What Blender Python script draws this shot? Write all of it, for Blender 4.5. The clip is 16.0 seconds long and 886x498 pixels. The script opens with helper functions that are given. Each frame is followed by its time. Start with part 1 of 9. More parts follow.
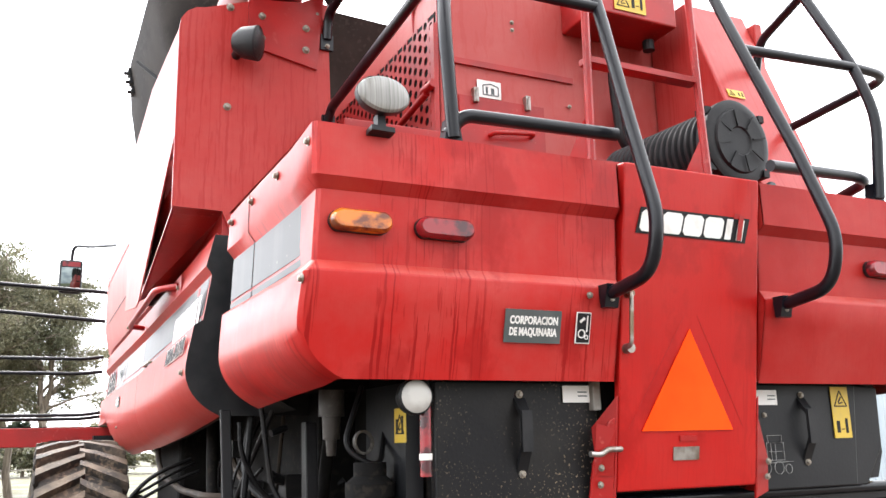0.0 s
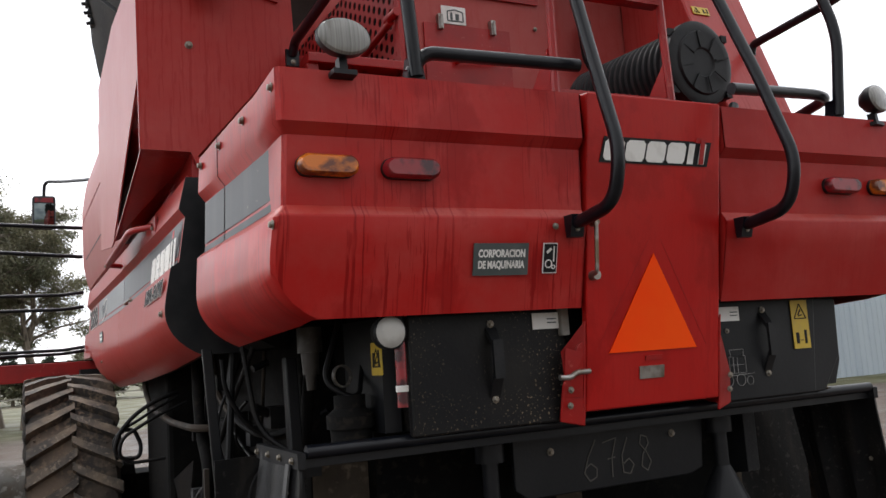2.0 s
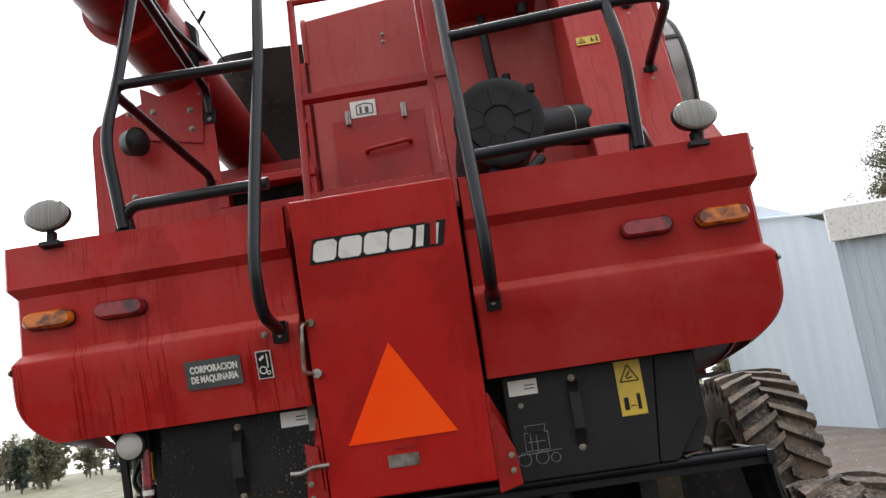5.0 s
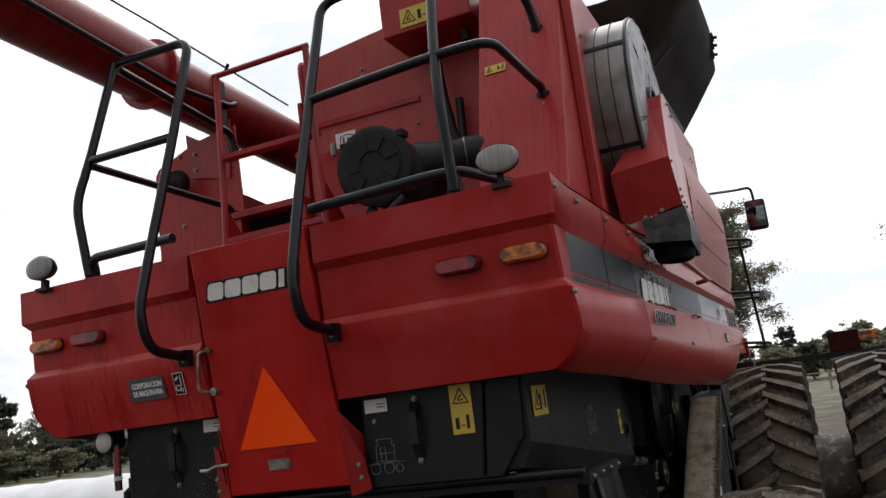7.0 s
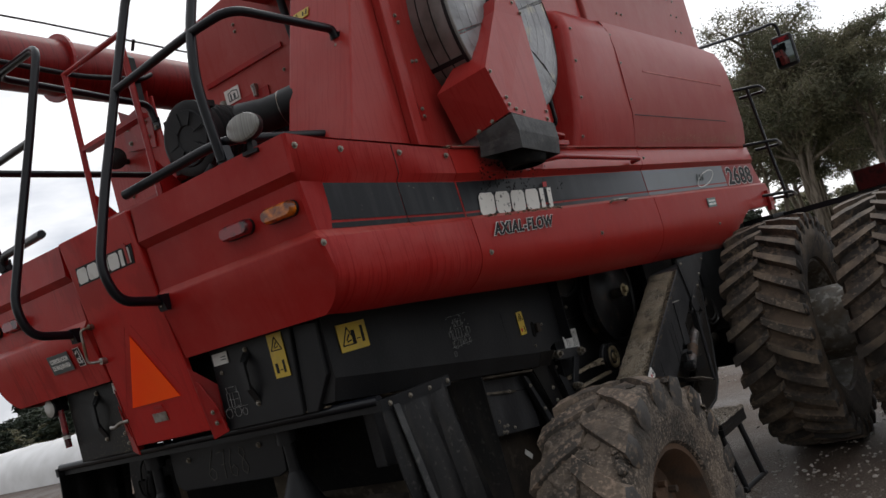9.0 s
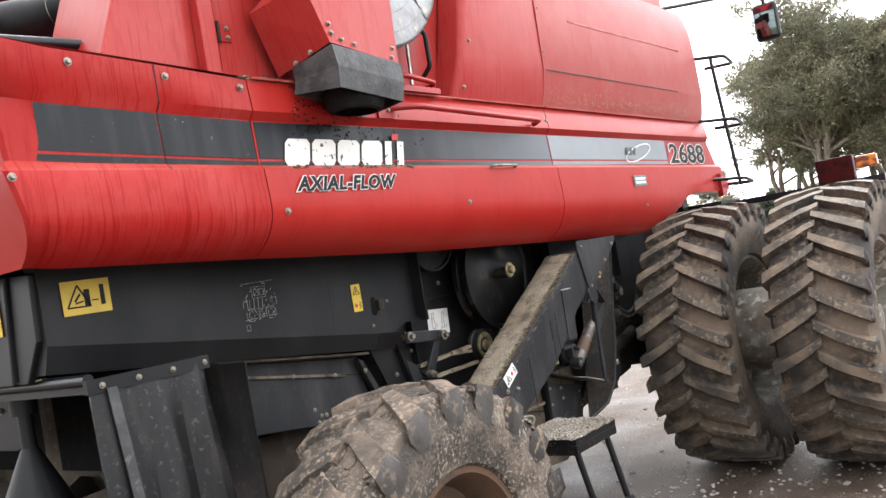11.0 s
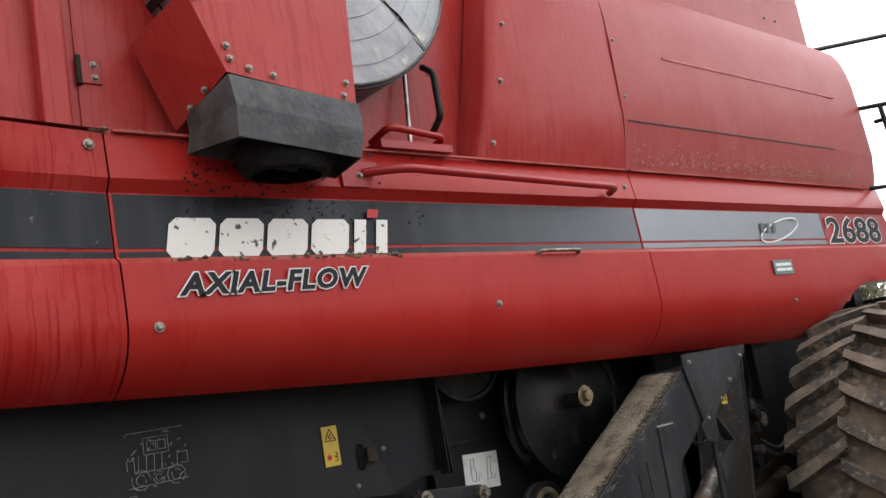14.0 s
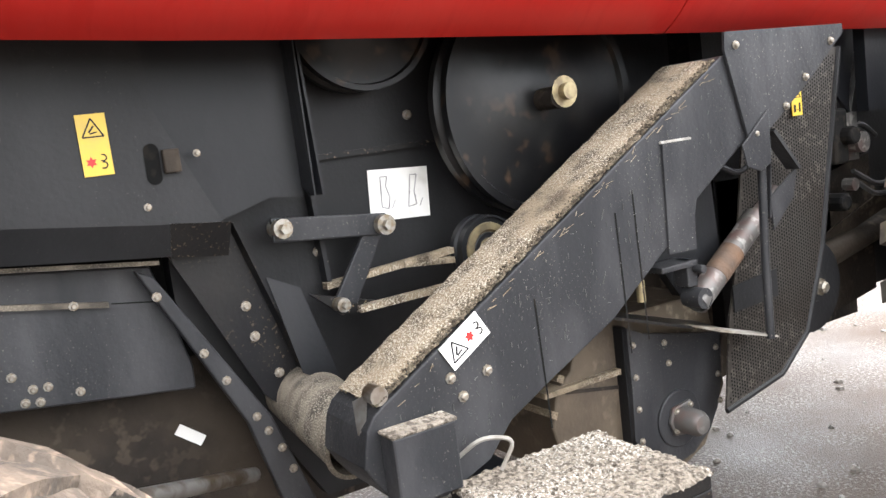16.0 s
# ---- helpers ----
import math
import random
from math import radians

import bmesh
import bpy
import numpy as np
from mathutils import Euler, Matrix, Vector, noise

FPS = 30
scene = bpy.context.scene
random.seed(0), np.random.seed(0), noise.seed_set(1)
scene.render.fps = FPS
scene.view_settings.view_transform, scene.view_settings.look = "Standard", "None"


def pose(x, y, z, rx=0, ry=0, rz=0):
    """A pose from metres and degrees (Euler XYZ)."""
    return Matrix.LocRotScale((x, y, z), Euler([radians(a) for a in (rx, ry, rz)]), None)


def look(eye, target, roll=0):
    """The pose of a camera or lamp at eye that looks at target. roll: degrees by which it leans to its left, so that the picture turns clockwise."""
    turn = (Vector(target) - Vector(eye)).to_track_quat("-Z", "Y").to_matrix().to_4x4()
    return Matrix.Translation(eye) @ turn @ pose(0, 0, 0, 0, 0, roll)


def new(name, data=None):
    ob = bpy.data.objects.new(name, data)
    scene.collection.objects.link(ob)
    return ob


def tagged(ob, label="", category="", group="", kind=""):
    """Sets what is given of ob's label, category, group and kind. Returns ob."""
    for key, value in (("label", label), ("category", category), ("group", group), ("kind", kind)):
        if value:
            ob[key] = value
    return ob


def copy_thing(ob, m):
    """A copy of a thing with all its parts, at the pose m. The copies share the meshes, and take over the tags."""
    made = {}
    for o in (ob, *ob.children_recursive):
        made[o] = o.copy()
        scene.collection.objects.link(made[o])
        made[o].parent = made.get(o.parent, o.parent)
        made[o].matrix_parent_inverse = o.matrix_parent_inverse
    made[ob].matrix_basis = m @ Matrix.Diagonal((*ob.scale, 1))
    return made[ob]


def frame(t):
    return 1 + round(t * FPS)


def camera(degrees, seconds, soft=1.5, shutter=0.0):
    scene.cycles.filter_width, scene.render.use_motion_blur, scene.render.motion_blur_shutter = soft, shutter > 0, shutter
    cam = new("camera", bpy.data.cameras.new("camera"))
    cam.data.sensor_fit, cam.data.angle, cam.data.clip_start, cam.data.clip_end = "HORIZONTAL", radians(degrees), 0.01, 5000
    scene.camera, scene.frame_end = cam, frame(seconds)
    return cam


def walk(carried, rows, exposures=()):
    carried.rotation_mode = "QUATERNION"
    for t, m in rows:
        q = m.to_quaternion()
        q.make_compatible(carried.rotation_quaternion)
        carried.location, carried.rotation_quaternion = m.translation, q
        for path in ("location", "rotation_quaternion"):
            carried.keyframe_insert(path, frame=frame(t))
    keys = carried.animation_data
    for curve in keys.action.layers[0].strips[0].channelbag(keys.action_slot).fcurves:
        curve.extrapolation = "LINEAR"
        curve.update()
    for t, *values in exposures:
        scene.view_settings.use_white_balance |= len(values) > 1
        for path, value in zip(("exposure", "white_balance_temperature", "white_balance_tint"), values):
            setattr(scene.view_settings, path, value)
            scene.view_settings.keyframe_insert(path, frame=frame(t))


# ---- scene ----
cam = camera(54.6, 16.0)
PATH = [
    (0, (-1.934, -2.207, 1.668), (-1.09, -0.449, 2.111), -1.4),
    (0.2, (-1.913, -2.25, 1.742), (-1.075, -0.502, 2.234), -1.5),
    (0.3, (-1.914, -2.264, 1.763), (-1.076, -0.524, 2.284), -1.8),
    (0.5, (-1.906, -2.283, 1.79), (-1.087, -0.546, 2.348), -1.9),
    (0.7, (-1.917, -2.312, 1.778), (-1.108, -0.58, 2.367), -2.8),
    (0.8, (-1.931, -2.321, 1.778), (-1.124, -0.586, 2.359), -3.0),
    (1, (-1.934, -2.32, 1.777), (-1.124, -0.574, 2.32), -3.4),
    (1.2, (-1.949, -2.333, 1.784), (-1.121, -0.573, 2.25), -3.4),
    (1.3, (-1.953, -2.319, 1.783), (-1.111, -0.555, 2.21), -3.7),
    (1.5, (-1.944, -2.289, 1.764), (-1.082, -0.519, 2.118), -4.0),
    (1.7, (-1.948, -2.298, 1.765), (-1.075, -0.521, 2.05), -4.0),
    (1.8, (-1.949, -2.296, 1.755), (-1.064, -0.522, 2.023), -4.0),
    (2, (-1.934, -2.282, 1.727), (-1.038, -0.51, 1.969), -3.9),
    (2.2, (-1.899, -2.285, 1.718), (-1.04, -0.488, 1.897), -3.6),
    (2.3, (-1.893, -2.294, 1.722), (-1.05, -0.486, 1.86), -3.7),
    (2.5, (-1.797, -2.29, 1.69), (-0.969, -0.473, 1.795), -3.4),
    (2.7, (-1.643, -2.331, 1.682), (-0.834, -0.507, 1.813), -3.4),
    (2.8, (-1.541, -2.36, 1.678), (-0.736, -0.537, 1.849), -3.7),
    (3, (-1.351, -2.411, 1.654), (-0.639, -0.555, 1.878), -3.6),
    (3.2, (-1.19, -2.455, 1.674), (-0.531, -0.579, 1.893), -3.6),
    (3.3, (-1.13, -2.47, 1.681), (-0.49, -0.586, 1.881), -3.9),
    (3.5, (-0.963, -2.481, 1.702), (-0.402, -0.574, 1.924), -6.0),
    (3.7, (-0.771, -2.479, 1.717), (-0.352, -0.538, 1.951), -6.1),
    (3.8, (-0.69, -2.506, 1.721), (-0.313, -0.558, 1.972), -6.9),
    (4, (-0.506, -2.562, 1.719), (-0.203, -0.609, 2.023), -7.1),
    (4.2, (-0.3, -2.663, 1.724), (-0.197, -0.698, 2.083), -7.0),
    (4.3, (-0.212, -2.721, 1.729), (-0.192, -0.755, 2.099), -7.1),
    (4.5, (-0.044, -2.833, 1.735), (-0.092, -0.868, 2.106), -7.7),
    (4.7, (0.103, -2.901, 1.737), (0.057, -0.939, 2.119), -8.3),
    (6.8, (1.904, -2.979, 1.798), (1.216, -1.131, 2.131), -7.2),
    (7, (2.066, -2.958, 1.772), (1.303, -1.144, 2.126), -7.4),
    (7.2, (2.221, -2.94, 1.773), (1.326, -1.185, 2.119), -8.3),
    (7.3, (2.293, -2.937, 1.772), (1.364, -1.197, 2.103), -8.3),
    (7.5, (2.414, -2.895, 1.77), (1.475, -1.156, 2.077), -9.6),
    (7.7, (2.549, -2.831, 1.771), (1.624, -1.076, 2.028), -11.1),
    (7.8, (2.627, -2.796, 1.774), (1.696, -1.043, 2.021), -11.7),
    (8, (2.766, -2.719, 1.767), (1.771, -1.003, 2.024), -12.8),
    (8.2, (2.916, -2.65, 1.763), (1.9, -0.946, 2.017), -13.9),
    (8.3, (2.98, -2.612, 1.759), (1.958, -0.911, 2.009), -14.2),
    (8.5, (3.13, -2.548, 1.744), (2.101, -0.851, 1.995), -15.1),
    (8.7, (3.295, -2.489, 1.746), (2.2, -0.828, 1.958), -15.1),
    (8.8, (3.373, -2.455, 1.744), (2.253, -0.807, 1.925), -15.3),
    (9, (3.471, -2.364, 1.731), (2.313, -0.74, 1.876), -15.5),
    (9.2, (3.531, -2.257, 1.715), (2.367, -0.634, 1.819), -15.4),
    (11.3, (3.75, -1.149, 1.623), (2.528, 0.433, 1.672), -9.1),
    (11.5, (3.739, -1.07, 1.634), (2.502, 0.495, 1.774), -8.6),
    (11.7, (3.741, -1.006, 1.644), (2.485, 0.533, 1.873), -8.1),
    (11.8, (3.742, -0.938, 1.653), (2.458, 0.572, 1.922), -8.0),
    (12, (3.753, -0.827, 1.665), (2.419, 0.629, 1.987), -8.1),
    (12.2, (3.773, -0.728, 1.677), (2.407, 0.678, 2.074), -8.1),
    (12.3, (3.782, -0.687, 1.686), (2.403, 0.697, 2.111), -7.8),
    (12.5, (3.786, -0.607, 1.696), (2.396, 0.744, 2.189), -8.1),
    (12.7, (3.757, -0.521, 1.705), (2.377, 0.819, 2.252), -8.7),
    (12.8, (3.739, -0.483, 1.707), (2.366, 0.849, 2.29), -9.7),
    (13, (3.661, -0.405, 1.711), (2.302, 0.911, 2.36), -10.1),
    (13.2, (3.593, -0.32, 1.718), (2.236, 0.973, 2.416), -11.0),
    (13.5, (3.513, -0.233, 1.722), (2.159, 1.095, 2.358), -10.9),
    (13.7, (3.484, -0.142, 1.691), (2.102, 1.2, 2.23), -11.0),
    (13.8, (3.464, -0.085, 1.668), (2.056, 1.259, 2.129), -10.7),
    (14, (3.389, 0.041, 1.651), (1.934, 1.37, 1.993), -10.0),
    (14.2, (3.277, 0.139, 1.648), (1.803, 1.47, 1.881), -8.8),
    (14.5, (3.241, 0.315, 1.624), (1.716, 1.607, 1.687), -7.9),
    (14.7, (3.205, 0.446, 1.597), (1.665, 1.723, 1.58), -7.2),
    (14.8, (3.161, 0.511, 1.587), (1.626, 1.793, 1.542), -6.6),
    (15, (3.052, 0.62, 1.57), (1.523, 1.906, 1.488), -7.1),
    (15.2, (2.992, 0.724, 1.558), (1.479, 2.024, 1.43), -6.5),
    (15.3, (2.984, 0.768, 1.542), (1.469, 2.066, 1.395), -7.0),
    (15.5, (2.94, 0.908, 1.515), (1.395, 2.162, 1.312), -7.1),
    (15.7, (2.937, 1.039, 1.509), (1.327, 2.201, 1.269), -7.1),
    (15.8, (2.925, 1.116, 1.511), (1.263, 2.203, 1.273), -7.5),
    (16, (2.886, 1.253, 1.5), (1.182, 2.268, 1.239), -7.4),
]
EXPOSURES = [(0.0, 2.8), (0.4, 2.2), (1.0, 1.42), (1.5, 1.12), (3.0, 1.33), (3.7, 1.7), (4.7, 1.6), (6.8, 0.53), (8.2, 0.39), (9.2, 0.27), (10.2, 1.25), (11.3, 2.68), (12.5, 2.6),
             (13.3, 2.08), (14.0, 1.65), (14.5, 1.5), (15.0, 2.62), (15.5, 3.15), (16.0, 3.45)]
walk(cam, [(t, look(eye, target, roll)) for t, eye, target, roll in PATH], EXPOSURES)

# ---- world and light: a bright overcast sky ----
world = bpy.data.worlds.new("overcast")
scene.world = world
world.use_nodes = True
wt = world.node_tree
wt.nodes.clear()


def wnode(kind, **inputs):
    n = wt.nodes.new(kind)
    for k, v in inputs.items():
        n.inputs[k].default_value = v
    return n


sky = wnode("ShaderNodeTexSky")
sky.sky_type, sky.sun_disc = "NISHITA", False
sky.sun_elevation, sky.sun_rotation = radians(51), radians(-11)
skymul = wt.nodes.new("ShaderNodeVectorMath")
skymul.operation = "SCALE"
skymul.inputs["Scale"].default_value = 0.10
wt.links.new(sky.outputs["Color"], skymul.inputs[0])
wtc = wt.nodes.new("ShaderNodeTexCoord")
wmap = wnode("ShaderNodeMapping")
wmap.inputs["Scale"].default_value = (2.0, 2.0, 7.0)
wt.links.new(wtc.outputs["Generated"], wmap.inputs["Vector"])
wnoise = wnode("ShaderNodeTexNoise", Scale=1.3, Detail=6.0, Roughness=0.55)
wt.links.new(wmap.outputs["Vector"], wnoise.inputs["Vector"])
wramp = wt.nodes.new("ShaderNodeValToRGB")
wramp.color_ramp.elements[0].position, wramp.color_ramp.elements[0].color = 0.38, (0.60, 0.625, 0.68, 1)
wramp.color_ramp.elements[1].position, wramp.color_ramp.elements[1].color = 0.60, (1.12, 1.11, 1.12, 1)
wt.links.new(wnoise.outputs["Fac"], wramp.inputs["Fac"])
wmix = wt.nodes.new("ShaderNodeMixRGB")
wmix.inputs["Fac"].default_value = 0.93
wt.links.new(skymul.outputs["Vector"], wmix.inputs["Color1"])
wt.links.new(wramp.outputs["Color"], wmix.inputs["Color2"])
# the cloud is brighter on the side where the veiled sun stands
wdot = wt.nodes.new("ShaderNodeVectorMath")
wdot.operation = "DOT_PRODUCT"
wdot.inputs[1].default_value = Vector((-0.12, 0.85, 0.50)).normalized()
wt.links.new(wtc.outputs["Generated"], wdot.inputs[0])
wrange = wnode("ShaderNodeMapRange")
wrange.inputs["From Min"].default_value, wrange.inputs["From Max"].default_value = -1.0, 1.0
wrange.inputs["To Min"].default_value, wrange.inputs["To Max"].default_value = 0.27, 1.15
wt.links.new(wdot.outputs["Value"], wrange.inputs["Value"])
wbright = wt.nodes.new("ShaderNodeVectorMath")
wbright.operation = "SCALE"
wt.links.new(wmix.outputs["Color"], wbright.inputs[0])
wt.links.new(wrange.outputs["Result"], wbright.inputs["Scale"])
wbg = wnode("ShaderNodeBackground", Strength=1.0)
wt.links.new(wbright.outputs["Vector"], wbg.inputs["Color"])
wout = wt.nodes.new("ShaderNodeOutputWorld")
wt.links.new(wbg.outputs["Background"], wout.inputs["Surface"])

sun_data = bpy.data.lights.new("sun", "SUN")
sun_data.energy, sun_data.angle, sun_data.color = 0.5, radians(30), (1.0, 0.97, 0.93)
sun = new("sun", sun_data)
sun.matrix_world = look((-5, 27, 34), (0, 0, 0))


# ---- materials ----
def material(name, base, rough=0.5, metal=0.0, second=None, scale=6.0, stretch=(1, 1, 1), lo=0.4, hi=0.62, amount=1.0,
             third=None, scale3=60.0, lo3=0.55, hi3=0.65, rough2=None, bump=0.0, bump_scale=80.0, coat=0.0, coords="Object", spec=0.5, jitter=0.0, detail=5.0):
    """A surface with a base colour, a second colour in stains and a third in fine specks, with fine relief."""
    m = bpy.data.materials.new(name)
    m.use_nodes = True
    nt = m.node_tree
    b = nt.nodes["Principled BSDF"]
    b.inputs["Roughness"].default_value, b.inputs["Metallic"].default_value = rough, metal
    b.inputs["Coat Weight"].default_value, b.inputs["Specular IOR Level"].default_value = coat, spec
    b.inputs["Coat Roughness"].default_value = 0.18
    tc = nt.nodes.new("ShaderNodeTexCoord")

    def noise_mask(sc, st, low, high, detail=5.0):
        mp = nt.nodes.new("ShaderNodeMapping")
        mp.inputs["Scale"].default_value = st
        nt.links.new(tc.outputs[coords], mp.inputs["Vector"])
        nz = nt.nodes.new("ShaderNodeTexNoise")
        nz.inputs["Scale"].default_value, nz.inputs["Detail"].default_value = sc, detail
        nt.links.new(mp.outputs["Vector"], nz.inputs["Vector"])
        rg = nt.nodes.new("ShaderNodeMapRange")
        rg.inputs["From Min"].default_value, rg.inputs["From Max"].default_value = low, high
        nt.links.new(nz.outputs["Fac"], rg.inputs["Value"])
        return rg.outputs["Result"]

    def mix(fac, a, c):
        mx = nt.nodes.new("ShaderNodeMixRGB")
        nt.links.new(fac, mx.inputs["Fac"])
        for k, v in (("Color1", a), ("Color2", c)):
            if isinstance(v, tuple):
                mx.inputs[k].default_value = (*v, 1)
            else:
                nt.links.new(v, mx.inputs[k])
        return mx.outputs["Color"]

    def times(fac, k):
        mu = nt.nodes.new("ShaderNodeMath")
        mu.operation = "MULTIPLY"
        nt.links.new(fac, mu.inputs[0])
        if isinstance(k, float):
            mu.inputs[1].default_value = k
        else:
            nt.links.new(k, mu.inputs[1])
        return mu.outputs[0]

    col = base
    if second:
        fac = times(noise_mask(scale, stretch, lo, hi, detail), amount)
        col = mix(fac, base, second)
        if rough2 is not None:
            rr = nt.nodes.new("ShaderNodeMapRange")
            rr.inputs["To Min"].default_value, rr.inputs["To Max"].default_value = rough, rough2
            nt.links.new(fac, rr.inputs["Value"])
            nt.links.new(rr.outputs["Result"], b.inputs["Roughness"])
    if third:
        col = mix(times(noise_mask(scale3, (1, 1, 1), lo3, hi3, 2.0), noise_mask(3.0, (1, 1, 1), 0.35, 0.6, 2.0)), col, third)
    if jitter:
        info = nt.nodes.new("ShaderNodeNewGeometry")
        hs = nt.nodes.new("ShaderNodeHueSaturation")
        mr = nt.nodes.new("ShaderNodeMapRange")
        mr.inputs["To Min"].default_value, mr.inputs["To Max"].default_value = 1 - jitter, 1 + jitter
        nt.links.new(info.outputs["Random Per Island"], mr.inputs["Value"])
        nt.links.new(mr.outputs["Result"], hs.inputs["Value"])
        if isinstance(col, tuple):
            hs.inputs["Color"].default_value = (*col, 1)
        else:
            nt.links.new(col, hs.inputs["Color"])
        col = hs.outputs["Color"]
    if isinstance(col, tuple):
        b.inputs["Base Color"].default_value = (*col, 1)
    else:
        nt.links.new(col, b.inputs["Base Color"])
    if bump:
        nz = nt.nodes.new("ShaderNodeTexNoise")
        nz.inputs["Scale"].default_value, nz.inputs["Detail"].default_value = bump_scale, 4.0
        nt.links.new(tc.outputs[coords], nz.inputs["Vector"])
        bp = nt.nodes.new("ShaderNodeBump")
        bp.inputs["Strength"].default_value, bp.inputs["Distance"].default_value = bump, 0.01
        nt.links.new(nz.outputs["Fac"], bp.inputs["Height"])
        nt.links.new(bp.outputs["Normal"], b.inputs["Normal"])
    return m


def red_paint(name, base, wet, rear=14.0, flank=36.0, lo=0.60, hi=0.64, drips=0.8, fine=0.35, dust=(0.40, 0.045, 0.035), dusty=0.3, rough=0.36, coat=0.05, spec=0.4, damp=0.0, settled=0.0, short=0.8, on_rear=1.0):
    """Dusty red enamel with rain runs: darker wet lines that follow the fall of the sheet, and fine streaks between them."""
    m = bpy.data.materials.new(name)
    m.use_nodes = True
    nt = m.node_tree
    b = nt.nodes["Principled BSDF"]
    b.inputs["Specular IOR Level"].default_value, b.inputs["Coat Weight"].default_value, b.inputs["Coat Roughness"].default_value = spec, coat, 0.12

    def node(kind, op=None, **values):
        n = nt.nodes.new(kind)
        if op:
            n.operation = op
        for k, v in values.items():
            n.inputs[int(k[1:]) if k[0] == "i" and k[1:].isdigit() else k].default_value = v
        return n

    def math2(op, a, c):
        n = node("ShaderNodeMath", op)
        for k, v in enumerate((a, c)):
            if isinstance(v, float):
                n.inputs[k].default_value = v
            elif v is not None:
                nt.links.new(v, n.inputs[k])
        return n.outputs[0]

    geo, tc = node("ShaderNodeNewGeometry"), node("ShaderNodeTexCoord")
    sn, sp = node("ShaderNodeSeparateXYZ"), node("ShaderNodeSeparateXYZ")
    nt.links.new(geo.outputs["True Normal"], sn.inputs[0])
    nt.links.new(tc.outputs["Object"], sp.inputs[0])
    side = math2("GREATER_THAN", math2("ABSOLUTE", sn.outputs["X"], None), math2("ABSOLUTE", sn.outputs["Y"], None))
    u = math2("ADD", math2("MULTIPLY", math2("SUBTRACT", 1.0, side), math2("MULTIPLY", sp.outputs["X"], rear)), math2("MULTIPLY", side, math2("MULTIPLY", sp.outputs["Y"], flank)))

    # the runs wander a little as they fall
    wander = node("ShaderNodeTexNoise", Scale=11.0, Detail=2.0)
    nt.links.new(tc.outputs["Object"], wander.inputs["Vector"])
    u = math2("ADD", u, math2("MULTIPLY", wander.outputs["Fac"], 1.5))

    def runs(ku, kz, seed, low, high, detail=1.0):
        v = node("ShaderNodeCombineXYZ")
        nt.links.new(math2("MULTIPLY", u, ku), v.inputs[0])
        nt.links.new(math2("MULTIPLY", sp.outputs["Z"], kz), v.inputs[1])
        v.inputs[2].default_value = seed
        nz = node("ShaderNodeTexNoise", Scale=1.0, Detail=detail)
        nt.links.new(v.outputs[0], nz.inputs["Vector"])
        rg = node("ShaderNodeMapRange")
        rg.inputs["From Min"].default_value, rg.inputs["From Max"].default_value = low, high
        nt.links.new(nz.outputs["Fac"], rg.inputs["Value"])
        return rg.outputs["Result"]

    def blend(fac, a, c):
        mx = node("ShaderNodeMixRGB")
        nt.links.new(fac, mx.inputs["Fac"])
        for k, v in (("Color1", a), ("Color2", c)):
            if isinstance(v, tuple):
                mx.inputs[k].default_value = (*v, 1)
            else:
                nt.links.new(v, mx.inputs[k])
        return mx.outputs["Color"]

    long_run = math2("MULTIPLY", runs(1.0, 1.3, 1.0, lo, hi, 1.5), runs(0.5, 4.0, 4.0, 0.40, 0.50))
    short_run = math2("MULTIPLY", runs(0.8, 7.5, 13.0, lo + 0.015, hi + 0.015, 2.0), short)
    run = math2("MULTIPLY", math2("MAXIMUM", long_run, short_run), drips)
    if on_rear < 1.0:
        # on the rear faces the runs come singly, in a few bunches
        bunch = math2("MULTIPLY", runs(0.05, 0.1, 27.0, 0.43, 0.50), on_rear)
        run = math2("MULTIPLY", run, math2("MAXIMUM", side, bunch))
    thin = math2("MULTIPLY", runs(4.2, 6.0, 9.0, 0.50, 0.72), fine)
    nz = node("ShaderNodeTexNoise", Scale=3.5, Detail=7.0, Roughness=0.65)
    nt.links.new(tc.outputs["Object"], nz.inputs["Vector"])
    rg = node("ShaderNodeMapRange")
    rg.inputs["From Min"].default_value, rg.inputs["From Max"].default_value = 0.42, 0.75
    nt.links.new(nz.outputs["Fac"], rg.inputs["Value"])
    col = blend(math2("MULTIPLY", rg.outputs["Result"], dusty), base, dust)
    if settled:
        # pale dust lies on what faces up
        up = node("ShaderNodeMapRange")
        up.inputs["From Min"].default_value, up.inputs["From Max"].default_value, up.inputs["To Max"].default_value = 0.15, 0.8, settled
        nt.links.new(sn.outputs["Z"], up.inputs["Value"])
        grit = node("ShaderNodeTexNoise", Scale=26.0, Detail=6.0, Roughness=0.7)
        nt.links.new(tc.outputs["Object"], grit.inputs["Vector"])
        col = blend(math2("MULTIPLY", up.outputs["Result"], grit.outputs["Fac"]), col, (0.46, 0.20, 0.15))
    if damp:
        # rain-wet patches with ragged lower edges
        wn = node("ShaderNodeTexNoise", Scale=2.6, Detail=7.0, Roughness=0.6)
        wm = node("ShaderNodeMapping")
        wm.inputs["Scale"].default_value = (1.6, 1.6, 1.0)
        nt.links.new(tc.outputs["Object"], wm.inputs["Vector"])
        nt.links.new(wm.outputs["Vector"], wn.inputs["Vector"])
        wr = node("ShaderNodeMapRange")
        wr.inputs["From Min"].default_value, wr.inputs["From Max"].default_value, wr.inputs["To Max"].default_value = 0.52, 0.60, damp
        nt.links.new(wn.outputs["Fac"], wr.inputs["Value"])
        col = blend(wr.outputs["Result"], col, wet)
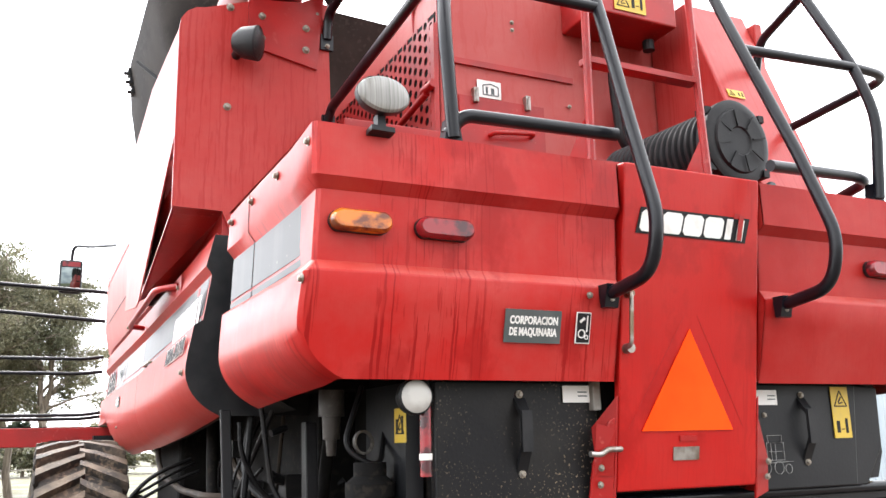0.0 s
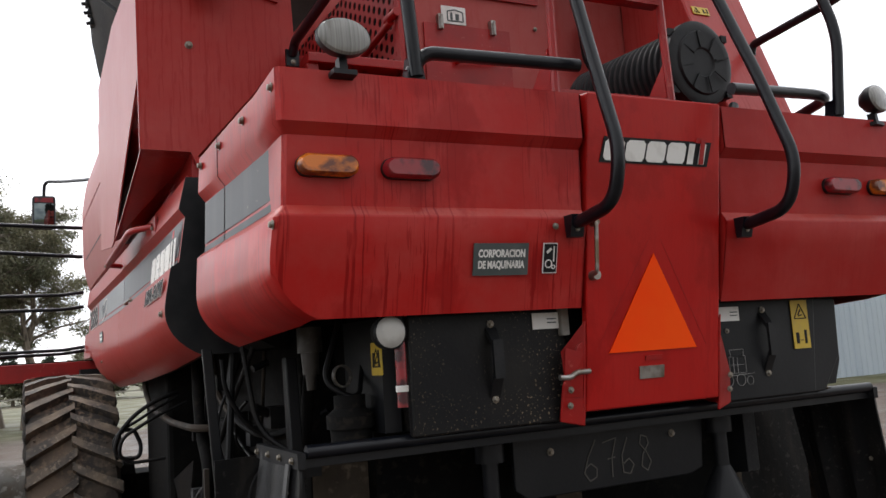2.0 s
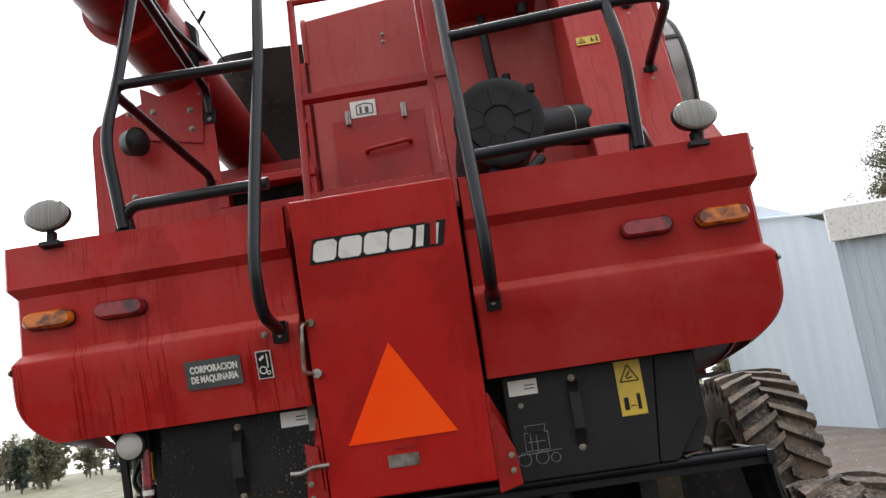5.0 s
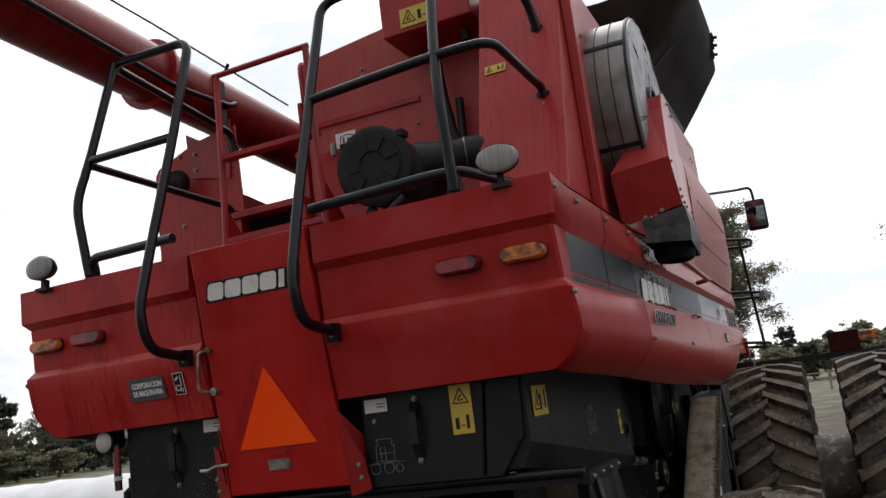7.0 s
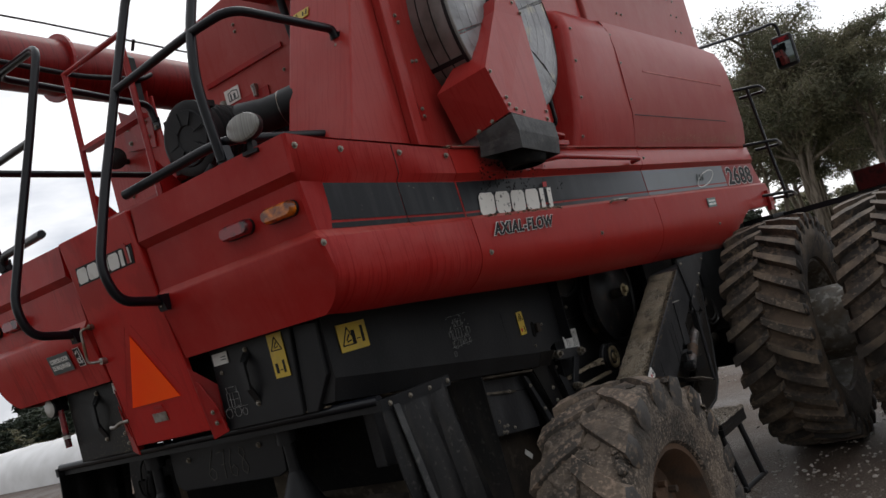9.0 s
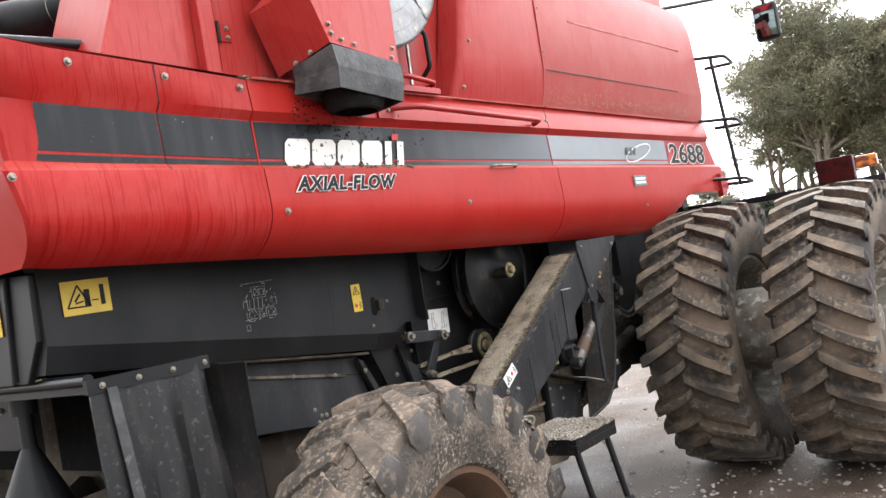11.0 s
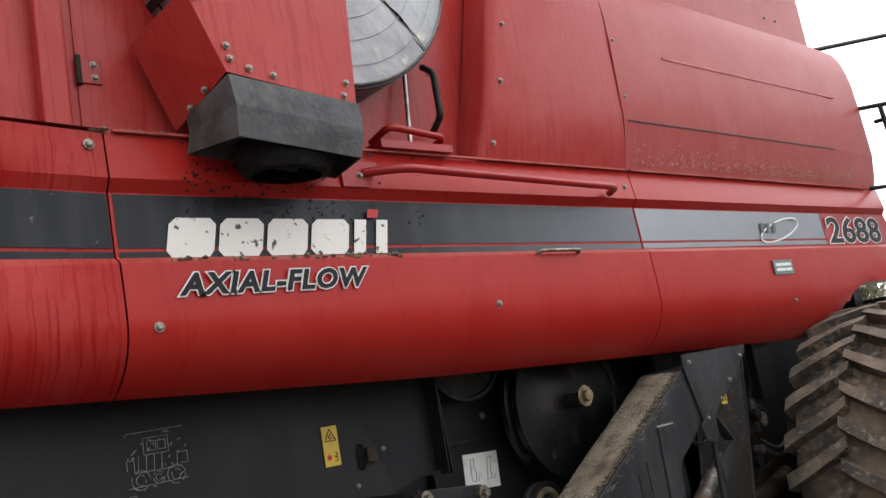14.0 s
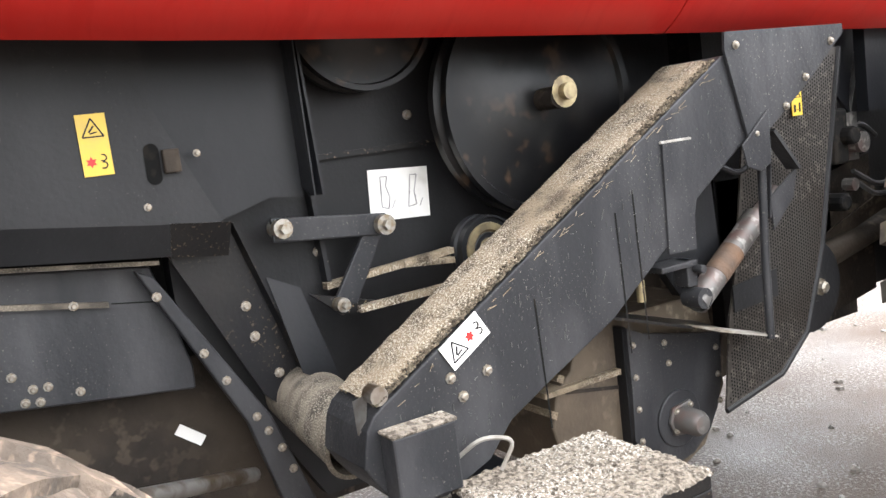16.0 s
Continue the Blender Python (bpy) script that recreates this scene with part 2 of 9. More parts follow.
        thin = math2("MAXIMUM", thin, wr.outputs["Result"])
    col = blend(thin, col, tuple(0.45 * a + 0.55 * c for a, c in zip(base, wet)))
    col = blend(run, col, wet)
    nt.links.new(col, b.inputs["Base Color"])
    rr = node("ShaderNodeMapRange")
    rr.inputs["To Min"].default_value, rr.inputs["To Max"].default_value = rough, rough * 0.8
    nt.links.new(math2("MAXIMUM", run, math2("MULTIPLY", thin, 0.6)), rr.inputs["Value"])
    nt.links.new(rr.outputs["Result"], b.inputs["Roughness"])
    wave = node("ShaderNodeTexNoise", Scale=4.0, Detail=2.0)
    nt.links.new(tc.outputs["Object"], wave.inputs["Vector"])
    bp = node("ShaderNodeBump", Strength=0.06, Distance=0.05)
    nt.links.new(wave.outputs["Fac"], bp.inputs["Height"])
    nt.links.new(bp.outputs["Normal"], b.inputs["Normal"])
    return m


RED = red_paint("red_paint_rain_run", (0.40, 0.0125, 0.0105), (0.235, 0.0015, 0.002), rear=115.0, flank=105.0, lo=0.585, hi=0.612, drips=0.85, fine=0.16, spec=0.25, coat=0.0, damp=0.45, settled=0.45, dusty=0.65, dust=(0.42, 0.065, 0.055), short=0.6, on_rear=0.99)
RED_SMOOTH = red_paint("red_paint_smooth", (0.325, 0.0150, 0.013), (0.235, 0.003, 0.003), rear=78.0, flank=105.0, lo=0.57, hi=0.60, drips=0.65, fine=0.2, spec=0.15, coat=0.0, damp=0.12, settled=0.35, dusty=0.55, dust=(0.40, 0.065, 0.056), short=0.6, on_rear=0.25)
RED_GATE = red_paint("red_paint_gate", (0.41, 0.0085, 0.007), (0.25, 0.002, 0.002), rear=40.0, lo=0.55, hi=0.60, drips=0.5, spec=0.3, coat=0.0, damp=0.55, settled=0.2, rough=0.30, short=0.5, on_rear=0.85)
RED_FINE = red_paint("red_paint_fine_runs", (0.36, 0.029, 0.0255), (0.28, 0.008, 0.007), rear=90.0, flank=85.0, lo=0.57, hi=0.61, drips=0.55, fine=0.3, dusty=0.5, dust=(0.40, 0.08, 0.07), spec=0.24, short=0.6)
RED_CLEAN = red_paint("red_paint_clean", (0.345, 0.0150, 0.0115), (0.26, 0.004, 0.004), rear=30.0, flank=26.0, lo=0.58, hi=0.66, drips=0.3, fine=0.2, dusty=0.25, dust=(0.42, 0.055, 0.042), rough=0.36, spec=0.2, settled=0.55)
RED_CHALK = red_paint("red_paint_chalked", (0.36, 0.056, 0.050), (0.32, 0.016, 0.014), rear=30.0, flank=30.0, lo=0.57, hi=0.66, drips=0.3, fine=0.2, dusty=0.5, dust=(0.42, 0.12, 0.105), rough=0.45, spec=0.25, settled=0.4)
RED_TUBE = red_paint("red_paint_tube", (0.20, 0.007, 0.007), (0.10, 0.003, 0.003), rear=70.0, flank=70.0, lo=0.55, hi=0.60, drips=0.7, fine=0.5, dusty=0.5, dust=(0.22, 0.03, 0.025), rough=0.45, spec=0.35, coat=0.0)
DUSTFLECK = material("tan_dust", (0.38, 0.19, 0.13), 0.9, second=(0.30, 0.14, 0.09), scale=20.0, jitter=0.3)
# pale red; on the panels' top rim it is a painted highlight
PINKLINE = material("pale_red_edge", (0.46, 0.10, 0.08), 0.5, second=(0.36, 0.03, 0.025), scale=9.0)
RED_PLAIN = material("red_paint_dry", (0.33, 0.0075, 0.0065), 0.38, second=(0.22, 0.006, 0.006), scale=5.0, lo=0.4, hi=0.7, third=(0.38, 0.06, 0.05), scale3=40.0,
                     lo3=0.64, hi3=0.74, coat=0.1, bump=0.03, bump_scale=40, spec=0.4)
BLACK = material("black_paint", (0.0065, 0.007, 0.0085), 0.42, second=(0.016, 0.0163, 0.0175), scale=2.2, stretch=(2, 2, 1), lo=0.40, hi=0.78, third=(0.05, 0.046, 0.04),
                 scale3=240.0, lo3=0.70, hi3=0.80, bump=0.05, spec=0.26)
SCUFFED = material("scuffed_black_paint", (0.0085, 0.0086, 0.0094), 0.46, second=(0.022, 0.022, 0.023), scale=1.6, stretch=(2.2, 2.2, 1.2), lo=0.42, hi=0.80, third=(0.075, 0.07, 0.062),
                   scale3=210.0, lo3=0.70, hi3=0.80, bump=0.10, spec=0.22, detail=9.0)
BLACK_CHAFF = material("black_paint_chaff", (0.006, 0.006, 0.007), 0.4, second=(0.014, 0.013, 0.012), scale=4.0, lo=0.4, hi=0.7, third=(0.20, 0.155, 0.10), scale3=120.0,
                       lo3=0.63, hi3=0.69, bump=0.08, spec=0.2)
TUBE = material("black_tube_paint", (0.003, 0.004, 0.007), 0.3, second=(0.008, 0.009, 0.013), scale=9.0, lo=0.5, hi=0.7, spec=0.35, bump=0.03, bump_scale=120)
# near-black with deep shade put into the colour, for what lies under skins
DARK = material("shade_black", (0.004, 0.004, 0.004), 0.8, second=(0.008, 0.0075, 0.007), scale=5.0, third=(0.018, 0.015, 0.012), scale3=30.0, spec=0.12)
PLASTIC = material("black_plastic", (0.007, 0.0075, 0.009), 0.48, second=(0.014, 0.014, 0.015), scale=12.0, bump=0.05, spec=0.28)
RUBBER = material("tyre_rubber", (0.030, 0.0255, 0.022), 0.75, second=(0.17, 0.125, 0.088), scale=3.5, lo=0.42, hi=0.66, amount=0.8, third=(0.17, 0.125, 0.085), scale3=30.0,
                  lo3=0.5, hi3=0.66, bump=0.35, bump_scale=45)
MUDDY = material("muddy_rubber", (0.046, 0.039, 0.032), 0.85, second=(0.150, 0.118, 0.090), scale=8.0, lo=0.42, hi=0.64, third=(0.25, 0.20, 0.155), scale3=70.0, lo3=0.52,
                 hi3=0.64, bump=1.0, bump_scale=60)
RIM = material("dirty_grey_rim", (0.20, 0.19, 0.17), 0.6, second=(0.12, 0.09, 0.06), scale=8.0, third=(0.42, 0.40, 0.36), scale3=18.0, bump=0.15)
WORNSTEEL = material("worn_grey_steel", (0.09, 0.085, 0.08), 0.45, 0.3, second=(0.10, 0.045, 0.035), scale=9.0, lo=0.5, hi=0.7, third=(0.24, 0.23, 0.21), scale3=40.0)
RUST = material("rusty_rim", (0.10, 0.055, 0.03), 0.8, second=(0.05, 0.035, 0.025), scale=9.0, bump=0.3)
CHAFF = material("grain_dust", (0.225, 0.18, 0.125), 0.95, second=(0.075, 0.060, 0.043), scale=14.0, lo=0.44, hi=0.66, third=(0.46, 0.41, 0.33), scale3=240.0, lo3=0.50,
                 hi3=0.60, bump=1.0, bump_scale=150, spec=0.15)
BOLT = material("zinc_bolt", (0.30, 0.285, 0.255), 0.42, 0.7, second=(0.20, 0.16, 0.11), scale=60.0)
PERFORATED = material("perforated_steel", (0.042, 0.038, 0.034), 0.5, 0.3, second=(0.03, 0.025, 0.021), scale=5.0, third=(0.09, 0.08, 0.07), scale3=60.0, spec=0.3)
CRUST = material("coarse_grain_crust", (0.205, 0.178, 0.145), 0.95, second=(0.085, 0.072, 0.058), scale=75.0, lo=0.46, hi=0.58, third=(0.46, 0.44, 0.39), scale3=160.0, lo3=0.52,
                 hi3=0.62, bump=1.0, bump_scale=120, spec=0.15)
DUSTY = material("dusty_black_paint", (0.017, 0.0175, 0.0195), 0.44, second=(0.048, 0.048, 0.050), scale=3.0, stretch=(3.0, 3.0, 1.1), lo=0.42, hi=0.82, third=(0.19, 0.175, 0.15),
                 scale3=190.0, lo3=0.65, hi3=0.76, bump=0.12, spec=0.26, detail=10.0)
WETCHAFF = material("damp_chaff", (0.16, 0.132, 0.095), 0.9, second=(0.05, 0.04, 0.029), scale=60.0, lo=0.4, hi=0.6, jitter=0.4, bump=0.5, bump_scale=300, spec=0.2)
AUGERDUST = material("dusted_grey_tube", (0.15, 0.128, 0.10), 0.85, second=(0.06, 0.052, 0.043), scale=3.0, stretch=(9, 4, 4), lo=0.42, hi=0.62, third=(0.26, 0.235, 0.19), scale3=260.0, lo3=0.5, hi3=0.62, bump=0.4, bump_scale=240, spec=0.2)
GLOSSBLACK = material("gloss_black_pulley", (0.0045, 0.0045, 0.005), 0.36, second=(0.014, 0.0135, 0.013), scale=5.0, lo=0.5, hi=0.7, third=(0.05, 0.032, 0.02), scale3=14.0, lo3=0.58, hi3=0.68, spec=0.28)
TANSTEEL = material("dust_brown_steel", (0.095, 0.074, 0.051), 0.65, second=(0.038, 0.028, 0.02), scale=3.5, lo=0.38, hi=0.66, third=(0.17, 0.14, 0.10), scale3=30.0, lo3=0.55, hi3=0.7, bump=0.15, spec=0.3)
CURTAIN = material("stained_black_rubber", (0.006, 0.006, 0.0065), 0.45, second=(0.02, 0.0175, 0.015), scale=4.0, stretch=(5, 5, 1), lo=0.48, hi=0.75, third=(0.04, 0.037, 0.034), scale3=45.0, lo3=0.6, hi3=0.7, bump=0.12, spec=0.3)
HOSE = material("black_hose_rubber", (0.0035, 0.0035, 0.004), 0.55, second=(0.011, 0.0098, 0.009), scale=14.0, lo=0.5, hi=0.7, spec=0.2)
TANHOSE = material("dusty_brown_hose", (0.040, 0.030, 0.022), 0.7, second=(0.014, 0.011, 0.009), scale=9.0, lo=0.42, hi=0.62, spec=0.2)
LUGTOP = material("worn_lug_rubber", (0.068, 0.060, 0.052), 0.65, second=(0.205, 0.16, 0.115), scale=5.0, lo=0.42, hi=0.64, third=(0.25, 0.20, 0.15), scale3=45.0, lo3=0.55, hi3=0.68, bump=0.5, bump_scale=40, spec=0.35)
SHOULDER = material("grey_shoulder_rubber", (0.075, 0.070, 0.066), 0.7, second=(0.035, 0.031, 0.028), scale=7.0, lo=0.4, hi=0.6, third=(0.22, 0.165, 0.115), scale3=30.0, lo3=0.55, hi3=0.66, bump=0.3, bump_scale=50, spec=0.3)
MUDLUG = material("muddy_lug_rubber", (0.060, 0.053, 0.046), 0.75, second=(0.170, 0.133, 0.102), scale=5.0, lo=0.42, hi=0.62, third=(0.32, 0.24, 0.18), scale3=50.0, lo3=0.52, hi3=0.66, bump=0.8, bump_scale=45, spec=0.25)
BRASS = material("yellow_zinc", (0.40, 0.33, 0.19), 0.45, 0.6, second=(0.20, 0.16, 0.10), scale=24.0)
STEEL = material("bare_steel", (0.42, 0.41, 0.39), 0.38, 0.9, second=(0.16, 0.12, 0.08), scale=14.0)
RUSTY = material("brown_stained_steel", (0.040, 0.031, 0.023), 0.7, second=(0.015, 0.012, 0.010), scale=4.0, third=(0.06, 0.047, 0.034), scale3=25.0, bump=0.2, spec=0.2)
FLARE = material("grey_brown_extension", (0.020, 0.0175, 0.016), 0.8, second=(0.034, 0.029, 0.026), scale=2.5, third=(0.036, 0.031, 0.028), scale3=30.0, bump=0.05, spec=0.08)
MESHGREY = material("dusty_screen", (0.36, 0.365, 0.375), 0.5, 0.3, second=(0.25, 0.25, 0.255), scale=7.0, lo=0.38, hi=0.65, third=(0.48, 0.45, 0.36), scale3=11.0, lo3=0.62,
                    hi3=0.72, bump=0.7, bump_scale=22)
SPOKE = material("dusty_spoke", (0.10, 0.10, 0.105), 0.6, second=(0.22, 0.215, 0.20), scale=18.0, lo=0.45, hi=0.6)
DRUM = material("smoked_drum_mesh", (0.24, 0.23, 0.22), 0.36, 0.3, second=(0.11, 0.10, 0.09), scale=5.0, lo=0.4, hi=0.65, bump=0.2, bump_scale=14)
WORNRUB = material("worn_black_rubber", (0.016, 0.016, 0.017), 0.55, second=(0.05, 0.05, 0.05), scale=10.0, third=(0.06, 0.058, 0.052), scale3=30.0, bump=0.2)
WHITE = material("white_decal", (0.72, 0.71, 0.68), 0.45, second=(0.50, 0.48, 0.44), scale=14.0, lo=0.5, hi=0.75)
WORNWHITE = material("worn_white_decal", (0.74, 0.72, 0.67), 0.5, second=(0.06, 0.05, 0.045), scale=40.0, lo=0.62, hi=0.65)
YELLOW = material("yellow_decal", (0.56, 0.385, 0.04), 0.45, second=(0.42, 0.30, 0.07), scale=14.0, lo=0.5, hi=0.75)
STRIPE = material("charcoal_stripe", (0.0085, 0.0095, 0.012), 0.38, second=(0.020, 0.0215, 0.024), scale=1.0, stretch=(14, 14, 1.2), lo=0.5, hi=0.65, third=(0.2, 0.18, 0.15),
                  scale3=45.0, lo3=0.71, hi3=0.77, spec=0.2, coat=0.05)
STRIPE_FADE = material("fading_charcoal_stripe", (0.0085, 0.0095, 0.012), 0.38, second=(0.020, 0.0215, 0.024), scale=1.0, stretch=(14, 14, 1.2), lo=0.5, hi=0.65, spec=0.25)
fade_tree = STRIPE_FADE.node_tree
fade_bsdf = fade_tree.nodes["Principled BSDF"]
fade_src = fade_bsdf.inputs["Base Color"].links[0].from_socket
fade_tc, fade_xyz = fade_tree.nodes.new("ShaderNodeTexCoord"), fade_tree.nodes.new("ShaderNodeSeparateXYZ")
fade_tree.links.new(fade_tc.outputs["Object"], fade_xyz.inputs[0])
fade_rg = fade_tree.nodes.new("ShaderNodeMapRange")
fade_rg.inputs["From Min"].default_value, fade_rg.inputs["From Max"].default_value = 1.75, 3.0
fade_tree.links.new(fade_xyz.outputs["Y"], fade_rg.inputs["Value"])
fade_mix = fade_tree.nodes.new("ShaderNodeMixRGB")
fade_mix.inputs["Color2"].default_value = (0.135, 0.145, 0.16, 1)
fade_tree.links.new(fade_rg.outputs["Result"], fade_mix.inputs["Fac"])
fade_tree.links.new(fade_src, fade_mix.inputs["Color1"])
fade_tree.links.new(fade_mix.outputs["Color"], fade_bsdf.inputs["Base Color"])
SILVER = material("silver_stripe", (0.21, 0.225, 0.24), 0.35, 0.3, second=(0.20, 0.21, 0.22), scale=5.0, coat=0.3)
INK = material("black_ink", (0.012, 0.012, 0.013), 0.5, spec=0.2)
GREYLABEL = material("grey_label", (0.055, 0.07, 0.07), 0.4, second=(0.08, 0.09, 0.09), scale=8.0)
ORANGE = material("fluorescent_orange", (1.0, 0.066, 0.003), 0.7, second=(1.0, 0.085, 0.005), scale=5.0, spec=0.12)
ORANGE_RED = material("bright_red_decal", (0.45, 0.015, 0.012), 0.5)
AMBER = material("amber_lens", (0.62, 0.16, 0.008), 0.25, second=(0.13, 0.03, 0.008), scale=14.0, stretch=(1, 1, 1.4), lo=0.45, hi=0.58, coat=0.3)
REDLENS = material("red_lens", (0.24, 0.012, 0.018), 0.25, second=(0.05, 0.006, 0.01), scale=16.0, lo=0.46, hi=0.58, coat=0.3)
REDMARK = material("dark_red_lens", (0.045, 0.004, 0.004), 0.4, second=(0.018, 0.003, 0.003), scale=16.0, lo=0.46, hi=0.58, spec=0.12)
LENS = material("ribbed_lamp_glass", (0.25, 0.245, 0.225), 0.2, second=(0.15, 0.147, 0.135), scale=1.0, stretch=(160, 1, 1), lo=0.35, hi=0.65, coat=0.25)
FROST = material("frosted_lens", (0.42, 0.41, 0.38), 0.3, second=(0.30, 0.29, 0.27), scale=14.0, coat=0.2)
PRINT = material("faded_white_print", (0.32, 0.32, 0.31), 0.6, second=(0.16, 0.16, 0.16), scale=40.0)
SCRATCH = material("bared_scratch", (0.10, 0.098, 0.092), 0.6, second=(0.05, 0.049, 0.047), scale=30.0)
CHALK = material("chalk", (0.10, 0.095, 0.085), 0.9)
GREEN = material("green_label", (0.10, 0.16, 0.15), 0.5, second=(0.15, 0.22, 0.2), scale=20.0)
MIRROR = material("mirror_glass", (0.16, 0.19, 0.19), 0.05, 1.0)
BARK = material("eucalyptus_bark", (0.23, 0.19, 0.15), 0.85, second=(0.10, 0.08, 0.06), scale=3.0, stretch=(3, 3, 0.5), bump=0.4, bump_scale=12)
LEAF = material("eucalyptus_leaf", (0.125, 0.130, 0.080), 0.5, second=(0.20, 0.185, 0.115), scale=0.5, lo=0.4, hi=0.6, jitter=0.35)
PINE = material("dark_needles", (0.040, 0.055, 0.040), 0.6, second=(0.062, 0.074, 0.050), scale=0.6, lo=0.4, hi=0.6, jitter=0.3)
for leafy in (LEAF, PINE):
    # light that comes through the blades
    lt = leafy.node_tree
    bs, lo_ = lt.nodes["Principled BSDF"], lt.nodes["Material Output"]
    thru, both = lt.nodes.new("ShaderNodeBsdfTranslucent"), lt.nodes.new("ShaderNodeMixShader")
    both.inputs[0].default_value = 0.4
    lt.links.new(bs.inputs["Base Color"].links[0].from_socket, thru.inputs["Color"])
    lt.links.new(bs.outputs[0], both.inputs[1])
    lt.links.new(thru.outputs[0], both.inputs[2])
    lt.links.new(both.outputs[0], lo_.inputs["Surface"])
SHEDWALL = material("galvanised_sheet", (0.46, 0.52, 0.57), 0.45, 0.25, second=(0.40, 0.46, 0.52), scale=0.6, stretch=(3, 3, 0.4), lo=0.35, hi=0.65, bump=0.03, bump_scale=5)
BAG = material("white_film", (0.80, 0.80, 0.80), 0.4, second=(0.68, 0.68, 0.67), scale=1.2, bump=0.15, bump_scale=4)
POST = material("fence_post_wood", (0.42, 0.40, 0.36), 0.8, second=(0.25, 0.22, 0.19), scale=8.0)


def ground_material():
    m = material("yard_gravel", (0.090, 0.062, 0.045), 0.8, second=(0.054, 0.037, 0.027), scale=0.7, lo=0.38, hi=0.62, third=(0.20, 0.175, 0.15), scale3=70.0, lo3=0.52,
                 hi3=0.62, rough2=0.5, bump=0.6, bump_scale=130, spec=0.3)
    nt = m.node_tree
    b = nt.nodes["Principled BSDF"]
    col = b.inputs["Base Color"].links[0].from_socket
    tc = nt.nodes.new("ShaderNodeTexCoord")
    dist = nt.nodes.new("ShaderNodeVectorMath")
    dist.operation = "LENGTH"
    nt.links.new(tc.outputs["Object"], dist.inputs[0])
    nz = nt.nodes.new("ShaderNodeTexNoise")
    nz.inputs["Scale"].default_value, nz.inputs["Detail"].default_value = 0.09, 5.0
    nt.links.new(tc.outputs["Object"], nz.inputs["Vector"])
    ad = nt.nodes.new("ShaderNodeMath")
    ad.operation = "MULTIPLY_ADD"
    ad.inputs[1].default_value = 22.0
    nt.links.new(nz.outputs["Fac"], ad.inputs[0])
    nt.links.new(dist.outputs["Value"], ad.inputs[2])
    rg = nt.nodes.new("ShaderNodeMapRange")
    rg.inputs["From Min"].default_value, rg.inputs["From Max"].default_value = 36.5, 39.0
    nt.links.new(ad.outputs[0], rg.inputs["Value"])
    gn = nt.nodes.new("ShaderNodeTexNoise")
    gn.inputs["Scale"].default_value, gn.inputs["Detail"].default_value = 0.35, 8.0
    nt.links.new(tc.outputs["Object"], gn.inputs["Vector"])
    gr = nt.nodes.new("ShaderNodeMixRGB")
    gr.inputs["Color1"].default_value, gr.inputs["Color2"].default_value = (0.060, 0.075, 0.027, 1), (0.14, 0.115, 0.055, 1)
    nt.links.new(gn.outputs["Fac"], gr.inputs["Fac"])
    mx = nt.nodes.new("ShaderNodeMixRGB")
    nt.links.new(rg.outputs["Result"], mx.inputs["Fac"])
    nt.links.new(col, mx.inputs["Color1"])
    nt.links.new(gr.outputs["Color"], mx.inputs["Color2"])
    nt.links.new(mx.outputs["Color"], b.inputs["Base Color"])
    return m


GROUND = ground_material()


# ---- mesh helpers ----
def finish(name, bm, mat, smooth=False):
    bmesh.ops.recalc_face_normals(bm, faces=bm.faces)
    bm.edges.index_update()
    rims = [e.index for e in bm.edges if len(e.link_faces) == 1] if smooth else []
    me = bpy.data.meshes.new(name)
    bm.to_mesh(me)
    bm.free()
    me.materials.append(mat)
    if smooth:
        me.polygons.foreach_set("use_smooth", [True] * len(me.polygons))
        me.set_sharp_from_angle(angle=radians(38))
        for i in rims:
            me.edges[i].use_edge_sharp = True
    return me


def part(name, bm, mat, parent, label="", smooth=False, thick=0.0, bevel=0.0, kind="", thick_side=-1.0):
    ob = new(name, finish(name, bm, mat, smooth))
    ob.parent = parent
    if thick:
        so = ob.modifiers.new("sheet", "SOLIDIFY")
        so.thickness, so.offset = thick, thick_side
    if bevel:
        bv = ob.modifiers.new("edge", "BEVEL")
        bv.width, bv.segments, bv.limit_method, bv.angle_limit = bevel, 2, "ANGLE", radians(40)
    return tagged(ob, label, kind=kind)


def thing(name, label, category, group=""):
    return tagged(new(name), label, category, group)


def box(bm, lo, hi):
    vs = [bm.verts.new((x, y, z)) for x in (lo[0], hi[0]) for y in (lo[1], hi[1]) for z in (lo[2], hi[2])]
    for f in ((0, 1, 3, 2), (4, 6, 7, 5), (0, 4, 5, 1), (2, 3, 7, 6), (0, 2, 6, 4), (1, 5, 7, 3)):
        bm.faces.new([vs[i] for i in f])
    return bm


def prism(bm, pts, vec):
    """A flat outline pushed along vec."""
    v = Vector(vec)
    a = [bm.verts.new(p) for p in pts]
    b = [bm.verts.new(Vector(p) + v) for p in pts]
    n = len(pts)
    bm.faces.new(a)
    bm.faces.new(b[::-1])
    for i in range(n):
        bm.faces.new((a[i], b[i], b[(i + 1) % n], a[(i + 1) % n]))
    return bm


def slab_x(bm, yz, x0, x1):
    return prism(bm, [(x0, y, z) for y, z in yz], (x1 - x0, 0, 0))


def slab_y(bm, xz, y0, y1):
    return prism(bm, [(x, y0, z) for x, z in xz], (0, y1 - y0, 0))


def basis(d):
    d = Vector(d).normalized()
    a = Vector((0, 0, 1)) if abs(d.z) < 0.9 else Vector((1, 0, 0))
    u = d.cross(a).normalized()
    return u, d.cross(u).normalized(), d


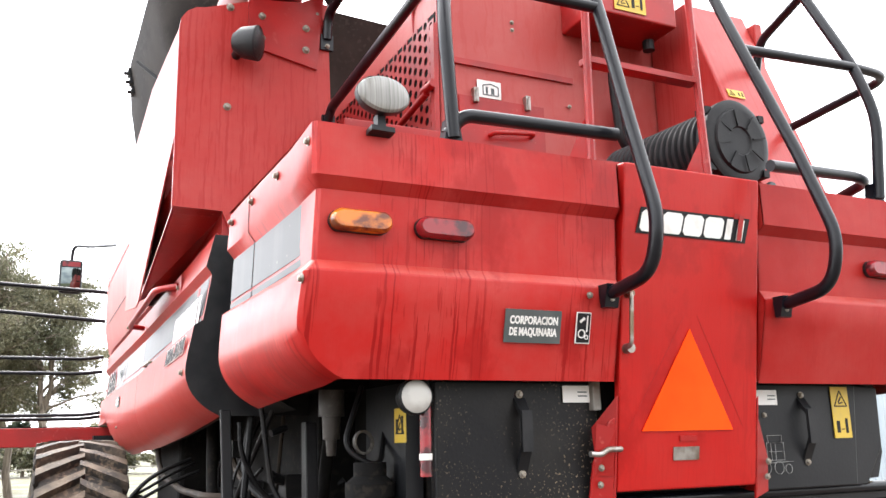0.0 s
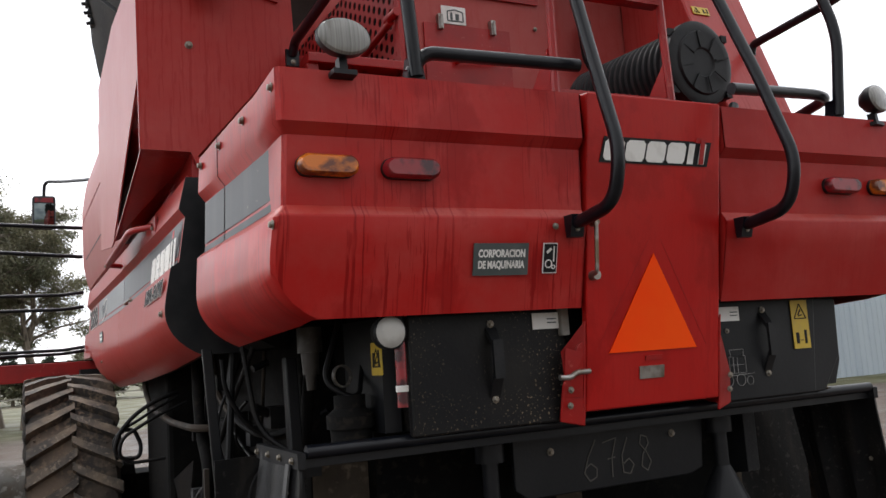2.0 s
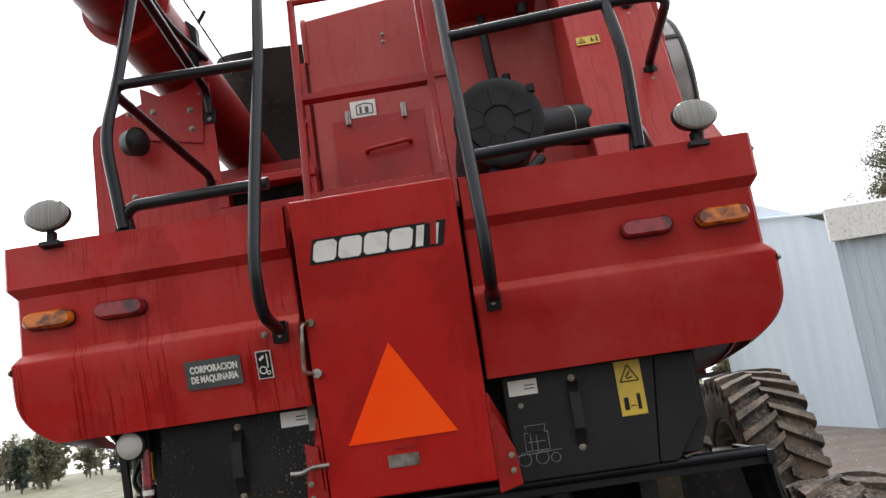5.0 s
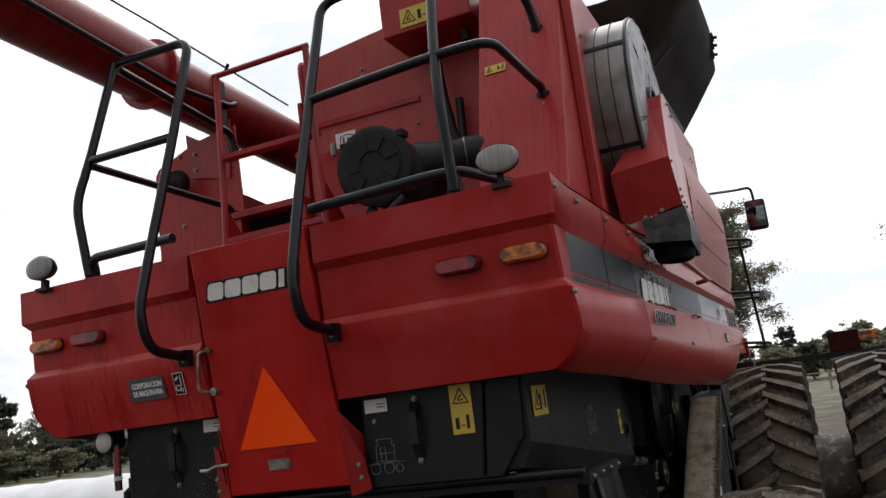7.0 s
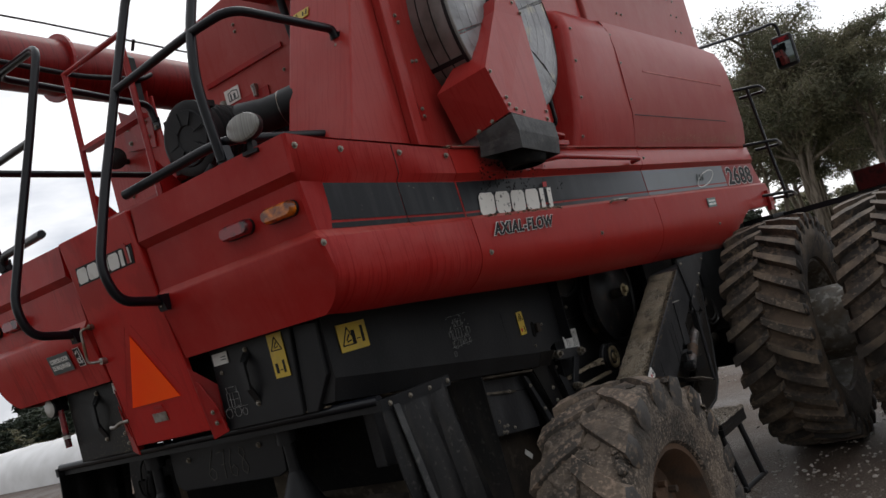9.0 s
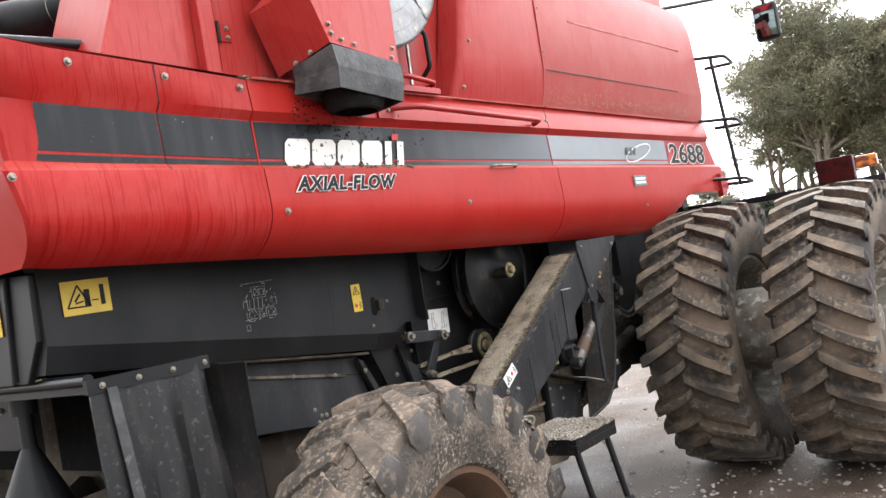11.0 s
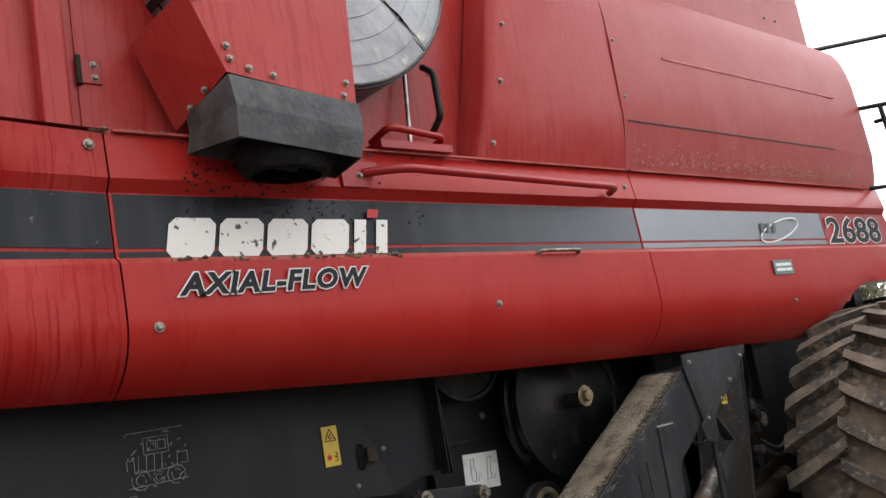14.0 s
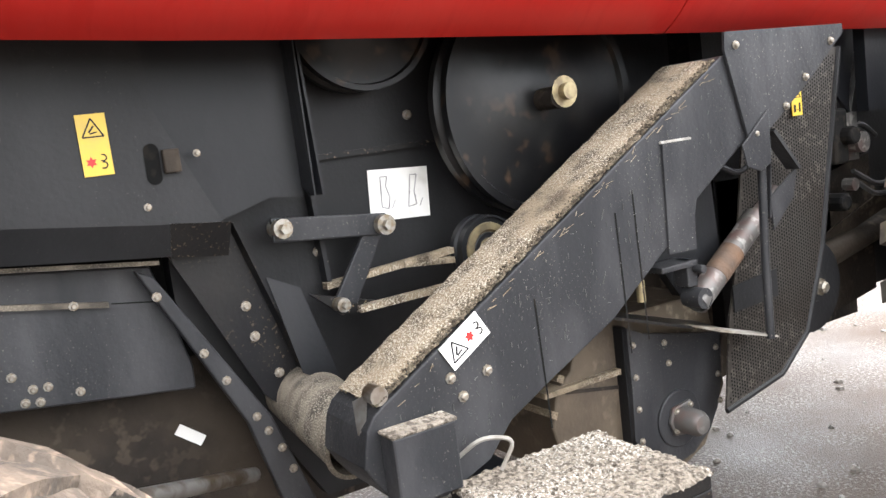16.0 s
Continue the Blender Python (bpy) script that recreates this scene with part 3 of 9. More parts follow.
def lathe(bm, origin, axis, prof, n=24, closed=False):
    """Turns a profile of (distance along the axis, radius) round the axis."""
    u, w, d = basis(axis)
    o = Vector(origin)
    rings = []
    for s, r in prof:
        if r < 1e-5:
            rings.append([bm.verts.new(o + d * s)])
        else:
            rings.append([bm.verts.new(o + d * s + (u * math.cos(a) + w * math.sin(a)) * r) for a in (2 * math.pi * k / n for k in range(n))])
    pairs = list(zip(rings, rings[1:])) + ([(rings[-1], rings[0])] if closed else [])
    for a, b in pairs:
        for k in range(n):
            q = [a[k % len(a)], a[(k + 1) % n % len(a)], b[(k + 1) % n % len(b)], b[k % len(b)]]
            q = list(dict.fromkeys(q))
            if len(q) > 2:
                bm.faces.new(q)
    return bm


def rod(bm, p, q, r, n=12):
    p, q = Vector(p), Vector(q)
    L = (q - p).length
    return lathe(bm, p, q - p, [(0, 0), (0, r), (L, r), (L, 0)], n)


def bend(pts, r=0.06, n=5):
    """Rounds the corners of a line of points."""
    pts = [Vector(p) for p in pts]
    out = [pts[0]]
    for a, b, c in zip(pts, pts[1:], pts[2:]):
        k = min(r, (a - b).length * 0.45, (c - b).length * 0.45)
        p, q = b + (a - b).normalized() * k, b + (c - b).normalized() * k
        for i in range(n + 1):
            t = i / n
            out.append(p * (1 - t) ** 2 + b * 2 * t * (1 - t) + q * t * t)
    return out + [pts[-1]]


def tube(bm, pts, r, n=10):
    """A round tube along a line of points."""
    pts = [Vector(p) for p in pts]
    rings = []
    u = None
    for i, p in enumerate(pts):
        d = (pts[min(i + 1, len(pts) - 1)] - pts[max(i - 1, 0)]).normalized()
        if u is None:
            u = basis(d)[0]
        u = (u - d * u.dot(d)).normalized()
        w = d.cross(u)
        rings.append([bm.verts.new(p + (u * math.cos(a) + w * math.sin(a)) * r) for a in (2 * math.pi * k / n for k in range(n))])
    for a, b in zip(rings, rings[1:]):
        for k in range(n):
            bm.faces.new((a[k], a[(k + 1) % n], b[(k + 1) % n], b[k]))
    bm.faces.new(rings[0][::-1])
    bm.faces.new(rings[-1])
    return bm


def sheet(bm, rows):
    """A skin over rows of points."""
    vs = [[bm.verts.new(p) for p in r] for r in rows]
    for a, b in zip(vs, vs[1:]):
        for i in range(len(a) - 1):
            bm.faces.new((a[i], a[i + 1], b[i + 1], b[i]))
    return bm


def B():
    return bmesh.new()


bolt_mesh = finish("bolt", lathe(B(), (0, 0, 0), (0, 0, 1), [(0, 0.014), (0.003, 0.014), (0.003, 0.0095), (0.010, 0.0095), (0.013, 0.006), (0.013, 0)], 8), BOLT)


def bolts(parent, places, normal, size=1.0, name="bolt"):
    q = Vector(normal).to_track_quat("Z", "Y")
    for p in places:
        ob = new(name, bolt_mesh)
        ob.matrix_basis = Matrix.LocRotScale(p, q, (size, size, size))
        ob.parent = parent


def lettering(text, size, m, mat, parent, name, label="", bold=0.0, shear=0.0, depth=0.002, spacing=1.0, width=None):
    """Built-in letters as a thin mesh; m puts the baseline's left end."""
    cu = bpy.data.curves.new(name, "FONT")
    cu.body, cu.size, cu.extrude, cu.offset, cu.shear, cu.space_character = text, size, depth, bold, shear, spacing
    cu.resolution_u = 3
    tmp = bpy.data.objects.new(name, cu)
    scene.collection.objects.link(tmp)
    cu.offset = 0.0
    thin = bpy.data.meshes.new_from_object(tmp.evaluated_get(bpy.context.evaluated_depsgraph_get()))
    natural = max(v.co.x for v in thin.vertices) - min(v.co.x for v in thin.vertices)
    bpy.data.meshes.remove(thin)
    cu.offset = bold
    tmp.update_tag()
    bpy.context.view_layer.update()
    me = bpy.data.meshes.new_from_object(tmp.evaluated_get(bpy.context.evaluated_depsgraph_get()))
    bpy.data.objects.remove(tmp)
    me.materials.clear()
    me.materials.append(mat)
    if width:
        k = width / natural
        for v in me.vertices:
            v.co.x *= k
    ob = new(name, me)
    ob.parent = parent
    ob.matrix_basis = m
    return tagged(ob, label)


def frame_axes(origin, right, up):
    """A pose whose x runs along right and y along up."""
    r, u = Vector(right).normalized(), Vector(up).normalized()
    n = r.cross(u).normalized()
    u = n.cross(r)
    return Matrix(((r.x, u.x, n.x, origin[0]), (r.y, u.y, n.y, origin[1]), (r.z, u.z, n.z, origin[2]), (0, 0, 0, 1)))


def decal(parent, m, w, h, mat, name="decal", label="", depth=0.003):
    """A thin plate on a surface; m puts its lower left corner."""
    ob = part(name, box(B(), (0, 0, 0), (w, h, depth)), mat, parent, label)
    ob.matrix_basis = m
    return ob


def marks(parent, m, shapes, mat, name="printed_mark", z=0.003, kind=""):
    """Flat printed shapes in a decal's own axes."""
    bm = B()
    for pts in shapes:
        prism(bm, [(x, y, z) for x, y in pts], (0, 0, 0.0015))
    ob = part(name, bm, mat, parent, kind=kind)
    ob.matrix_basis = m
    return ob


def ring(cx, cy, r, n=20, a0=0.0, a1=360.0):
    return [(cx + r * math.cos(radians(a0 + (a1 - a0) * k / n)), cy + r * math.sin(radians(a0 + (a1 - a0) * k / n))) for k in range(n)]


def strip(p, q, w):
    """A thin bar between two points of a plane."""
    (x0, y0), (x1, y1) = p, q
    L = math.hypot(x1 - x0, y1 - y0)
    nx, ny = -(y1 - y0) / L * w / 2, (x1 - x0) / L * w / 2
    return [(x0 + nx, y0 + ny), (x0 - nx, y0 - ny), (x1 - nx, y1 - ny), (x1 + nx, y1 + ny)]


def outline(pts, w):
    return [strip(a, b, w) for a, b in zip(pts, pts[1:] + pts[:1])]


def danger(parent, m, w, h, upright=True, pale=False, turning=False):
    """A warning decal: a triangle sign above or beside plain bars, or beside a red blot and two hooks."""
    d = decal(parent, m, w, h, WHITE if pale else YELLOW, "warning_decal", "yellow warning decal with black pictograms" if not pale else "white warning decal")
    s = min(w, h)
    c1, c2 = ((w / 2, h - s * 0.52), (w / 2, s * 0.48)) if upright else ((s * 0.5, h / 2), (w - s * 0.5, h / 2))
    tri = [(c1[0] - s * 0.36, c1[1] - s * 0.28), (c1[0] + s * 0.36, c1[1] - s * 0.28), (c1[0], c1[1] + s * 0.36)]
    shp = outline(tri, s * 0.05) + [strip((c1[0] - s * 0.12, c1[1] - s * 0.12), (c1[0] + s * 0.06, c1[1] + s * 0.1), s * 0.06), strip((c1[0] - s * 0.1, c1[1] - s * 0.17), (c1[0] + s * 0.14, c1[1] - s * 0.12), s * 0.05)]
    x, y = c2
    k = d.matrix_basis
    marks(parent, k, shp, INK, "warning_triangle", kind="stuff")
    if turning:
        blot = [(x - s * 0.2 + s * (0.2 if i % 2 else 0.11) * math.cos(0.524 * i), y + s * (0.2 if i % 2 else 0.11) * math.sin(0.524 * i)) for i in range(12)]
        marks(parent, k, [blot], ORANGE_RED, "warning_blot", kind="stuff")
        hooks = [strip(a, b, s * 0.045) for c in (0.13, -0.13) for q in [[(x + s * (0.2 + 0.13 * math.cos(a)), y + s * (c + 0.12 * math.sin(a))) for a in (-2.2, -1.2, -0.2, 0.8, 1.8)]] for a, b in zip(q, q[1:])]
        marks(parent, k, hooks, INK, "warning_hooks", kind="stuff")
        return d
    bars = [[(x - s * 0.34, y - s * 0.26), (x - s * 0.16, y - s * 0.26), (x - s * 0.16, y + s * 0.22), (x - s * 0.34, y + s * 0.22)],
            strip((x - s * 0.1, y - s * 0.12), (x + s * 0.1, y - s * 0.12), s * 0.04),
            [(x + s * 0.17, y - s * 0.28), (x + s * 0.31, y - s * 0.28), (x + s * 0.31, y + s * 0.32), (x + s * 0.17, y + s * 0.32)]]
    marks(parent, k, bars, INK, "warning_bars", kind="stuff")
    return d


# ---- ground, sky line, yard ----
bm = B()
sheet(bm, [[(x, y, 0) for x in (-900, -60, -20, -6, 6, 20, 60, 900)] for y in (-900, -60, -20, -6, 8, 24, 60, 900)])
ground = new("ground", finish("ground", bm, GROUND))
tagged(ground, "wet brown gravel yard running out into rough grass", "ground", kind="structure")

# ---- combine harvester: body skins ----
combine = thing("combine_harvester", "rain-streaked red combine harvester with a charcoal stripe, parked on gravel", "combine harvester")

TOP, CREASE = 2.527, 2.12


def lower(y):
    """Height of the side skins' lower edge along the machine."""
    pts = ((-0.2, 1.85), (0.83, 1.788), (1.8, 1.732), (3.0, 1.688), (4.4, 1.644), (9, 1.61))
    for (a, za), (b, zb) in zip(pts, pts[1:]):
        if y <= b:
            return za + (zb - za) * (y - a) / (b - a)


def wide(y):
    return 0.075 * min(max(y, 0), 0.83) / 0.83


def crest(y):
    """Height of the side skins' top flange along the machine."""
    pts = ((-0.1, 2.527), (0.83, 2.447), (9, 2.445))
    for (a, za), (b, zb) in zip(pts, pts[1:]):
        if y <= b:
            return za + (zb - za) * (max(y, a) - a) / (b - a)


def fall(y):
    """The pressed ledge sinks and sharpens from the rear corner to the first seam."""
    return min(max((y + 0.1) / 0.93, 0), 1)


def section(y):
    """(x, z) of the side skin from its top to its tucked lower edge."""
    t, zl, w = crest(y), lower(y), wide(y)
    k = fall(y)
    c = CREASE - 0.018 * k - 0.004 * max(0, y - 0.83)
    h = c - zl
    far = min(max((y - 0.4) / 0.6, 0), 1)
    tuck = 0.125 + 0.025 * far
    upper = [(1.255 + w - 0.012 * far, t), (1.292 + w - 0.012 * far, t), (1.300 + w - 0.012 * far, t - 0.008), (1.300 + w + 0.004 * far, 2.379 - 0.059 * k), (1.278 + w, 2.348 - 0.059 * k), (1.284 + w, c + 0.035 - 0.015 * k), (1.306 + w, c + 0.008 - 0.002 * k), (1.312 + w, c),
             (1.318 + w, c - 0.3 * h), (1.319 + w, c - 0.44 * h)]
    # the sheet rolls under, ever steeper towards its lower edge
    roll = []
    for q in (0.52, 0.60, 0.68, 0.76, 0.84, 0.91, 0.96, 1.0):
        v = (q - 0.44) / 0.56
        roll.append((1.319 + w - tuck * math.log(math.cos(1.15 * v)) / math.log(math.cos(1.15)), c - q * h))
    return upper + roll


def rear_y(z):
    pts = ((2.6, -0.10), (2.379, -0.10), (2.348, -0.068), (2.155, -0.052), (2.128, -0.072), (2.12, -0.074), (1.84, -0.005))
    for (a, ya), (b, yb) in zip(pts, pts[1:]):
        if z >= b:
            return ya + (yb - ya) * (a - z) / (a - b)
    return pts[-1][1]


def hood_corner(s):
    """Half of the rear hood: the pressed rear skin and the side skin behind one rounded corner."""
    bm = B()
    sec = section(-0.1)
    levels = [(1.300, TOP), (1.300, 2.379), (1.278, 2.348), (1.284, 2.155), (1.306, 2.128), (1.312, 2.12)] + sec[8:]
    rows = []
    for x, z in levels:
        y = rear_y(z)
        rows.append([(s * xx, y, z) for xx in (0.30, 0.55, 0.8, 1.05 if x > 1.1 else x - 0.01)] + [(s * (x - 0.012), y, z), (s * x, y + 0.012, z)])
    sheet(bm, rows)
    side = []
    y_end = 0.827 if s > 0 else 0.68
    for y in (None, 0.1, 0.3, 0.5, y_end):
        r = []
        for i, (x, z) in enumerate(levels):
            if y is None:
                r.append((s * x, rear_y(z) + 0.012, z))
            else:
                q = section(y)
                q = [q[2], q[3], q[4], q[5], q[6], q[7]] + q[8:]
                r.append((s * q[i][0], y, q[i][1]))
        side.append(r)
    sheet(bm, side)
    # turned-in top lip
    sheet(bm, [[(s * x, rear_y(TOP), TOP) for x in (0.30, 1.288)], [(s * x, rear_y(TOP) + 0.05, TOP + 0.003) for x in (0.30, 1.25)]])
    sheet(bm, [[(s * (1.30 + wide(y)), y, crest(y)) for y in (-0.088, 0.1, 0.35, y_end)], [(s * (1.25 + wide(y)), y, crest(y) + 0.003) for y in (-0.05, 0.1, 0.35, y_end)]])
    # closing plates at the hood's inner edge and underneath
    slab_x(bm, [(rear_y(z), z) for z in (TOP - 0.004, 2.379, 2.348, 2.155, 2.12, 1.85)] + [(0.10, 1.85), (0.10, TOP - 0.004)], s * 0.300, s * 0.306)
    bmesh.ops.remove_doubles(bm, verts=bm.verts, dist=0.0005)
    return part("rear_hood", bm, RED if s < 0 else RED_SMOOTH, combine, "red pressed-steel rear hood corner with rain streaks", smooth=True)


hood = {s: hood_corner(s) for s in (-1, 1)}
for s in (-1, 1):
    side_bolts = [(s * (1.301 + wide(y)), y, crest(y) - 0.045) for y in ((-0.06, 0.17, 0.495, 0.79) if s > 0 else (-0.06, 0.2, 0.43, 0.64))]
    bolts(hood[s], side_bolts, (s, 0, 0))
    bolts(hood[s], [(s * 1.312, -0.055, 2.10)], (s, 0, 0))
bolts(hood[-1], [(-0.42, -0.075, 2.098)], (0, -1, 0), 0.8)
# thin seam down the side skin
for s in (-1, 1):
    bm = B()
    q = section(0.46)
    for (xa, za), (xb, zb) in zip(q[2:], q[3:8]):
        prism(bm, [(s * (xa + 0.001), 0.458, za), (s * (xa + 0.001), 0.462, za), (s * (xb + 0.001), 0.462, zb), (s * (xb + 0.001), 0.458, zb)], (s * 0.001, 0, 0))
    part("seam", bm, INK, hood[s])

# deck under the rails
bm = B()
box(bm, (-1.25, -0.05, 2.44), (1.25, 1.06, 2.46))
part("engine_deck", bm, RED_PLAIN, combine, "red engine deck plate")


# middle tailgate
def gate_y(z):
    return -0.115 + (2.53 - z) * 0.15


bm = B()
slab_x(bm, [(gate_y(2.53), 2.53), (gate_y(1.51), 1.51), (gate_y(1.51) + 0.02, 1.51), (gate_y(2.53) + 0.05, 2.535)], -0.283, 0.287)
tailgate = part("tailgate", bm, RED_GATE, combine, "red middle tailgate with an orange warning triangle", bevel=0.006)
GUP = (0, -0.15, 1)


def on_gate(x, z, lift=0.002):
    return (x, gate_y(z) - lift, z)


tri = part("warning_triangle", prism(B(), [on_gate(-0.195, 1.692), on_gate(0.178, 1.692), on_gate(-0.012, 2.014)], (0, -0.003, 0)), ORANGE, tailgate,
           "fluorescent orange slow-vehicle triangle")
bm = B()
for a, b in (((-0.245, 1.70), (-0.03, 2.06)), ((0.225, 1.70), (0.02, 2.06))):
    prism(bm, [on_gate(a[0] - 0.001, a[1], 0.0005), on_gate(a[0] + 0.001, a[1], 0.0005), on_gate(b[0] + 0.001, b[1], 0.0005), on_gate(b[0] - 0.001, b[1], 0.0005)], (0, -0.0005, 0))
part("old_sticker_edge", bm, RED_PLAIN, tailgate)
decal(tailgate, frame_axes(on_gate(-0.07, 1.60), (1, 0, 0), GUP), 0.105, 0.042, STEEL, "maker_plate", "small bright maker plate")
decal(tailgate, frame_axes(on_gate(-0.045, 1.66), (1, 0, 0), GUP), 0.07, 0.016, RED_PLAIN, "faded_label")
for s in (-1, 1):
    x0 = s * 0.287
    bm = B()
    prism(bm, [(x0, gate_y(1.80), 1.80), (x0, gate_y(1.49), 1.49), (x0 + s * 0.05, 0.17, 1.49), (x0 + s * 0.075, 0.17, 1.62)], (s * 0.006, 0, 0))
    g = part("gusset", bm, RED_PLAIN, tailgate, "red folded gusset")
    bm = B()
    prism(bm, [(x0, gate_y(1.745), 1.745), (x0 + s * 0.022, 0.02, 1.725), (x0 + s * 0.072, 0.045, 1.60), (x0 + s * 0.080, 0.065, 1.485), (x0, gate_y(1.47), 1.465)], (0, 0.010, 0))
    part("gusset_flange", bm, RED_PLAIN, tailgate, "red folded flange", bevel=0.003)
    bolts(tailgate, [(x0 + s * 0.055, 0.03, 1.585), (x0 + s * 0.055, 0.04, 1.535)], (0, -1, 0), 0.8)
# latch handle on the gate
bm = B()
tube(bm, bend([(-0.265, -0.06, 2.115), (-0.285, -0.105, 2.11), (-0.295, -0.10, 1.95), (-0.27, -0.045, 1.945)], 0.02), 0.007)
rod(bm, (-0.262, -0.075, 2.115), (-0.262, -0.035, 2.115), 0.014)
rod(bm, (-0.262, -0.055, 1.945), (-0.262, -0.015, 1.945), 0.016)
part("grab_handle", bm, STEEL, tailgate, "bare steel grab handle", smooth=True)
bm = B()
tube(bm, bend([(-0.27, 0.02, 1.64), (-0.33, 0.01, 1.64), (-0.36, 0.0, 1.625), (-0.40, 0.0, 1.628)], 0.02), 0.009)
part("latch_lever", bm, STEEL, tailgate, "steel latch lever", smooth=True)
bm = B()
prism(bm, [(-0.30, 0.0, 1.70), (-0.35, 0.03, 1.72), (-0.355, 0.05, 1.56), (-0.30, 0.03, 1.56)], (0, 0.006, 0))
part("latch_bracket", bm, RED_PLAIN, tailgate)


def block_mark(w, h):
    """The maker's mark as plain slanted blocks: four white blocks, two bars and a small red bar."""
    k = h * 0.2
    u = w / 5.2
    white, red = [], []
    for i in range(4):
        x = i * u
        c = h * 0.16
        white.append([(x + c, 0), (x + u * 0.90 - c * 0.6, 0), (x + u * 0.91 + k * 0.15, c), (x + u * 0.91 + k * 0.85, h - c), (x + u * 0.90 + k - c, h), (x + k + c, h), (x + k * 0.85, h - c), (x + k * 0.15, c)])
    for x in (4.05, 4.62):
        white.append([(x * u, 0), (x * u + u * 0.30, 0), (x * u + u * 0.30 + k, h), (x * u + k, h)])
    red.append([(4.36 * u + k, h * 1.05), (4.64 * u + k, h * 1.05), (4.64 * u + k * 1.4, h * 1.3), (4.36 * u + k * 1.4, h * 1.3)])
    back = [[(-u * 0.14, -h * 0.1), (w * 0.985, -h * 0.1), (w * 1.0 + k, h * 1.12), (k * 0.6, h * 1.12)]]
    return back, white, red


def rear_mark():
    m = frame_axes(on_gate(-0.225, 2.315), (1, 0, 0), GUP)
    back, white, red = block_mark(0.455, 0.07)
    marks(tailgate, m, back, INK, "mark_backing", 0.0)
    for shape in white:
        marks(tailgate, m, [shape], WHITE, "mark_block", 0.0025)
    marks(tailgate, m, red, RED_PLAIN, "mark_dot", 0.0025)
    marks(tailgate, m, [[(0.405, 0.0), (0.425, 0.0), (0.437, 0.085), (0.417, 0.085)]], RED_PLAIN, "mark_bar", 0.0065)


rear_mark()


# rear lamps
def signal_lamp(x, mat, name, label):
    bm = B()
    y, z = -0.062, 2.262
    pts = ring(0, 0, 0.031, 10, 90, 270) + ring(0, 0, 0.031, 10, 270, 450)
    o = [(x - 0.058 + a if i < 10 else x + 0.058 + a, z + b) for i, (a, b) in enumerate(pts)]
    slab_y(bm, o, y, y - 0.012)
    base = part("lamp_base", bm, PLASTIC, hood[1 if x > 0 else -1])
    bm = B()
    o2 = [(x + (a - x) * 0.985, z + (b - z) * 0.96) for a, b in o]
    o3 = [(x + (a - x) * 0.90, z + (b - z) * 0.72) for a, b in o]
    rows = [[(a, y - 0.012, b) for a, b in o2], [(a, y - 0.032, b) for a, b in o2], [(a, y - 0.044, b) for a, b in o3]]
    vs = [[bm.verts.new(p) for p in r] for r in rows]
    n = len(o)
    for a, b in zip(vs, vs[1:]):
        for i in range(n):
            bm.faces.new((a[i], a[(i + 1) % n], b[(i + 1) % n], b[i]))
    bm.faces.new(vs[-1])
    part(name, bm, mat, hood[1 if x > 0 else -1], label, smooth=True)
    bolts(hood[1 if x > 0 else -1], [(x - 0.07, y - 0.036, z), (x + 0.07, y - 0.036, z)], (0, -1, 0), 0.45, "screw")


for s in (-1, 1):
    signal_lamp(s * 1.158, AMBER, "indicator_lamp", "amber indicator lamp in a black base")
    signal_lamp(s * 0.905, REDLENS, "tail_lamp", "faded red tail lamp in a black base")

# dealer label and pictogram label
m = frame_axes((-0.708, rear_y(1.952) - 0.006, 1.952), (1, 0, 0), (0, -0.25, 1))
decal(hood[-1], m, 0.192, 0.098, GREYLABEL, "dealer_label", "dark grey label with white letters")
lettering("CORPORACION", 0.032, m @ pose(0.016, 0.056, 0.003), WHITE, hood[-1], "label_text", "white letters", bold=0.0012, width=0.162, depth=0.0008)
lettering("DE MAQUINARIA", 0.032, m @ pose(0.016, 0.022, 0.003), WHITE, hood[-1], "label_text", "white letters", bold=0.0012, width=0.160, depth=0.0008)
m = frame_axes((-0.462, rear_y(1.955) - 0.006, 1.955), (1, 0, 0), (0, -0.25, 1))
decal(hood[-1], m, 0.052, 0.095, WHITE, "lever_label", "black lever label with white pictograms")
marks(hood[-1], m, [[(0.003, 0.003), (0.049, 0.003), (0.049, 0.092), (0.003, 0.092)]], INK, "label_face", 0.003)
marks(hood[-1], m, outline(ring(0.02, 0.03, 0.012, 12), 0.004) + outline(ring(0.038, 0.02, 0.006, 10), 0.003) + [strip((0.012, 0.065), (0.028, 0.078), 0.008), strip((0.038, 0.036), (0.038, 0.085), 0.004)], WHITE, "pictogram", 0.0045)

# ---- side skins ----
SEAMS = (0.835, 2.985, 5.50)


def ajar(s, y, z):
    """How far the rear panel of the far flank stands open."""
    return 0.0 if s > 0 or y > 2.985 else 0.12 * (2.42 - z) * (2.985 - y) / 2.08


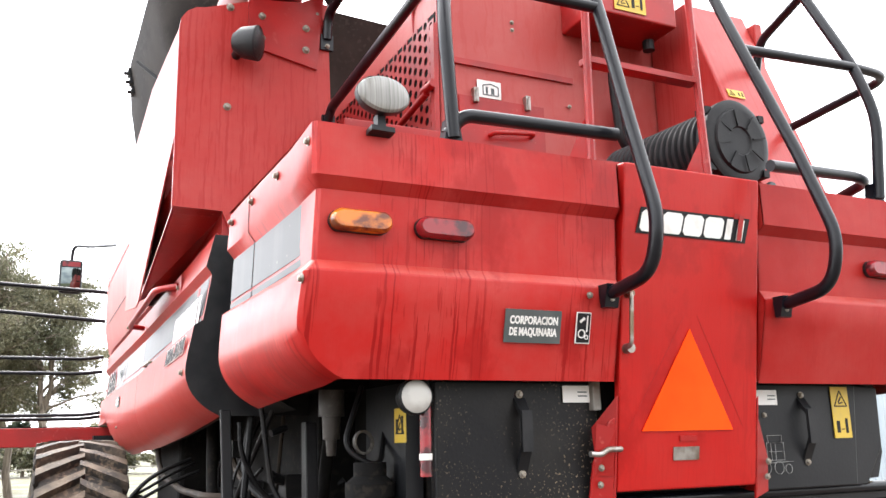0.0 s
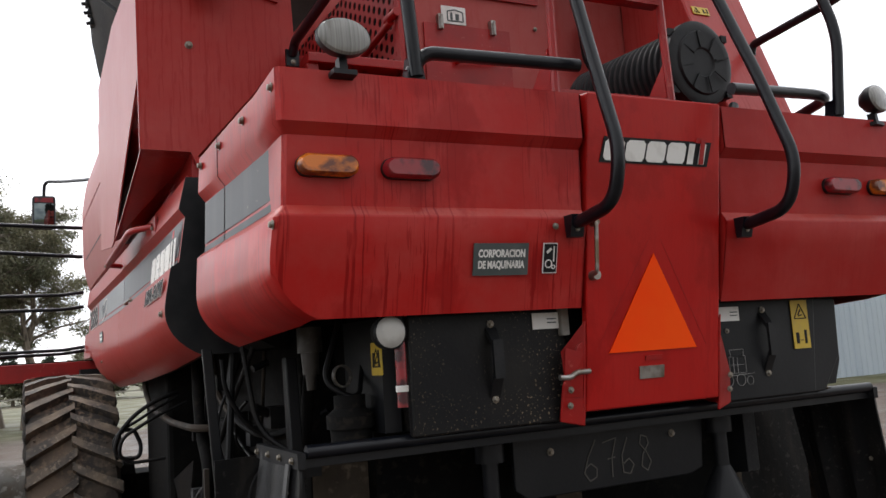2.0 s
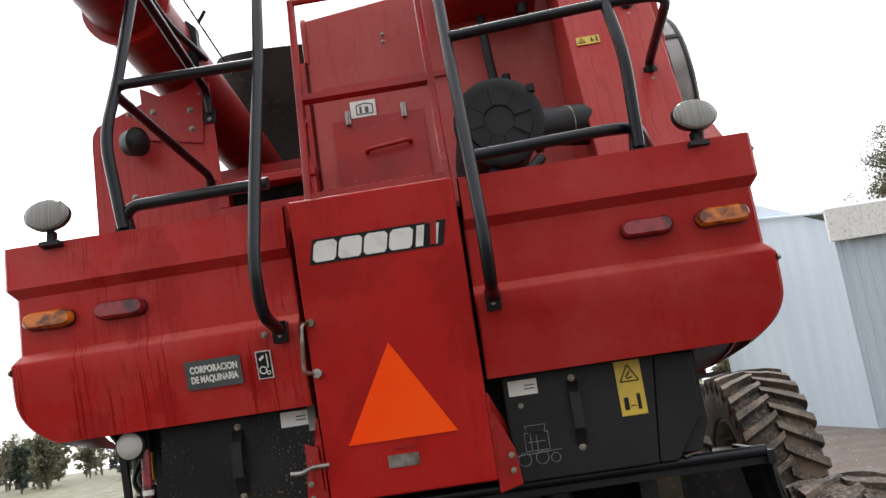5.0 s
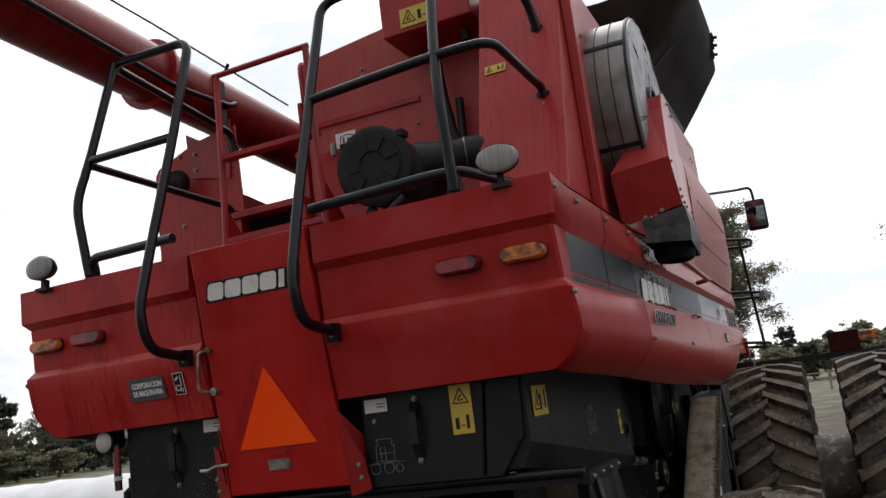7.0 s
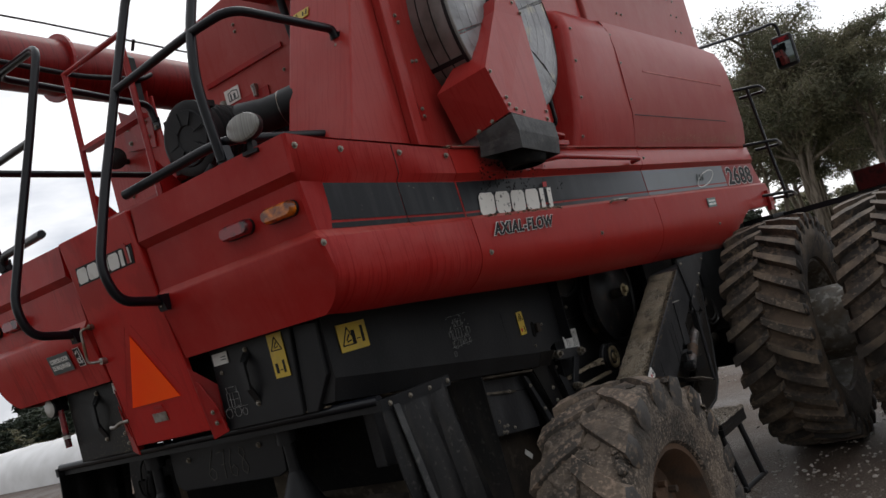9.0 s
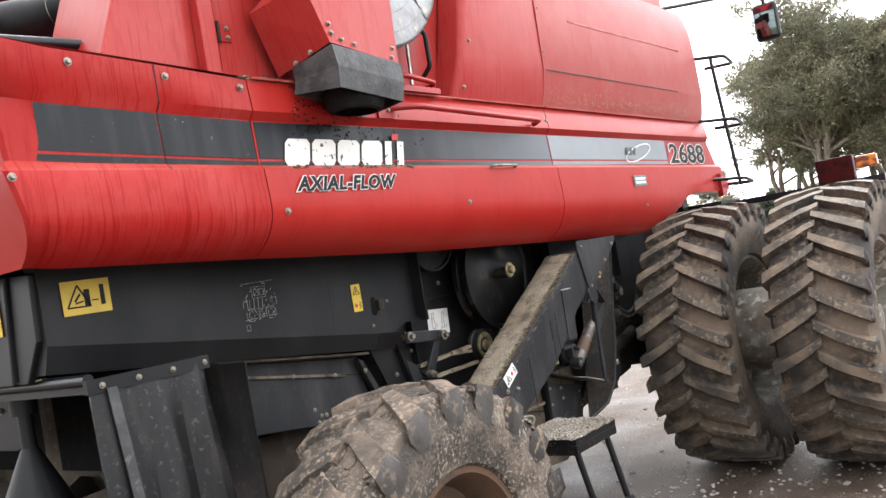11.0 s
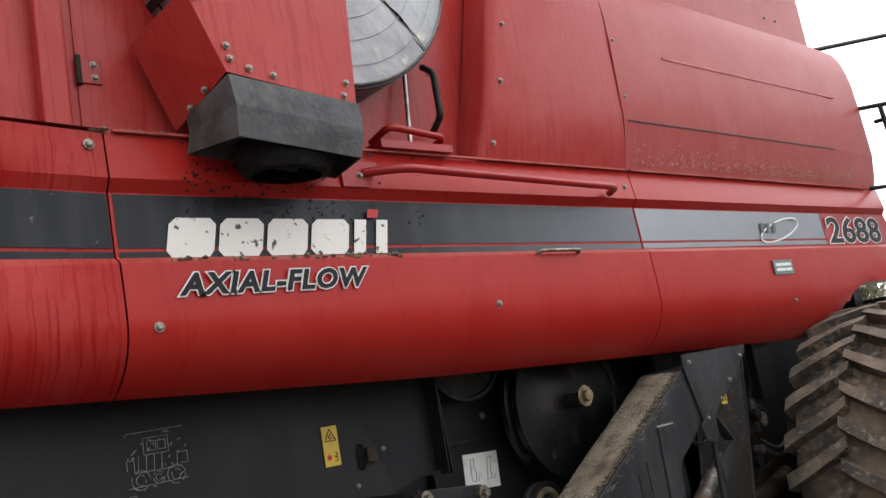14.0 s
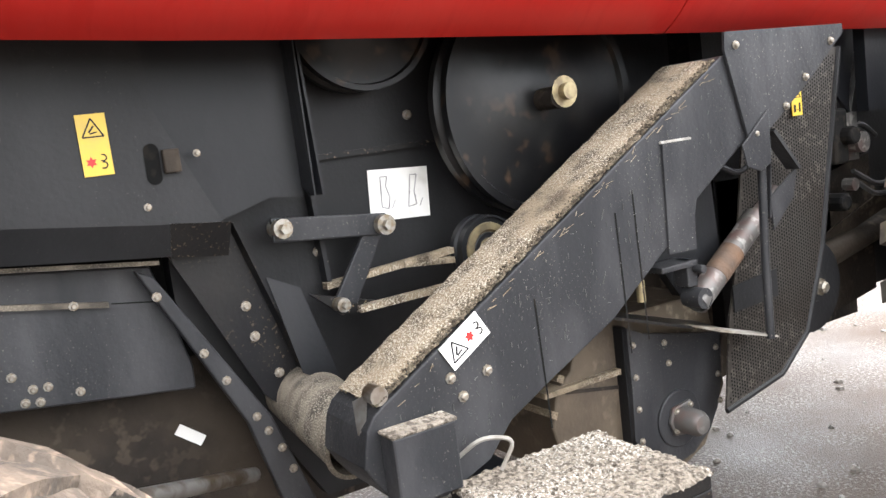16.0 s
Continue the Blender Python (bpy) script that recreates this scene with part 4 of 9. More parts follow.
def side_skin(s, y0, y1, arch=False):
    bm = B()
    n = 26 if arch else 10
    ys = [y0 + (y1 - y0) * k / n for k in range(n + 1)]
    rows = []
    for y in ys:
        sec = section(y)[1:]
        t = 2.445
        sec = [(x, z + (t - crest(y)) if i < 2 else z) for i, (x, z) in enumerate(sec)]
        if arch:
            # wheel-arch cut at the front lower corner
            v = min(max((y - 4.42) / 0.53, 0), 1)
            sec = [(x, max(z, 1.644 + 0.243 * v * v * (3 - 2 * v)) if y > 4.42 else z) for x, z in sec]
            rows.append([(s * x, y + 0.62 * max(0, y - 5.0) * max(0, 2.33 - z) / 0.5, z) for x, z in sec])
            continue
        rows.append([(s * (x + ajar(s, y, z)), y, z) for x, z in sec])
    sheet(bm, rows)
    bmesh.ops.remove_doubles(bm, verts=bm.verts, dist=0.0005)
    bmesh.ops.recalc_face_normals(bm, faces=bm.faces)
    outward = sum(f.normal.x * f.calc_area() for f in bm.faces) * s > 0
    return part("side_panel", bm, RED_CLEAN, combine, "red side panel with a charcoal stripe", smooth=True, thick=0.006, thick_side=-1.0 if outward else 1.0)


panels = {}
for s in (-1, 1):
    gap = 0.0 if s > 0 else 0.085
    panels[s, 0] = side_skin(s, SEAMS[0] + gap - 0.003, SEAMS[1] - 0.003)
    panels[s, 1] = side_skin(s, SEAMS[1] + 0.003, SEAMS[2], True)
    bolts(panels[s, 0], [(s * (1.392 + ajar(s, 0.95, 1.94)), 0.905 + gap, 1.94), (s * 1.392, 2.07, 1.93)], (s, 0, 0))
    bolts(panels[s, 1], [(s * 1.389, 4.10, 1.83)], (s, 0, 0), 0.8)
    # black backing behind the seams; at the far gap it paints the shade
    for y in SEAMS[:2]:
        bm = B()
        q = section(y)
        for (xa, za), (xb, zb) in zip(q[1:], q[2:]):
            ya, yb, dx = (y - 0.02, y + 0.02, 0.012) if s > 0 or y > 1 else (0.55, 1.1, 0.10)
            prism(bm, [(s * (xa - dx), ya, za), (s * (xa - dx), yb, za), (s * (xb - dx), yb, zb), (s * (xb - dx), ya, zb)], (-s * 0.004, 0, 0))
        part("seam_backing", bm, DARK, panels[s, 0])


# pale strip that paints the light caught where side and upper panels meet
for k, (a, b) in enumerate(((0.85, 2.975), (2.995, 5.36))):
    part("rim_highlight", prism(B(), [(1.366, a, 2.442), (1.378, a, 2.442), (1.379, a, 2.448), (1.366, a, 2.450)], (0, b - a, 0)), PINKLINE, panels[1, k], "pale edge strip")

# near-black sheet inside the open panel, in place of its shaded inner face
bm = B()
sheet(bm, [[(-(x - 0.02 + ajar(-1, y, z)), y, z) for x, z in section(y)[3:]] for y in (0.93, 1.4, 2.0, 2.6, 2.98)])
part("panel_inside_fill", bm, DARK, panels[-1, 0], smooth=True)
# black plate added where only the shaded gap at the panel's end lies
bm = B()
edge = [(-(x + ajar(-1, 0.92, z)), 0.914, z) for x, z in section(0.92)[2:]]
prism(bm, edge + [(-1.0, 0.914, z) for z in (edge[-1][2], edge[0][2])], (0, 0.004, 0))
part("gap_fill_plate", bm, PLASTIC, panels[-1, 0], "added black plate for the shaded gap at the panel's end")
# near-black block added to stand for the shade under the far flank
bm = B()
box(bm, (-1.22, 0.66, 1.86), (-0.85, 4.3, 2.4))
part("underside_fill", bm, DARK, combine, "added black block for the shaded underside of the far flank")


def band(s, y0, y1, z0, z1, mat, name, parent, lift=0.0015, label=""):
    """A stripe laid on the recessed band of the side skin."""
    bm = B()

    def x(y, z):
        a, b = 1.278, 1.284
        t = (rim_z(y) + 0.004 - z) / (rim_z(y) + 0.004 - 2.155)
        return s * (a + (b - a) * t + wide(y) + lift + (ajar(s, y, z) if y > 0.84 else 0))
    n = max(1, int((y1 - y0) / 0.2))
    sheet(bm, [[(x(y, z), y, z) for z in (z0 - 0.047 * fall(y), z1 - 0.047 * fall(y) * (z1 < 2.2) if z1 else rim_z(y))] for y in (y0 + (y1 - y0) * k / n for k in range(n + 1))])
    return part(name, bm, mat, parent, label, thick=0.001)


def rim_z(y):
    return 2.344 - 0.059 * fall(y)


for s in (-1, 1):
    for (a, b), owner, mt in (((0.02, 0.455), hood[s], STRIPE), ((0.462, 0.825 if s > 0 else 0.675), hood[s], STRIPE), ((0.84 if s > 0 else 0.94, 2.978), panels[s, 0], STRIPE_FADE), ((2.992, 4.66), panels[s, 1], SILVER)):
        band(s, a, b, 2.192, None, mt, "stripe", owner, label="silver side stripe" if mt is SILVER else "charcoal side stripe")
        band(s, a, b, 2.160, 2.182, mt, "thin_stripe", owner)

# maker's mark, letters and number on both flanks
for s in (-1, 1):
    flip = (0, s, 0)
    x = s * 1.362

    def at(y0, y1, z, lift=0.004, xx=1.359):
        ya, yb = (y0, y1) if s > 0 else (y1, y0)
        p, q, r = [Vector((s * (xx + lift + ajar(s, yy, zz)), yy, zz)) for yy, zz in ((ya, z), (yb, z), (ya, z + 0.1))]
        return frame_axes(p, q - p, r - p)
    back, white, red = block_mark(0.745, 0.105)
    m = at(0.955, 1.70, 2.118)
    for shape in white:
        marks(panels[s, 0], m, [shape], WORNWHITE, "mark_block", 0.001)
    marks(panels[s, 0], m, red, ORANGE_RED, "mark_dot", 0.004)
    m = at(0.968, 1.56, 2.015, xx=1.3955)
    lettering("AXIAL-FLOW", 0.076, m, WHITE, panels[s, 0], "side_text", "white-edged black letters", bold=0.0062, shear=0.28, width=0.575, depth=0.0008, spacing=1.12)
    lettering("AXIAL-FLOW", 0.076, m @ pose(0, 0, 0.002), INK, panels[s, 0], "side_text", "black letters", bold=0.0028, shear=0.28, width=0.575, depth=0.0008, spacing=1.12)
    band(s, 4.665, 5.46, 2.158, 2.285, RED_PLAIN, "number_field", panels[s, 1])
    m = at(4.70, 5.40, 2.122)
    lettering("2688", 0.2, m, WHITE, panels[s, 1], "number_text", "grey-edged black number", bold=0.010, width=0.67, depth=0.0008)
    lettering("2688", 0.2, m @ pose(0, 0, 0.002), INK, panels[s, 1], "number_text", "black number", bold=0.004, width=0.67, depth=0.0008)
    m = at(3.93, 4.38, 2.122)
    marks(panels[s, 1], m, outline([(0.24 + 0.2 * math.cos(a) + 0.05 * math.sin(a), 0.07 + 0.055 * math.sin(a) + 0.03 * math.cos(a)) for a in (2 * math.pi * k / 26 for k in range(26))], 0.008), WHITE, "swoosh", 0.001)
    marks(panels[s, 1], m, [[(0.04 + 0.06 * k, 0.055), (0.068 + 0.06 * k, 0.055), (0.082 + 0.06 * k, 0.105), (0.054 + 0.06 * k, 0.105)] for k in range(3)], GREYLABEL, "swoosh_block", 0.0015)
    m = at(3.95, 4.14, 1.962, xx=1.3925)
    decal(panels[s, 1], m, 0.19, 0.07, GREEN, "small_label", "small grey-green label with two printed lines")
    marks(panels[s, 1], m, [[(0.02, 0.04), (0.17, 0.04), (0.17, 0.055), (0.02, 0.055)], [(0.02, 0.015), (0.17, 0.015), (0.17, 0.03), (0.02, 0.03)]], WHITE, "printed_line")
    # small pull handle on the stripe's lower edge and long red grab rail
    bm = B()
    tube(bm, bend([(s * 1.37, 2.31, 2.09), (s * 1.408, 2.31, 2.105), (s * 1.408, 2.53, 2.105), (s * 1.37, 2.53, 2.09)], 0.02), 0.007)
    part("pull_handle", bm, STEEL, panels[s, 0], "small bare steel pull handle", smooth=True)
    bm = B()
    tube(bm, bend([(s * 1.385, 1.60, 2.365), (s * 1.47, 1.70, 2.36), (s * 1.47, 2.74, 2.335), (s * 1.39, 2.80, 2.335)], 0.05), 0.014)
    prism(bm, [(s * 1.379, 1.52, 2.40), (s * 1.379, 1.66, 2.40), (s * 1.379, 1.62, 2.32), (s * 1.379, 1.52, 2.32)], (s * 0.008, 0, 0))
    part("grab_rail", bm, RED_PLAIN, panels[s, 0], "red tubular grab rail", smooth=True)
    bolts(panels[s, 0], [(s * 1.387, 1.585, 2.355), (s * 1.47, 2.79, 2.335)], (s, 0, 0), 0.8)
# black grease splash under the dust outlet
bm = B()
rng = random.Random(5)
for k in range(260):
    y, z = 1.02 + abs(rng.gauss(0.15, 0.30)), rng.uniform(2.13, 2.43)
    r = rng.uniform(0.0012, 0.0042)
    xx = 1.357 if z < 2.288 else 1.377
    prism(bm, [(xx, y + a, z + b * 1.3) for a, b in ring(0, 0, r, 7)], (0.003, 0, 0))
part("grease_splash", bm, INK, panels[1, 0], kind="stuff")
bm = B()
for k in range(60):
    y = min(1.68, abs(rng.gauss(1.55, 0.16))) if k % 2 else rng.uniform(0.95, 1.72)
    p = Vector((1.375 + rng.uniform(0, 0.012), y, 2.107 + rng.uniform(-0.006, 0.008)))
    lathe(bm, p, (0, 0, 1), [(-0.006, 0), (0, rng.uniform(0.003, 0.011)), (0.007, 0)], 6)
part("mud_spatter", bm, CHAFF, panels[1, 0], kind="stuff")
bm = B()
for k in range(140):
    p = Vector((1.31 + rng.uniform(0, 0.06), rng.uniform(0.78, 1.15), 2.447))
    lathe(bm, p, (0, 0, 1), [(-0.004, 0), (0, rng.uniform(0.006, 0.02)), (0.008, 0)], 6)
part("chaff_drift", bm, CHAFF, combine, kind="stuff")

# ---- upper flank: cowl, long panel, tank ----
bm = B()
sec = [(1.30, 2.449), (1.376, 2.449), (1.402, 2.54), (1.42, 2.66), (1.428, 3.10), (1.422, 3.19), (1.402, 3.26), (1.36, 3.315), (1.28, 3.35)]
lean = lambda z: 2.113 + 0.275 * (z - 2.44)
sheet(bm, [[(x - dx, lean(z) + dy if dy is not None else 2.957, z - dx * (z > 3.2)) for x, z in sec] for dx, dy in ((0.15, 0.0), (0.045, 0.0), (0.022, 0.006), (0.006, 0.022), (0.0, 0.045), (0.0, 0.4), (0.0, None))])
cowl = part("flank_cowl", bm, RED_FINE, combine, "red bulged flank cowl", smooth=True)
bolts(cowl, [(x, lean(z) + 0.06, z) for x, z in ((1.3915, 2.50), (1.4225, 2.73), (1.426, 2.96), (1.4235, 3.17))], (1, 0, 0), 0.8)
for s in (-1, 1):
    bm = B()
    y0 = 2.96 if s > 0 else 2.75
    prof = [(1.340, 2.449), (1.376, 2.449), (1.402, 2.54), (1.421, 2.64), (1.424, 2.65), (1.432, 2.95), (1.431, 3.10), (1.424, 3.17), (1.41, 3.24), (1.38, 3.31), (1.28, 3.36)]
    rows = []
    for y in (y0, 3.3, 4.0, 4.9, 5.44, 5.52):
        pull = 0.0 if y < 5.4 else (0.02 if y < 5.5 else 0.10)
        rows.append([(s * (x - pull), y + 0.13 * (2.9 - z if y > 5 else 0), z) for x, z in prof])
    sheet(bm, rows)
    p = part("upper_panel", bm, RED_CHALK, combine, "large red upper flank panel with two pressed lines", smooth=True, thick=0.006)
    bm = B()
    box(bm, (s * 1.432 - 0.004, 3.33, 2.960), (s * 1.432 + 0.004, 5.05, 2.970))
    part("pressed_line", bm, PINKLINE, p)
    if s > 0:
        # dried dust that ran down to the panel's lower edge
        bm = B()
        rng = random.Random(91)
        for k in range(2000):
            y, z = rng.uniform(3.0, 5.15), 2.468 + abs(rng.gauss(0, 0.045))
            if rng.random() < 0.25 + 0.75 * (y - 3.0) / 2.15:
                r = rng.uniform(0.001, 0.0038)
                bm.faces.new([bm.verts.new((1.3815 + (z - 2.449) * 0.286 - max(0, z - 2.54) * 0.096 + 0.001, y + r * rng.uniform(0.7, 2.2) * math.cos(a), z + r * math.sin(a))) for a in (1.257 * i for i in range(5))])
        part("dust_film", bm, DUSTFLECK, p, "tan dust flecks", kind="stuff")
    bm = B()
    box(bm, (s * 1.423 - 0.002, 2.99, 2.643), (s * 1.423 + 0.002, 4.92, 2.649))
    part("panel_seam", bm, INK, p)
    bolts(p, [(s * 1.425, 2.99, 2.75), (s * 1.431, 2.985, 3.0), (s * 1.415, 2.98, 3.2)], (s, 0, 0), 0.7)

# grain tank and engine cover walls
bm = B()
box(bm, (-1.29, 3.0, 2.40), (1.29, 5.25, 3.84))
tank = part("grain_tank", bm, RED_CHALK, combine, "red grain tank wall with rows of bolts", bevel=0.012)
for s in (-1, 1):
    pairs = [(3.10, 3.70), (3.10, 3.60)] + [(y, z) for y in (3.55, 3.63) for z in (3.76, 3.62, 3.48)] + [(y, z) for y in (4.75, 4.88) for z in (3.76, 3.62, 3.48)]
    bolts(tank, [(s * 1.291, y, z) for y, z in pairs], (s, 0, 0), 0.7)
bm = B()
slab_y(bm, [(-0.36, 2.42), (1.253, 2.42), (1.253, 3.64), (0.95, 3.80), (0.35, 3.86), (-0.36, 3.78)], 1.06, 2.98)
engine_cover = part("engine_cover", bm, RED_CHALK, combine, "red engine cover", bevel=0.01)
bm = B()
slab_x(bm, [(0.82, 2.45), (2.98, 2.45), (2.98, 3.700), (1.06, 3.728), (0.82, 3.731)], 1.255, 1.262)
ew = part("cover_side", bm, RED_FINE, combine, "red screen mounting wall")
bolts(ew, [(1.262, 0.858, 3.125), (1.262, 0.870, 3.093), (1.262, 0.895, 2.903), (1.262, 0.929, 2.908), (1.262, 1.030, 3.455), (1.262, 1.054, 3.471), (1.262, 2.06, 2.8), (1.262, 2.07, 2.55)], (1, 0, 0), 0.8)
bm = B()
rod(bm, (1.33, 1.86, 2.50), (1.29, 1.93, 2.85), 0.008)
gas = bm
for y, z in ((0.846, 3.545), (0.823, 2.648)):
    hinge = part("hinge", box(B(), (1.262, y, z - 0.035), (1.268, y + 0.06, z + 0.035)), RED_PLAIN, ew, "worn red hinge leaf", bevel=0.002)
    bolts(hinge, [(1.268, y + 0.04, z + 0.018), (1.268, y + 0.04, z - 0.018)], (1, 0, 0), 0.75)
    part("hinge_pin", tube(B(), [(1.268, y, z - 0.04), (1.268, y, z + 0.04)], 0.008, 8), RUSTY, hinge, smooth=True)
bm = gas
part("gas_strut", bm, STEEL, combine, "bright gas strut", smooth=True)
bm = B()
tube(bm, bend([(1.30, 2.0, 2.56), (1.35, 2.0, 2.60), (1.35, 2.0, 2.76), (1.30, 2.0, 2.80)], 0.02), 0.012)
part("spring_catch", bm, PLASTIC, combine, smooth=True)
bm = B()
tube(bm, bend([(1.30, 1.72, 2.50), (1.40, 1.72, 2.52), (1.40, 1.95, 2.50), (1.30, 1.95, 2.48)], 0.03), 0.012)
box(bm, (1.27, 1.68, 2.45), (1.40, 1.98, 2.475))
part("latch_frame", bm, RED_PLAIN, combine, smooth=True)
bm = B()
tube(bm, bend([(1.1, 1.90, 3.70), (1.1, 1.92, 3.80), (1.2, 2.05, 3.78), (1.2, 2.1, 3.64)], 0.06), 0.014)
part("lifting_eye", bm, RED_PLAIN, combine, smooth=True)

# grey-brown flared tank extension
low = [(-1.20, 2.35), (1.20, 2.35), (1.22, 5.05), (-1.22, 5.05)]


def smooth_step(t):
    return t * t * (3 - 2 * t)


def flare_ring(hx, y0, y1, r, z, dip=0.0, n=8, left=0.0):
    """A rounded ring; dip lowers its front and rear edges."""
    out = []
    for cx, cy, a0 in ((hx - r, y1 - r, 0), (-hx + r, y1 - r, 90), (-hx + r, y0 + r, 180), (hx - r, y0 + r, 270)):
        for k in range(n + 1):
            a = radians(a0 + 90 * k / n)
            px = cx + r * math.cos(a)
            out.append((px + left * max(0, -px / hx), cy + r * math.sin(a), z - dip * (1.0 if a0 in (0, 270) else 0.6) * smooth_step(k / n if a0 in (0, 180) else 1 - k / n)))
    return out


bm = B()
rings = [flare_ring(1.18, 2.98, 5.02, 0.05, 3.45), flare_ring(1.21, 2.96, 5.04, 0.06, 3.86), flare_ring(1.45, 2.82, 5.12, 0.30, 4.13, 0.04, left=0.14),
         flare_ring(1.65, 2.70, 5.14, 0.45, 4.37, 0.08, left=0.28), flare_ring(1.68, 2.66, 4.98, 0.60, 4.60, 0.26, left=0.26)]
sheet(bm, [r + [r[0]] for r in rings])
bmesh.ops.remove_doubles(bm, verts=bm.verts, dist=0.0005)
flare = part("tank_extension", bm, FLARE, combine, "dull grey-brown flared grain tank extension", smooth=True, thick=0.008)
for s in (-1, 1):
    for z in (4.40, 4.48, 4.55):
        o = (1.65 if s > 0 else 1.37) + (0.03 if s > 0 else 0.05) * (z - 4.37) / 0.23
        bm = B()
        rod(bm, (s * (o - 0.02), 4.44, z), (s * (o + 0.05), 4.44, z - 0.01), 0.014)
        box(bm, (s * o - 0.022, 4.40, z - 0.028), (s * o + 0.022, 4.48, z + 0.028))
        part("extension_clip", bm, PLASTIC, flare)
    bm = B()
    tube(bm, [(s * 1.22, 3.1, 3.84), (s * 1.34, 3.2, 4.0), (s * 1.46, 3.3, 4.14)], 0.012)
    part("extension_prop", bm, PLASTIC, flare, smooth=True)
# plate that lies open along the tank's top
bm = B()
prism(bm, [(1.24, 3.42, 3.845), (1.24, 4.8, 3.845), (1.285, 4.75, 3.90), (1.285, 3.45, 3.92)], (0.006, 0, 0))
part("hinge_flap", bm, SILVER, flare, "grey hinged flap")

# ---- slanted tower beside the screen ----


def tow_y(z):
    return 0.325 + 0.36 * (z - 2.5)


bm = B()
slab_x(bm, [(tow_y(2.45), 2.45), (tow_y(3.78), 3.78), (1.05, 3.78), (1.05, 2.45)], 0.862, 1.256)
tower = part("air_duct_tower", bm, RED_FINE, combine, "red slanted air duct tower with rain streaks", bevel=0.008)
bm = B()
box(bm, (1.258, 0.715, 2.45), (1.305, 0.785, 3.72))
part("rib", bm, RED_FINE, tower, "red vertical channel rib", bevel=0.006)
m = frame_axes((0.895, tow_y(3.21) - 0.003, 3.21), (1, 0, 0), (0, 0.36, 1))
danger(tower, m, 0.10, 0.045, False)
# control box on the engine wall with its beacon
bm = B()
box(bm, (0.315, 0.775, 3.63), (0.80, 1.06, 3.90))
cbox = part("control_box", bm, RED_PLAIN, combine, "red box on the engine wall with a yellow warning decal", bevel=0.008)
danger(cbox, frame_axes((0.425, 0.772, 3.655), (1, 0, 0), (0, 0, 1)), 0.185, 0.10, False)
bm = B()
tube(bm, bend([(0.52, 0.95, 3.60), (0.53, 0.96, 3.35), (0.56, 0.97, 3.1), (0.60, 0.98, 3.05), (0.60, 1.0, 3.3)], 0.08), 0.022)
part("hose", bm, PLASTIC, cbox, "black hose", smooth=True)
bm = B()
rod(bm, (0.72, 0.9, 3.60), (0.72, 0.9, 3.55), 0.03)
part("cable_gland", bm, PLASTIC, cbox)
bm = B()
lathe(bm, (0.83, 0.86, 3.88), (0, 0, 1), [(0, 0), (0, 0.045), (0.05, 0.05), (0.06, 0.045)], 16)
beacon = part("beacon", bm, PLASTIC, combine, "orange warning beacon on a black foot", smooth=True)
part("beacon_dome", lathe(B(), (0.83, 0.86, 3.94), (0, 0, 1), [(0, 0.045), (0.06, 0.045), (0.085, 0.03), (0.09, 0)], 16), AMBER, beacon, "orange beacon dome", smooth=True)

# engine wall details
bm = B()
box(bm, (-0.30, 1.045, 3.372), (0.355, 1.058, 3.40))
part("wall_rib", bm, RED_PLAIN, engine_cover)
bm = B()
box(bm, (-0.27, 1.048, 2.62), (0.18, 1.058, 3.22))
hatch = part("engine_hatch", bm, RED_PLAIN, engine_cover, "red service hatch")
bm = B()
tube(bm, bend([(-0.12, 1.045, 3.04), (-0.11, 1.0, 3.04), (0.09, 1.0, 3.06), (0.10, 1.045, 3.06)], 0.02), 0.011)
part("hatch_handle", bm, RED_PLAIN, hatch, smooth=True)
for x in (-0.19, 0.085):
    bm = B()
    box(bm, (x - 0.012, 1.03, 3.19), (x + 0.012, 1.058, 3.26))
    rod(bm, (x, 1.03, 3.19), (x, 1.02, 3.25), 0.006)
    part("draw_latch", bm, STEEL, hatch)
m = frame_axes((-0.175, 1.053, 3.225), (1, 0, 0), (0, 0, 1))
decal(engine_cover, m, 0.125, 0.085, WHITE, "service_label", "white service label with a printed diagram")
marks(engine_cover, m, outline([(0.03, 0.015), (0.11, 0.015), (0.11, 0.06), (0.07, 0.07), (0.03, 0.06)], 0.006) + [strip((0.05, 0.02), (0.05, 0.055), 0.012), strip((0.08, 0.02), (0.08, 0.05), 0.018)], GREYLABEL, "diagram")
bolts(engine_cover, [(0.03, 1.058, 3.60), (0.03, 1.058, 3.64), (0.33, 1.05, 3.25)], (0, -1, 0), 0.8)
# perforated side screen
bm = B()
Y0, Y1, Z0, Z1 = 1.09, 2.58, 2.70, 3.60
ny, nz = 24, 15
sy, sz = (Y1 - Y0) / ny, (Z1 - Z0) / nz
